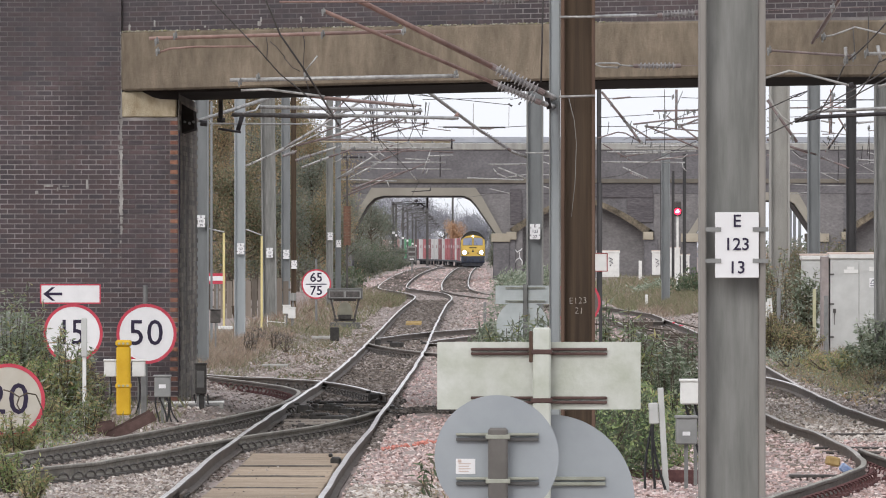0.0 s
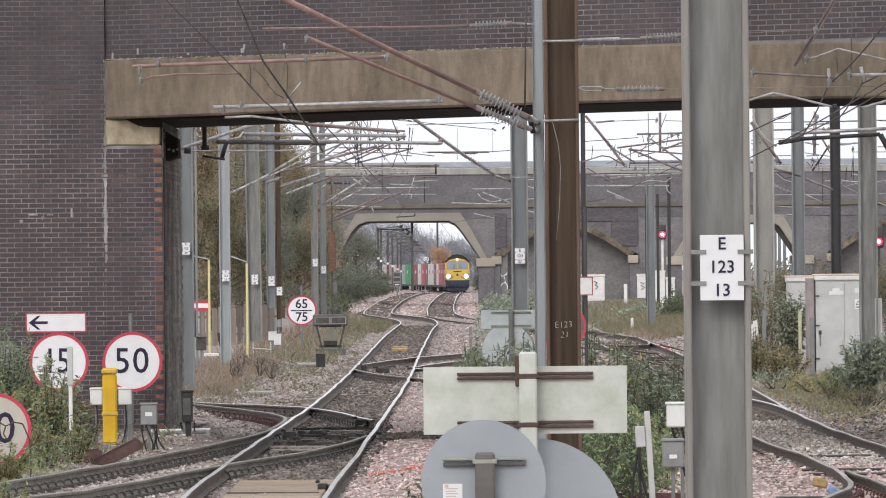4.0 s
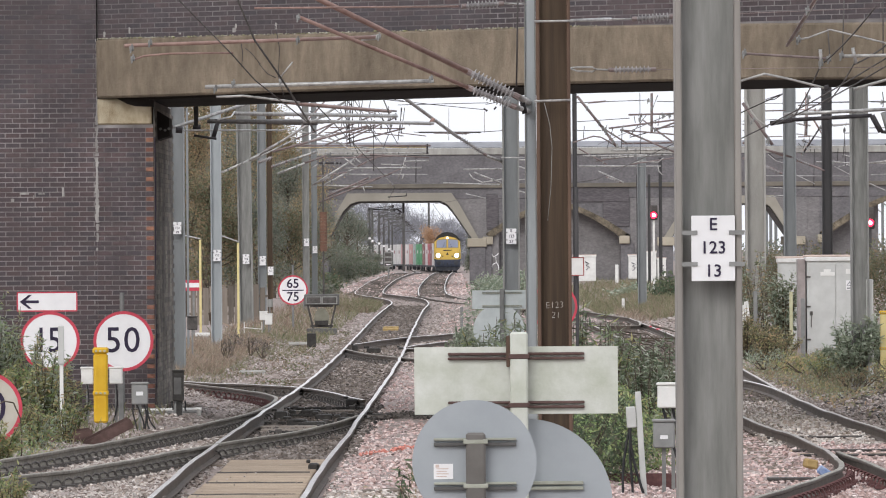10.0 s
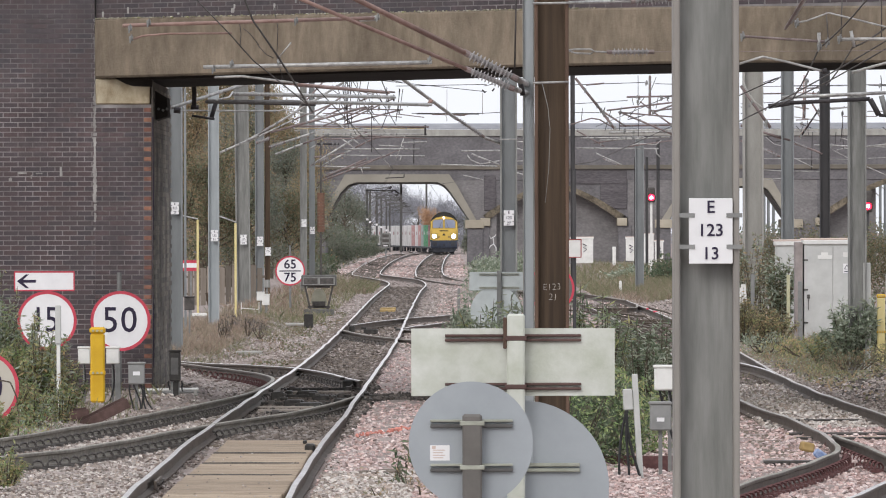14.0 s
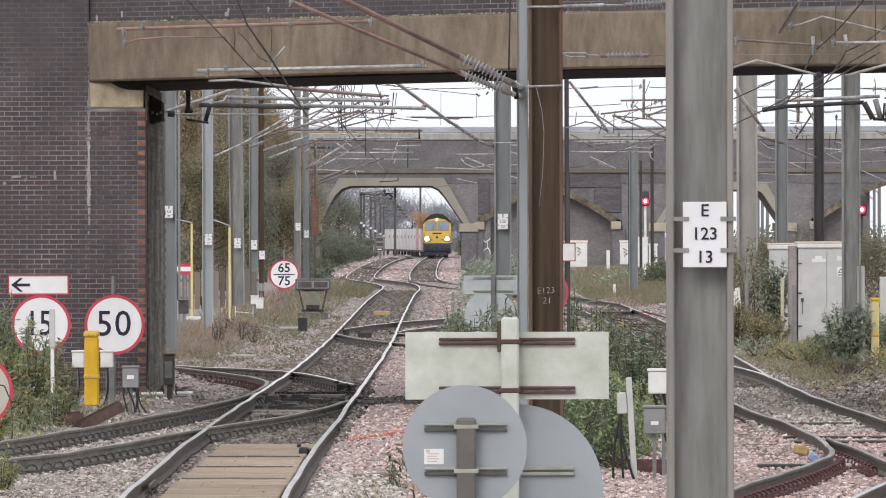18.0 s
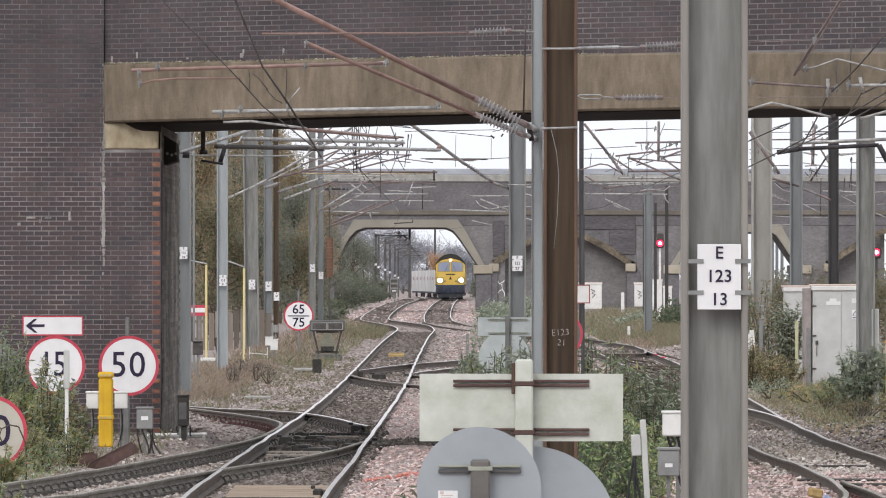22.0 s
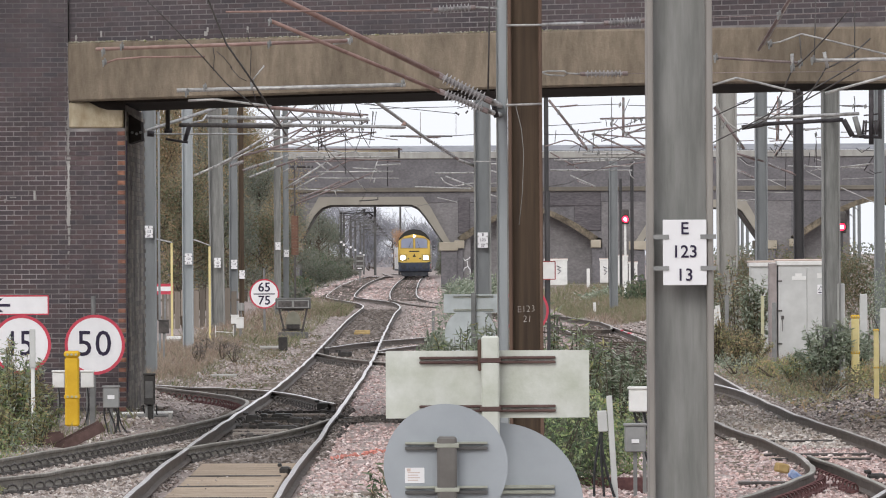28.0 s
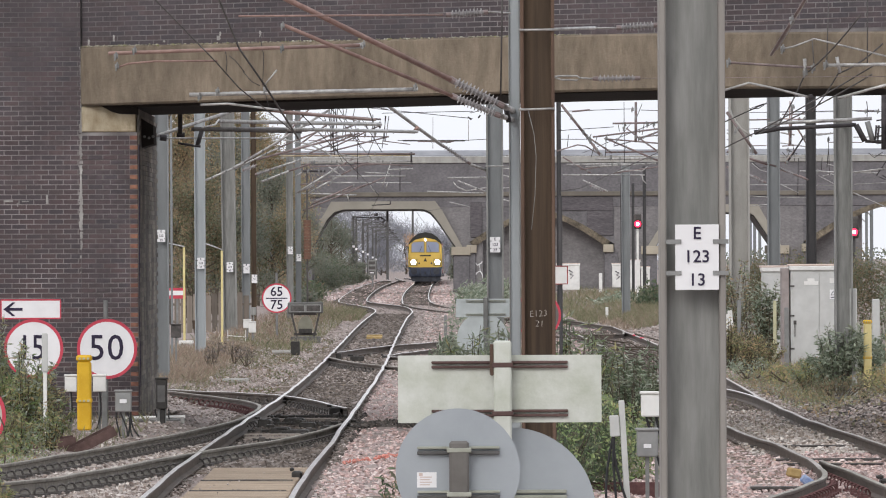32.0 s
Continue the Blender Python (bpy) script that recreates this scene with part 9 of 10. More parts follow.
# the long bank of brambles beside the near signs
for u, v, y, h, n, leafm, lab in ((1050, 800, 92, 1.20, 2600, M_LEAF_DARK, "dense green bramble bush on the ballast"), (985, 790, 90, 1.25, 1500, M_LEAF_DARK, "dense green bramble bush behind the signs"), (1105, 760, 99, 1.05, 1900, M_LEAF, "dense green bramble bush on the ballast"), (1020, 700, 112, 1.05, 1500, M_LEAF_GREY, "grey-green shrub behind the bramble"), (1090, 660, 125, 0.80, 1500, M_LEAF_DARK, "low dark bramble beside the track"), (1130, 640, 140, 0.75, 1200, M_LEAF_DARK, "low dark bramble beside the track"), (1040, 590, 165, 0.75, 1200, M_LEAF_GREY, "grey-green shrub beside the track")):
    k = y / 15000
    shrub("bramble_bush", (u - 784) * k, y, -0.18, [((0.0, 0, h * 0.5), (0.42, 0.6, h * 0.5)), ((0.25, 0.4, h * 0.35), (0.34, 0.6, h * 0.36)), ((-0.25, 0.2, h * 0.4), (0.3, 0.6, h * 0.42))], rng, leafm, 0.068, int(n * 1.5), lab, 0.36, extra=(M_LEAF_FRESH, n // 2), group="bramble bushes")
t = thing("bramble_stems", (0, 0, 0), "long dark arching bramble stems over the track", "bramble", kind="stuff")
bm = bm_new()
for i in range(9):
    a = np.array((2.151, 150, 0.928)) + np.array([rng.uniform(-0.2, 1.4), rng.uniform(-20, 10), rng.uniform(-0.2, 0.25)])
    b = a + np.array([rng.uniform(0.7, 1.5), rng.uniform(-6, 4), -rng.uniform(0.3, 0.75)])
    rod(bm, [a, (a + b) / 2 + np.array([0, 0, 0.16]), b], 0.016, 5, 0.006)
part("stem_tangle", bm, M_BARK, t)
# shrubs across the tracks round the cabinets
for u, v, y, w, h, n, m, size, lab in ((1420, 630, 160, 0.7, 0.4, 800, M_LEAF_YEL, 0.07, "yellowing low weeds below the cabinet"), (1345, 620, 165, 0.6, 0.4, 600, M_LEAF_GREY, 0.08, "brown low weeds beside the track")):
    k = y / 15000
    shrub("lineside_shrub", (u - 784) * k, y, 0.05, [((0.0, 0, h * 0.45), (w, 0.8, h * 0.45)), ((w * 0.5, 0.3, h * 0.7), (w * 0.5, 0.6, h * 0.32)), ((-w * 0.5, 0.3, h * 0.6), (w * 0.55, 0.6, h * 0.36))], rng, m, size, n, lab, 0.22 if m is M_LEAF_GREY else 0.42, 0.3, stems=9, group="lineside shrubs")
for u, y, n, w, h, mats, size, lab in (
        (1376, 182, 44, 0.42, 2.05, (M_LEAF_GREY, M_LEAF_GREY, M_LEAF_MIX), 0.13, "tall grey-green buddleia before the lower cabinet"),
        (1345, 192, 46, 0.95, 2.55, (M_LEAF_GREY, M_LEAF_MIX, M_LEAF_BROWN), 0.11, "tall straggling buddleia beside the cabinets"),
        (1305, 193, 46, 0.85, 2.45, (M_LEAF_MIX, M_LEAF_BROWN, M_LEAF_GREY), 0.10, "dull brown-green shrub by the cabinets"),
        (1360, 172, 40, 0.60, 0.75, (M_LEAF_MIX, M_LEAF_BROWN, M_LEAF_YEL), 0.08, "low brown shrub below the cabinets"),
        (1306, 179, 60, 0.42, 1.05, (M_LEAF_MIX, M_LEAF_BROWN, M_LEAF_YEL), 0.07, "low brown weeds before the white pipes"),
        (1345, 176, 56, 0.45, 0.85, (M_LEAF_BROWN, M_LEAF_YEL, M_LEAF_MIX), 0.07, "low yellowing weeds before the stakes"),
        (1500, 150, 40, 0.55, 1.30, (M_LEAF_GREY,), 0.13, "grey-green buddleia before the cabinet"),
        (1545, 157, 36, 0.55, 1.15, (M_LEAF_GREY,), 0.13, "grey-green buddleia beside the posts"),
        (1450, 154, 34, 0.5, 0.55, (M_LEAF, M_LEAF_GREY, M_LEAF_YEL), 0.08, "low green weeds before the cabinet")):
    arching_shrub("lineside_shrub", (u - 784) * y / 15000, y, 0.05, n, w, h, mats, size, lab, slim=0.32, per=46, group="lineside shrubs")
for u, v, y, w, h, n, m, size, lab in ((1500, 660, 145, 0.7, 0.35, 800, M_LEAF_MIX, 0.06, "yellow-green low weeds beside the track"), (1600, 640, 148, 0.6, 0.5, 700, M_LEAF_YEL, 0.08, "yellow-green weeds by yellow posts"), (1640, 560, 190, 0.9, 2.2, 4000, M_LEAF_GREY, 0.09, "tall grey-green shrub beside the line"), (1585, 480, 230, 1.2, 2.6, 7000, M_LEAF_MIX, 0.085, "tall brown-green shrub beside the line"), (1480, 470, 260, 1.5, 2.4, 8000, M_LEAF_MIX, 0.085, "brown autumn shrub behind cabinets"), (1390, 450, 280, 1.5, 2.5, 8000, M_LEAF_MIX, 0.085, "brown autumn shrub behind cabinets"), (1300, 470, 300, 1.0, 1.9, 4000, M_LEAF_FAR, 0.09, "dark green shrub before the far bridge")):
    k = y / 15000
    shrub("lineside_shrub", (u - 784) * k, y, 0.05, [((0.0, 0, h * 0.45), (w, 0.8, h * 0.45)), ((w * 0.5, 0.3, h * 0.7), (w * 0.5, 0.6, h * 0.32)), ((-w * 0.5, 0.3, h * 0.6), (w * 0.55, 0.6, h * 0.36))], rng, m, size, n, lab, 0.22 if m is M_LEAF_GREY else 0.42, 0.3, stems=9, group="lineside shrubs")
for u, v, y, w, h, n, m in ((858, 470, 395, 0.9, 1.2, 1200, M_LEAF_GREY), (905, 480, 420, 1.6, 1.4, 1400, M_LEAF_GREY), (1190, 480, 350, 1.2, 1.5, 1400, M_LEAF_DARK), (1120, 500, 390, 1.2, 0.7, 900, M_LEAF_GREY), (1250, 470, 380, 1.3, 1.2, 1200, M_LEAF_DARK), (530, 500, 380, 1.1, 1.2, 2600, M_LEAF_FAR), (552, 500, 430, 1.0, 1.3, 2600, M_LEAF_DARK)):
    k = y / 15000
    shrub("lineside_shrub", (u - 784) * k, y, -0.1, [((0.0, 0, h * 0.5), (w, 1.5, h * 0.5)), ((w * 0.6, 0.5, h * 0.35), (w * 0.6, 1, h * 0.35)), ((-w * 0.6, 0.5, h * 0.4), (w * 0.6, 1, h * 0.4))], rng, m, 0.2, n, "green shrub beside the far tracks", 0.4, 0.2, group="lineside shrubs")


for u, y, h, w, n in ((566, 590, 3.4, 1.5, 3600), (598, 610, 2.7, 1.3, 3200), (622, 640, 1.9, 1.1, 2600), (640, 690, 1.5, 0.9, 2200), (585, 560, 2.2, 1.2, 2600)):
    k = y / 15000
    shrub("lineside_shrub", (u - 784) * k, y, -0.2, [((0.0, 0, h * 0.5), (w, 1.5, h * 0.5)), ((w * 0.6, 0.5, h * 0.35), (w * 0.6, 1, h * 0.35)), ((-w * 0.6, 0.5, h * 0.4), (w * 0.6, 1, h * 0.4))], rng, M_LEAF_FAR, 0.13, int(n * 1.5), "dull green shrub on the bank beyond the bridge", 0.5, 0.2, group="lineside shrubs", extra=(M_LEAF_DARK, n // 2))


def tree(x, y, z0, h, w, leaf, n, size, label, bare=0.0, name="tree"):
    """A tapered trunk with forked limbs, twigs, and a crown of leaf clumps with gaps."""
    t = thing(name, (x, y, z0), label, "tree", "trees")
    bm = bm_new()
    rod(bm, [(0, 0, 0), (0.05 * w, 0, h * 0.3), (-0.04 * w, 0, h * 0.62), (0, 0, h * 0.92)], h * 0.022, 7, h * 0.005)
    tips = []
    for i in range(16):
        z = h * rng.uniform(0.18, 0.8)
        a = rng.uniform(0, 2 * math.pi)
        r = w * rng.uniform(0.5, 1.0) * (1.15 - 0.6 * z / h)
        tip = np.array([r * math.cos(a), r * math.sin(a), z + h * rng.uniform(0.08, 0.25)])
        mid = np.array([tip[0] * 0.45, tip[1] * 0.45, z + (tip[2] - z) * 0.35])
        rod(bm, [(0, 0, z), mid, tip], h * 0.008, 5, h * 0.002)
        tips.append(tip)
        tips.append(mid * 0.4 + tip * 0.6 + rng.normal(size=3) * w * 0.12)
    part("trunk", bm, M_BARK, t)
    tips += [np.array([rng.normal() * w * 0.3, rng.normal() * w * 0.3, h * rng.uniform(0.75, 1.0)]) for _ in range(8)]
    if n:
        c = np.array(tips)[rng.integers(0, len(tips), n)]
        p = c + rng.normal(size=(n, 3)) * np.array([w * 0.17, w * 0.17, h * 0.055])
        leaves("crown", p[p[:, 2] > 0.05], size, rng, leaf, t, 0.5, 0.3)["kind"] = "stuff"
    if bare:
        m = int(bare)
        c = np.array(tips)[rng.integers(0, len(tips), m)]
        p = c + rng.normal(size=(m, 3)) * np.array([w * 0.16, w * 0.16, h * 0.06])
        d = rng.normal(size=(m, 3)) * 0.5 + np.array([0, 0, 0.9])
        leaves("twig_mass", p, size * 4.5, rng, M_TWIG, t, 0.035, 0, lean=d)["kind"] = "stuff"
    return t


# autumn trees behind the masts on the abutment side
for u, y, h, w, m, n in ((310, 300, 9.5, 1.7, M_LEAF_BROWN, 5200), (350, 330, 10, 1.9, M_LEAF_BROWN, 5200), (395, 345, 9, 1.8, M_LEAF_FAR, 4200), (420, 380, 10, 2.0, M_LEAF_BROWN, 5200), (470, 400, 8.6, 2.0, M_LEAF_BROWN, 5000), (500, 390, 6.2, 1.6, M_LEAF_FAR, 3400), (530, 430, 6.8, 1.8, M_LEAF_BROWN, 3600), (360, 280, 5.0, 1.4, M_LEAF_MIX, 2600), (440, 330, 4.2, 1.5, M_LEAF_FAR, 2800), (500, 350, 4.0, 1.5, M_LEAF_MIX, 2600), (545, 460, 5.0, 1.7, M_LEAF_FAR, 2600)):
    k = y / 15000
    tree((u - 784) * k, y, -0.1, h, w, m, int(n * 3.6), 0.105, "autumn tree with brown and green leaves" if m is M_LEAF_BROWN else "ivy-dark green tree behind the masts", bare=60)
t = thing("hedge_bank", (-13.5, 500, -0.2), "tall autumn hedge closing the bank", "hedge", kind="stuff")
q = np.stack([rng.uniform(-6.5, 5.6, 30000), rng.uniform(-12, 12, 30000), rng.random(30000) * 9.5], 1)
q[:, 2] *= 1.0 - 0.45 * np.clip((q[:, 0] - 1.0) / 5.0, 0, 1)
leaves("leaf_mass", q, 0.22, rng, M_LEAF_BROWN, t, 0.5, 0.2)
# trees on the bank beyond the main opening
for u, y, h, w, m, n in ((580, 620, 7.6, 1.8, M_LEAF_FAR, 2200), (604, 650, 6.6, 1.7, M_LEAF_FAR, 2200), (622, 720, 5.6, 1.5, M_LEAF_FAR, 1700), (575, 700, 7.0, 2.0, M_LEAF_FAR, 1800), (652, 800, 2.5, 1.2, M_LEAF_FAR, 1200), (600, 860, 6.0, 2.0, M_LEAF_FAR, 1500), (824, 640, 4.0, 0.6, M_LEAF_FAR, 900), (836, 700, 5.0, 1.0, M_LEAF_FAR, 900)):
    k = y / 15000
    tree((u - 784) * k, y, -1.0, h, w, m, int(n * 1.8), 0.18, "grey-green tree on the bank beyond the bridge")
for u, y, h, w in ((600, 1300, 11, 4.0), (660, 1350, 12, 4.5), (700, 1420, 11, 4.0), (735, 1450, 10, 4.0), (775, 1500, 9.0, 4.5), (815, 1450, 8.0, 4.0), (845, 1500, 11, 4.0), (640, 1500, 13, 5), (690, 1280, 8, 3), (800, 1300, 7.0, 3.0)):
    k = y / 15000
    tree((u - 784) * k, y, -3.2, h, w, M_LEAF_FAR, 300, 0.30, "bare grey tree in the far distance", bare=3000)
tree((755 - 784) * 1180 / 15000, 1180, -3.0, 7.4, 1.9, M_LEAF_ORANGE, 3000, 0.26, "orange autumn tree beyond the train")
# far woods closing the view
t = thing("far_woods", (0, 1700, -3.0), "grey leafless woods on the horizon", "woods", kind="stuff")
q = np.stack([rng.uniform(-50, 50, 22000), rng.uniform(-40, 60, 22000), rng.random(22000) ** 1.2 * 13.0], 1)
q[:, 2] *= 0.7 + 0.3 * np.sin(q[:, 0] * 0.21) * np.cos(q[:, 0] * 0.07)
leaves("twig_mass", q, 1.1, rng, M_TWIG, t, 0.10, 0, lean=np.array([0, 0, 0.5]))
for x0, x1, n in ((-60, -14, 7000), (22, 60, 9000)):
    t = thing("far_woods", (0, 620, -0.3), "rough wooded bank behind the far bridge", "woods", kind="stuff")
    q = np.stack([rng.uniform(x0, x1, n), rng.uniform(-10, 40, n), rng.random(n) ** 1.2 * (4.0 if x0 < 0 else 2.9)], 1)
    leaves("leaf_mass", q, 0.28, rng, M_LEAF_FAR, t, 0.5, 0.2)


t = thing("trackside_scrub", (-7.5, 560, -0.3), "low dark scrub along the far track", "scrub", kind="stuff")
for m, n, size, seed in ((M_LEAF_FAR, 5000, 0.16, 71), (M_LEAF_DARK, 3500, 0.15, 72), (M_LEAF_BROWN, 2500, 0.14, 73)):
    rw = np.random.default_rng(seed)
    x, y = rw.uniform(-4.5, 1.7, n), rw.uniform(-110, 130, n)
    lump = 0.5 + 0.5 * np.sin(x * 2.3 + seed) * np.cos(y * 0.11 + x)
    z = rw.random(n) ** 1.2 * (0.3 + 1.1 * lump) * np.clip((1.9 - x) / 1.5, 0.15, 1) + grade(y + 560)
    leaves("leaf_mass", np.stack([x, y, z], 1), size, rw, m, t, 0.5, 0.1)


# ---- grass ----
def grass(x0, x1, y0, y1, n, h, m, label, width=0.010, keep=None):
    t = thing("grass_patch", ((x0 + x1) / 2, (y0 + y1) / 2, 0), label, "grass", kind="stuff")
    u = rng.random(n)
    y = 1 / (1 / y0 + (1 / y1 - 1 / y0) * u)
    x = rng.uniform(x0, x1, n)
    clump = np.sin(x * 5.3 + 1.3) * np.cos(y * 0.61 + x) + 0.6 * np.sin(y * 0.23 - 2.1 * x)
    ok = clump + rng.normal(size=n) * 0.5 > -0.35
    x, y = x[ok], y[ok]
    p = np.stack([x - (x0 + x1) / 2, y - (y0 + y1) / 2, ground_z(x, y) - 0.03], 1)
    blades("blades", p, h, rng, m, t, width, 0.5, label="")
    return t


grass(-6.7, -4.75, 166, 232, 20000, 0.24, M_GRASS, "dry straw-coloured grass by the masts", 0.004)
grass(-7.0, -4.4, 160, 250, 6000, 0.20, M_GRASS_GREEN, "rough green grass by the masts", 0.005)
grass(-4.8, -3.7, 168, 262, 2200, 0.13, M_GRASS, "sparse dead grass on the ballast shoulder", 0.004)
grass(-4.7, -3.6, 200, 270, 2200, 0.15, M_GRASS_GREEN, "sparse green grass on the ballast shoulder", 0.005)
grass(-5.8, -3.5, 235, 420, 4500, 0.28, M_GRASS_GREEN, "rough green verge beside the main track", 0.009)
grass(-4.9, -2.95, 335, 378, 3800, 0.36, M_GRASS_GREEN, "green grass tuft at the bend of the track", 0.010)
grass(-4.9, -3.0, 335, 372, 1500, 0.30, M_GRASS, "dry grass at the bend of the track", 0.009)
grass(-6.5, -4.2, 240, 420, 3500, 0.36, M_GRASS, "dry grass verge beside the main track", 0.009)
grass(6.9, 10.2, 152, 215, 14000, 0.34, M_GRASS, "dry rough grass round the cabinets", 0.005)
grass(6.7, 10.0, 150, 215, 12000, 0.30, M_GRASS_GREEN, "green rough grass round the cabinets", 0.005)
grass(5.6, 16.0, 330, 500, 16000, 0.40, M_GRASS_GREEN, "rough green grass before the far bridge", 0.012)
grass(7.0, 10.5, 290, 335, 7000, 0.36, M_GRASS_GREEN, "rough green grass along the curving track", 0.008)
grass(5.6, 9.5, 318, 350, 6000, 0.34, M_GRASS_GREEN, "rough green grass inside the curve", 0.009)
grass(6.2, 10.5, 290, 345, 5000, 0.30, M_GRASS, "pinkish dead grass along the curving track", 0.008)
grass(7.6, 15.0, 330, 480, 5000, 0.30, M_GRASS, "dry grass before the far bridge", 0.012)
grass(-5.9, -4.2, 112, 128, 700, 0.22, M_GRASS_GREEN, "sparse grass below the wing wall", 0.008)
grass(4.4, 5.7, 118, 138, 1500, 0.11, M_GRASS_GREEN, "sparse green grass between the second track's rails", 0.006)
grass(4.5, 5.5, 138, 165, 500, 0.12, M_GRASS_GREEN, "moss and grass between the rails", 0.01)

# low weeds over the bank by the second track
t = thing("low_weeds", (7.6, 165, 0.0), "low brown and green weeds covering the bank", "weeds", kind="stuff")
for m, n, size, top, seed in ((M_LEAF_YEL, 9000, 0.055, 0.30, 51), (M_LEAF_GREY, 6000, 0.06, 0.34, 52), (M_LEAF_BROWN, 9000, 0.05, 0.26, 53), (M_LEAF, 4000, 0.055, 0.30, 54)):
    rw = np.random.default_rng(seed)
    y = 1 / (1 / 144 + (1 / 205 - 1 / 144) * rw.random(n))
    x = rw.uniform(6.15, 10.5, n)
    lump = 0.5 + 0.5 * np.sin(x * 4.1 + seed) * np.cos(y * 0.5 + x + seed)
    ok = lump + rw.random(n) * 0.7 > 0.42
    x, y, lump = x[ok], y[ok], lump[ok]
    z = ground_z(x, y) + rw.random(len(x)) ** 1.3 * top * (0.35 + lump) * np.clip((x - 6.0) / 0.6, 0.25, 1)
    leaves("weed_leaves", np.stack([x - 7.6, y - 165, z], 1), size, rw, m, t, 0.3, -0.3)
grass(6.4, 7.6, 150, 180, 5000, 0.16, M_GRASS, "short dead grass along the rail", 0.004)
grass(6.4, 8.0, 150, 180, 3000, 0.18, M_GRASS_GREEN, "short green grass along the rail", 0.004)

for u, y, w in ((402, 205, 0.22), (430, 196, 0.20), (452, 190, 0.14), (388, 190, 0.12)):
    k = y / 15000
    shrub("dead_weed", (u - 784) * k, y, 0.0, [((0.0, 0, 0.30), (w, 0.3, 0.16)), ((0.1, 0, 0.2), (w * 0.7, 0.3, 0.2))], rng, M_STONE_DARK, 0.10, 140, "withered dark weed in the dry grass", 0.2, 0.3, stems=8, group="dead weeds")
shrub("buddleia_bush", -0.484, 86, -0.2, [((0.0, 0, 0.38), (0.11, 0.2, 0.26)), ((-0.03, 0, 0.2), (0.12, 0.2, 0.16))], rng, M_LEAF_DARK, 0.12, 55, "small dark buddleia seedling in the ballast", 0.25, 0.7, stems=6, group="bushes")
# small dark weeds in the ballast near the signs
for u, v, y in ((705, 830, 86), (745, 850, 83), (665, 860, 82), (720, 790, 92)):
    k = y / 15000
    shrub("dead_weed", (u - 784) * k, y, -0.2, [((0.0, 0, 0.16), (0.14, 0.3, 0.17))], rng, M_LEAF_BROWN, 0.07, 60, "small dead brown weed in the ballast", 0.2, 0.5, stems=6, group="dead weeds")


# ---- sleepers, ballast stones and bricks ----


def sleepers(track, ys, centre, z=-0.180, length=2.5):
    """Timber sleepers across the track; all share one mesh."""
    bm = box(bm_new(), -length / 2, length / 2, -0.13, 0.13, -0.13, 0.0, 0.01)
    me = bpy.data.meshes.new("sleeper")
    bm.to_mesh(me)
    bm.free()
    me.materials.append(M_SLEEPER)
    for y in ys:
        ob = new("sleeper", me)
        ob.parent = track
        ob.location = (centre(y), y, z + random.uniform(-0.008, 0.008))
        ob.rotation_euler = (0, 0, radians(random.uniform(-0.6, 0.6)))


mid_a = lambda y: -2.28 + 0.35 * min(1, max(0, (y - 80) / 100))
sleepers(track_a, np.arange(105.2, 250, 0.72), mid_a)
sleepers(track_b, np.arange(100, 180, 0.75), lambda y: 5.05)


def ballast(n, x_of, y0, y1, size, m, label, lift=0.0, seed=1, skip=None):
    r = np.random.default_rng(seed)
    u = r.random(n)
    y = 1 / np.sqrt(1 / y0 ** 2 + (1 / y1 ** 2 - 1 / y0 ** 2) * u)
    lo, hi = x_of(y)
    x = lo + (hi - lo) * r.random(n)
    if skip is not None:
        ok = ~skip(x, y)
        x, y = x[ok], y[ok]
    p = np.stack([x, y, ground_z(x, y) + lift + r.normal(size=len(x)) * 0.012], 1)
    t = thing("ballast_stones", (0, 0, 0), label, "ballast", kind="stuff")
    ob = stones("stones", p, size * r.uniform(0.55, 1.25, len(x)), r, m, t)
    ob["kind"] = "stuff"
    return t


ballast(9000, lambda y: (np.full_like(y, 6.0), np.full_like(y, 9.6)), 118, 168, 0.036, M_STONE, "grimy dark ballast and earth beside the rail", seed=41, lift=0.02)
ballast(2500, lambda y: (np.full_like(y, 6.3), np.full_like(y, 9.6)), 120, 165, 0.05, M_STONE_OILY, "black spoil beside the rail", seed=42, lift=0.02)
t = thing("leaf_litter", (7.6, 150, 0.0), "fallen brown leaves over the spoil", "leaf litter", kind="stuff")
rl = np.random.default_rng(61)
y, x = rl.uniform(128, 175, 5000), rl.uniform(6.2, 9.6, 5000)
ok = np.sin(x * 3.3) * np.cos(y * 0.31 + x) + rl.normal(size=5000) * 0.5 > 0.1
leaves("litter", np.stack([x - 7.6, y - 150, ground_z(x, y) + 0.03 + 0.05 * rl.random(5000)], 1)[ok], 0.07, rl, M_LEAF_BROWN, t, 0.6, 0)
t = thing("leaf_litter", (-3.9, 205, 0.0), "brown leaf litter and twigs on the ballast shoulder", "leaf litter", kind="stuff")
rl = np.random.default_rng(78)
y, x = rl.uniform(152, 262, 5200), rl.uniform(-4.9, -3.0, 5200)
ok = np.sin(x * 4.1) * np.cos(y * 0.27 + x) + rl.normal(size=5200) * 0.5 > 0.1
leaves("litter", np.stack([x + 3.9, y - 205, ground_z(x, y) + 0.03 + 0.04 * rl.random(5200)], 1)[ok], 0.06, rl, M_LEAF_MIX, t, 0.6, 0)
on_boards = lambda x, y: (np.abs(x + 2.25) < 0.62) & (y < 104)
ballast(42000, lambda y: (-0.060 * y, np.full_like(y, -1.2)), 74, 175, 0.031, M_STONE, "dirty brown-grey broken ballast stones", seed=1, skip=on_boards)
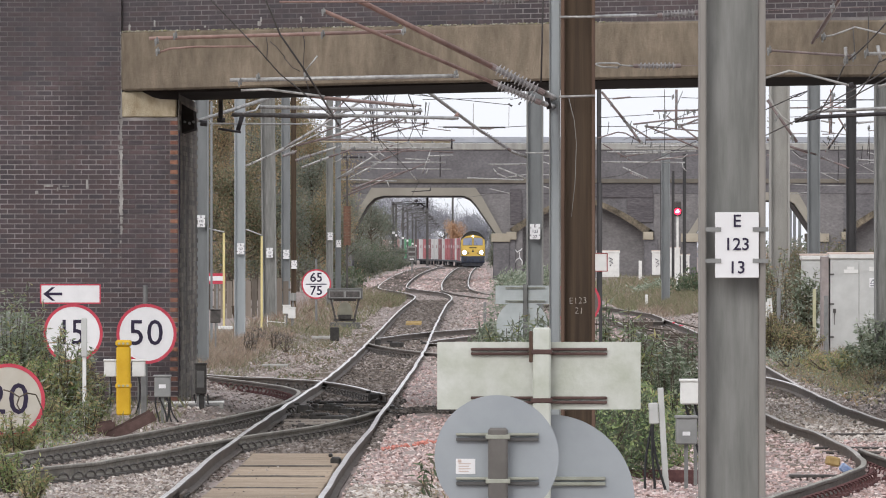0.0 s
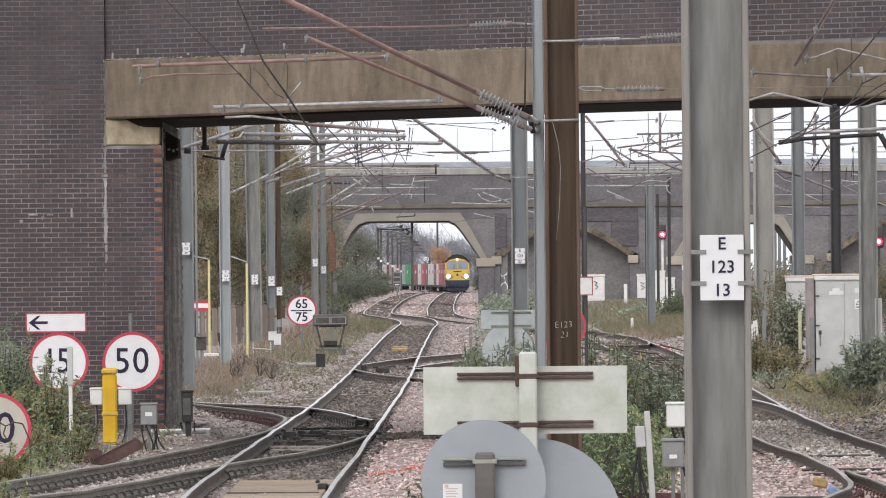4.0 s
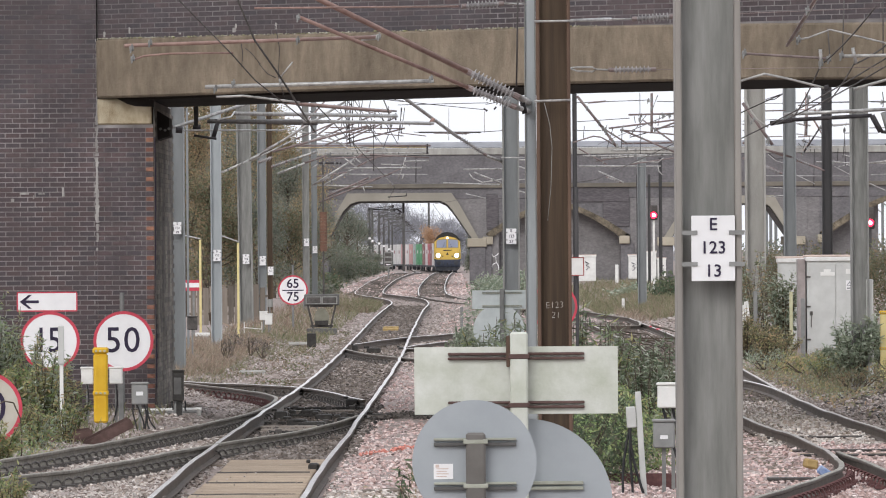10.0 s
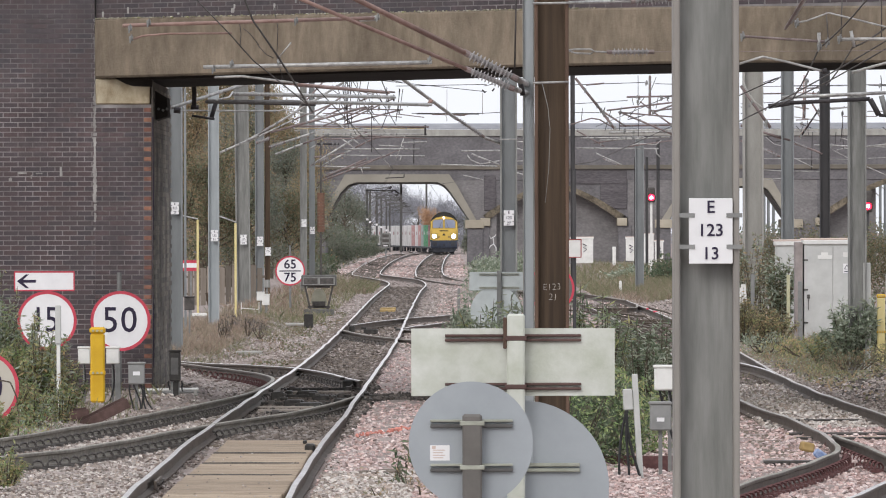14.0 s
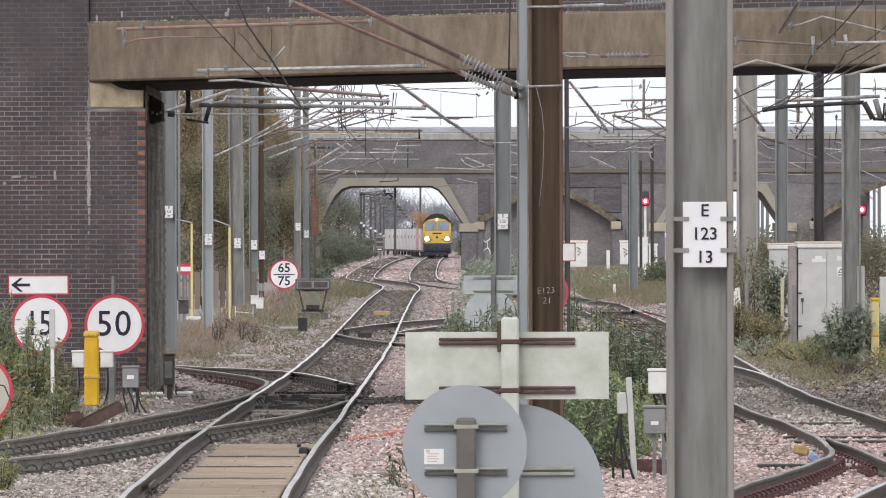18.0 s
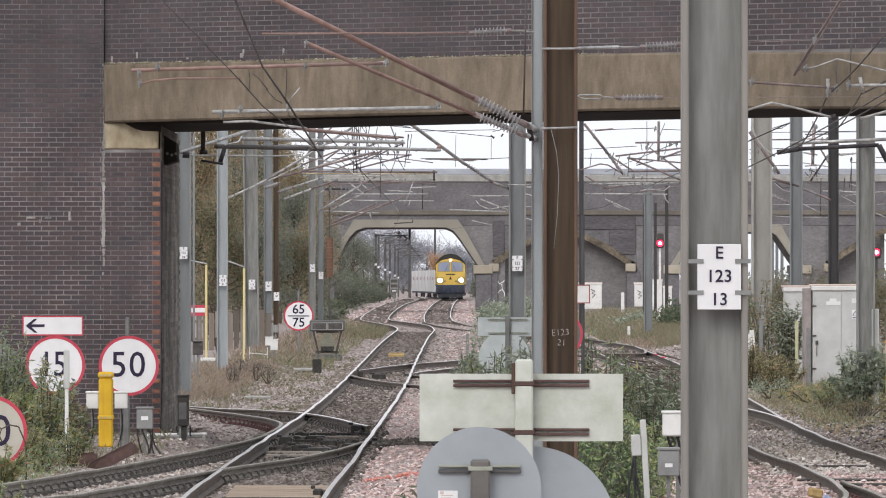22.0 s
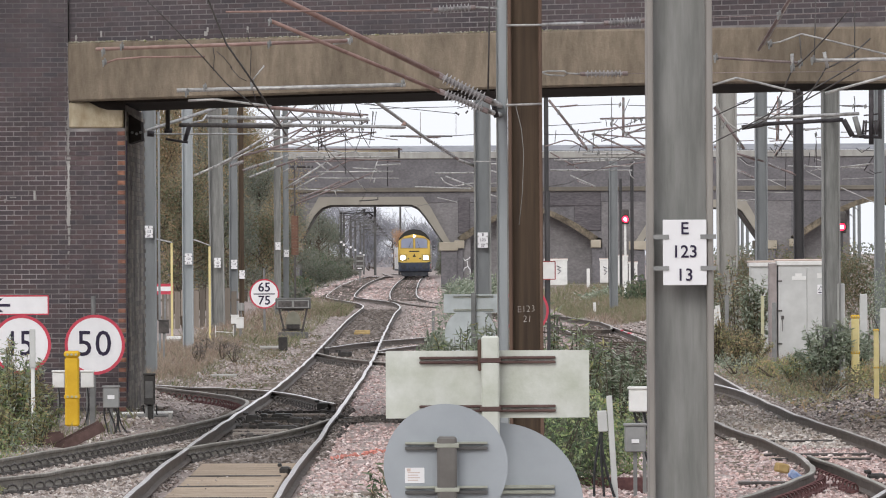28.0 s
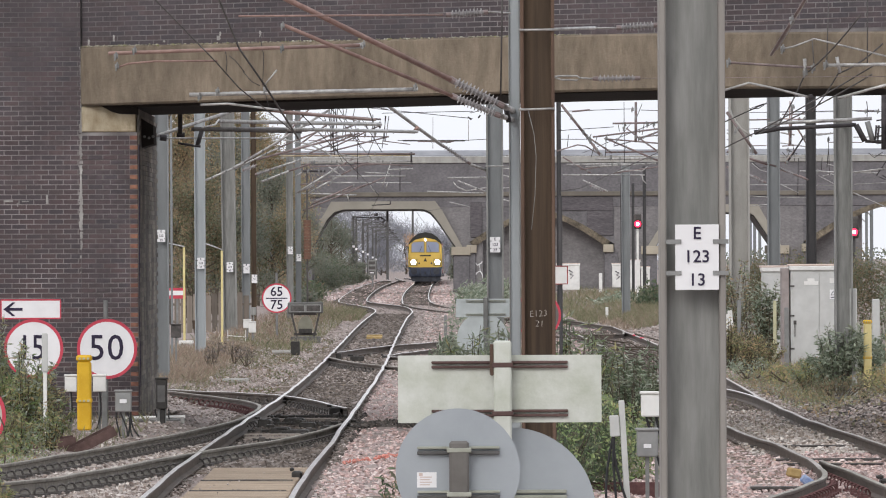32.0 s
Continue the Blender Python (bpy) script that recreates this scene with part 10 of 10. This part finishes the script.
ballast(14000, lambda y: (-0.060 * y, np.full_like(y, -3.0)), 74, 150, 0.030, M_STONE_GREY, "grey broken ballast stones beside the turnout", seed=2)
ballast(46000, lambda y: (np.full_like(y, -1.35), np.full_like(y, 4.3)), 74, 190, 0.031, M_STONE_PINK, "fresh pink broken ballast stones", seed=3)
ballast(22000, lambda y: (np.full_like(y, 4.0), 0.060 * y), 74, 190, 0.030, M_STONE_PINK, "pink ballast stones of the second track", seed=4)
ballast(6000, lambda y: (np.full_like(y, 5.9), 0.060 * y), 100, 140, 0.036, M_STONE, "brown-grey ballast heap beside the track", seed=5, lift=0.03)
ballast(15000, lambda y: (np.full_like(y, -4.6), np.full_like(y, 0.6)), 175, 430, 0.042, M_STONE, "distant brown ballast stones", seed=6)
ballast(5000, lambda y: (np.full_like(y, -0.4), np.full_like(y, 6.8)), 190, 500, 0.060, M_STONE_PINK, "distant pink ballast stones", seed=7)
ballast(2600, lambda y: (np.full_like(y, -6.0), np.full_like(y, 1.2)), 430, 900, 0.09, M_STONE_PINK, "far pink ballast beside the tracks", seed=8)


ballast(17000, lambda y: (np.full_like(y, -2.75), np.full_like(y, -1.2)), 106, 300, 0.040, M_STONE_DARK, "grimy dark ballast between the main rails", seed=9, lift=0.012)
ballast(4500, lambda y: (np.full_like(y, -2.9), np.full_like(y, -1.1)), 118, 138, 0.034, M_STONE_OILY, "oily dark ballast round the crossing", seed=10, lift=0.016)
ballast(3500, lambda y: (np.full_like(y, 4.4), np.full_like(y, 5.8)), 142, 170, 0.040, M_STONE_DARK, "grimy ballast between the second track's rails", seed=12, lift=0.012)

ballast(13000, lambda y: (np.full_like(y, -7.0), np.full_like(y, -4.2)), 150, 270, 0.036, M_STONE, "brown-grey stones on the verge below the masts", seed=31, lift=0.01)

ballast(5000, lambda y: (np.full_like(y, 5.6), np.full_like(y, 8.6)), 230, 420, 0.05, M_STONE, "brown ballast beside the curving track", seed=33, lift=0.01)

ballast(3400, lambda y: (np.full_like(y, 4.25), np.full_like(y, 5.75)), 112, 142, 0.036, M_STONE_GREY, "dirty ballast between the second track's rails", seed=35, lift=0.045)
ballast(2600, lambda y: (np.full_like(y, 4.25), np.full_like(y, 5.75)), 96, 112, 0.036, M_STONE_PINK, "pink ballast between the second track's rails", seed=37, lift=0.045)

ballast(1500, lambda y: (np.full_like(y, -1.3), np.full_like(y, -0.35)), 80, 90, 0.034, M_STONE_GREY, "grey ballast stones before a sign", seed=36, lift=0.03)

# Dark stones stand in for a cable that crosses the ballast.
ballast(900, lambda y: (np.full_like(y, -1.15), np.full_like(y, -0.1)), 127, 131, 0.032, M_STONE_OILY, "dark stones in place of a cable on the ballast", seed=37, lift=0.03)


for x_mid, y0, y1, n, seed in ((-1.75, 255, 365, 4500, 21), (-4.45, 430, 800, 3200, 22), (-0.98, 430, 860, 3600, 23), (5.2, 170, 290, 3000, 24)):
    ballast(n, lambda y: (np.full_like(y, x_mid - 0.72), np.full_like(y, x_mid + 0.72)), y0, y1, 0.07, M_STONE_DARK, "grimy ballast and sleepers between far rails", seed=seed, lift=0.02)


def brick_face(parent, x0, x1, z0, z1, front, slope, m, seed, depth=0.007, pick=None, piece_parent=None):
    """Stretcher-bond bricks in front of a mortar bed; those in the picked stretch are pieces of their own."""
    r = np.random.default_rng(seed)
    L, Hh, J = 0.210, 0.060, 0.015
    cells = []
    row = 0
    z = z0
    while z + Hh <= z1:
        x = x0 - (L + J) * (0.5 if row % 2 else 0.0)
        while x < x1:
            a, b = max(x, x0), min(x + L, x1)
            if b - a > 0.03:
                cells.append((a, b, z))
            x += L + J
        z += Hh + J
        row += 1
    c = np.array(cells)
    free = np.ones(len(c), bool)
    if pick:
        mid = (c[:, 0] + c[:, 1]) / 2
        free = ~((mid > pick[0]) & (mid < pick[1]) & (c[:, 2] > pick[2]) & (c[:, 2] < pick[3]) & (c[:, 1] - c[:, 0] > 0.2))
        bm = box(bm_new(), -L / 2, L / 2, -depth, 0.02, 0, Hh)
        me = bpy.data.meshes.new("brick")
        bm.to_mesh(me)
        bm.free()
        me.materials.append(m)
        for a, b, z in c[~free]:
            ob = new("brick", me)
            ob.parent = parent
            ob.location = ((a + b) / 2, front + r.uniform(-0.003, 0.003), z)
    c = c[free]
    n = len(c)
    v = np.zeros((n, 8, 3))
    push = r.uniform(-0.003, 0.003, n)
    for i, (sx, sy, sz) in enumerate(CUBE):
        x = np.where(sx < 0, c[:, 0], c[:, 1])
        v[:, i, 0] = x
        v[:, i, 1] = front + slope * x + (push - depth if sy < 0 else 0.02)
        v[:, i, 2] = c[:, 2] + (0 if sz < 0 else Hh)
    ob = pieces_mesh("bricks", v, CUBE_F, m, parent)
    ob["kind"] = "stuff"
    return ob


part_of = {o.name.split(".")[0]: o for o in near.children}
brick_face(part_of["wing_wall"], -3.2, -0.014, -0.3, 7.8, 0.05, 0.0, M_BRICK, 1, pick=(-1.75, -0.10, 0.75, 3.55))
brick_face(part_of["abutment"] if part_of["abutment"].data.vertices[0].co.x < 5 else near.children[1], -0.008, 0.725, -0.3, 4.38, 0.05, 0.0, M_BRICK, 2)
brick_face(part_of["parapet"], 0.01, 13.9, 5.70, 8.0, 0.12, -0.79, M_BRICK, 3)
bm = bm_new()
for i in range(62):
    z = -0.3 + i * 0.075
    if z + 0.065 > 4.38:
        break
    if i % 2:
        box(bm, 0.735, 0.848, 0.039, 0.07, z, z + 0.060)
part("quoins", bm, M_BRICK_RED, part_of["wing_wall"].parent, "red brick quoins at alternate courses")["kind"] = "stuff"
bm = bm_new()
for i in range(62):
    z = -0.3 + i * 0.075
    if z + 0.065 > 4.38:
        break
    if not i % 2:
        box(bm, 0.735, 0.848, 0.041, 0.07, z, z + 0.060)
part("quoins", bm, M_BRICK, near)["kind"] = "stuff"
rl = np.random.default_rng(77)
lx = np.concatenate([rl.uniform(0.0, 7.5, 420), rl.uniform(0.0, 0.5, 60)])
lp = np.stack([lx, -0.79 * lx + rl.uniform(0.0, 0.10, 480), 5.688 + rl.random(480) * 0.012], 1)
stones("lichen", lp, rl.uniform(0.008, 0.024, 480), rl, M_LICHEN, near, "pale lichen along the top edge")["kind"] = "stuff"
# white stains on the brickwork
for x, z, w, h in ((-0.53, 3.30, 0.035, 0.14), (-0.98, 3.26, 0.02, 0.06), (-1.12, 3.33, 0.14, 0.03), (-0.86, 3.33, 0.10, 0.02), (-1.30, 3.22, 0.05, 0.05), (0.51, 5.76, 0.03, 0.10), (2.145, 5.74, 0.08, 0.07), (2.16, 5.80, 0.03, 0.07), (2.775, 5.77, 0.04, 0.10), (1.3, 5.73, 0.05, 0.03), (0.12, 5.72, 0.04, 0.08)):
    y = 0.036 if x < 0 else 0.104 - 0.79 * x
    t = part("lime_patch", box(bm_new(), x - w / 2, x + w / 2, y, y + 0.01, z, z + h, 0.004), M_LIME, near, "white lime stain")


# ---- what moves: the train, rolling towards the camera ----
START, SPEED = 925.0, 8.25


def on_track(y, length):
    """Pose of a vehicle whose front stands at y, its tail length behind."""
    x0, x1 = track_x(y), track_x(y + length)
    z0, z1 = track_z(y), track_z(y + length)
    return pose(x0, y, z0, math.degrees(math.atan2(z1 - z0, length)), 0, -math.degrees(math.atan2(x1 - x0, length)))


def motions():
    times = [0, 4, 8, 12, 16, 20, 24, 28, 32]
    walk(train_loco, [(t, on_track(START - SPEED * t, 21)) for t in times])
    for ob, behind in train_rest:
        walk(ob, [(t, on_track(START - SPEED * t + behind, 19)) for t in times])
    walk(bridge_bus, [(t, pose(0.33 + 15.7 * (t - 7.5), 543.2, 6.93)) for t in (0, 8, 16, 24, 32)])


bridge_bus = city_bus()
train_loco = loco()
train_rest = []
first_wagon, first_box = wagon(), {}
colours = ["white", "red", "maroon", "red", "white", "red", "maroon", "red", "red", "white", "maroon", "white", "white", "maroon", "red", "white"]
colours += ["maroon", "green", "green", "grey", "pink", "white", "pink"] + ["white"] * 9
behind, i = 22.5, 0
while i < len(colours):
    train_rest.append((first_wagon if not i else copy_thing(first_wagon, Matrix()), behind))
    for k in range(2):
        c = colours[min(i + k, len(colours) - 1)]
        if c not in first_box:
            first_box[c] = container(c, 9.1)
            ob = first_box[c]
        else:
            ob = copy_thing(first_box[c], Matrix())
        train_rest.append((ob, behind + 0.4 + 9.3 * k))
    behind += 19.6
    i += 2
motions()
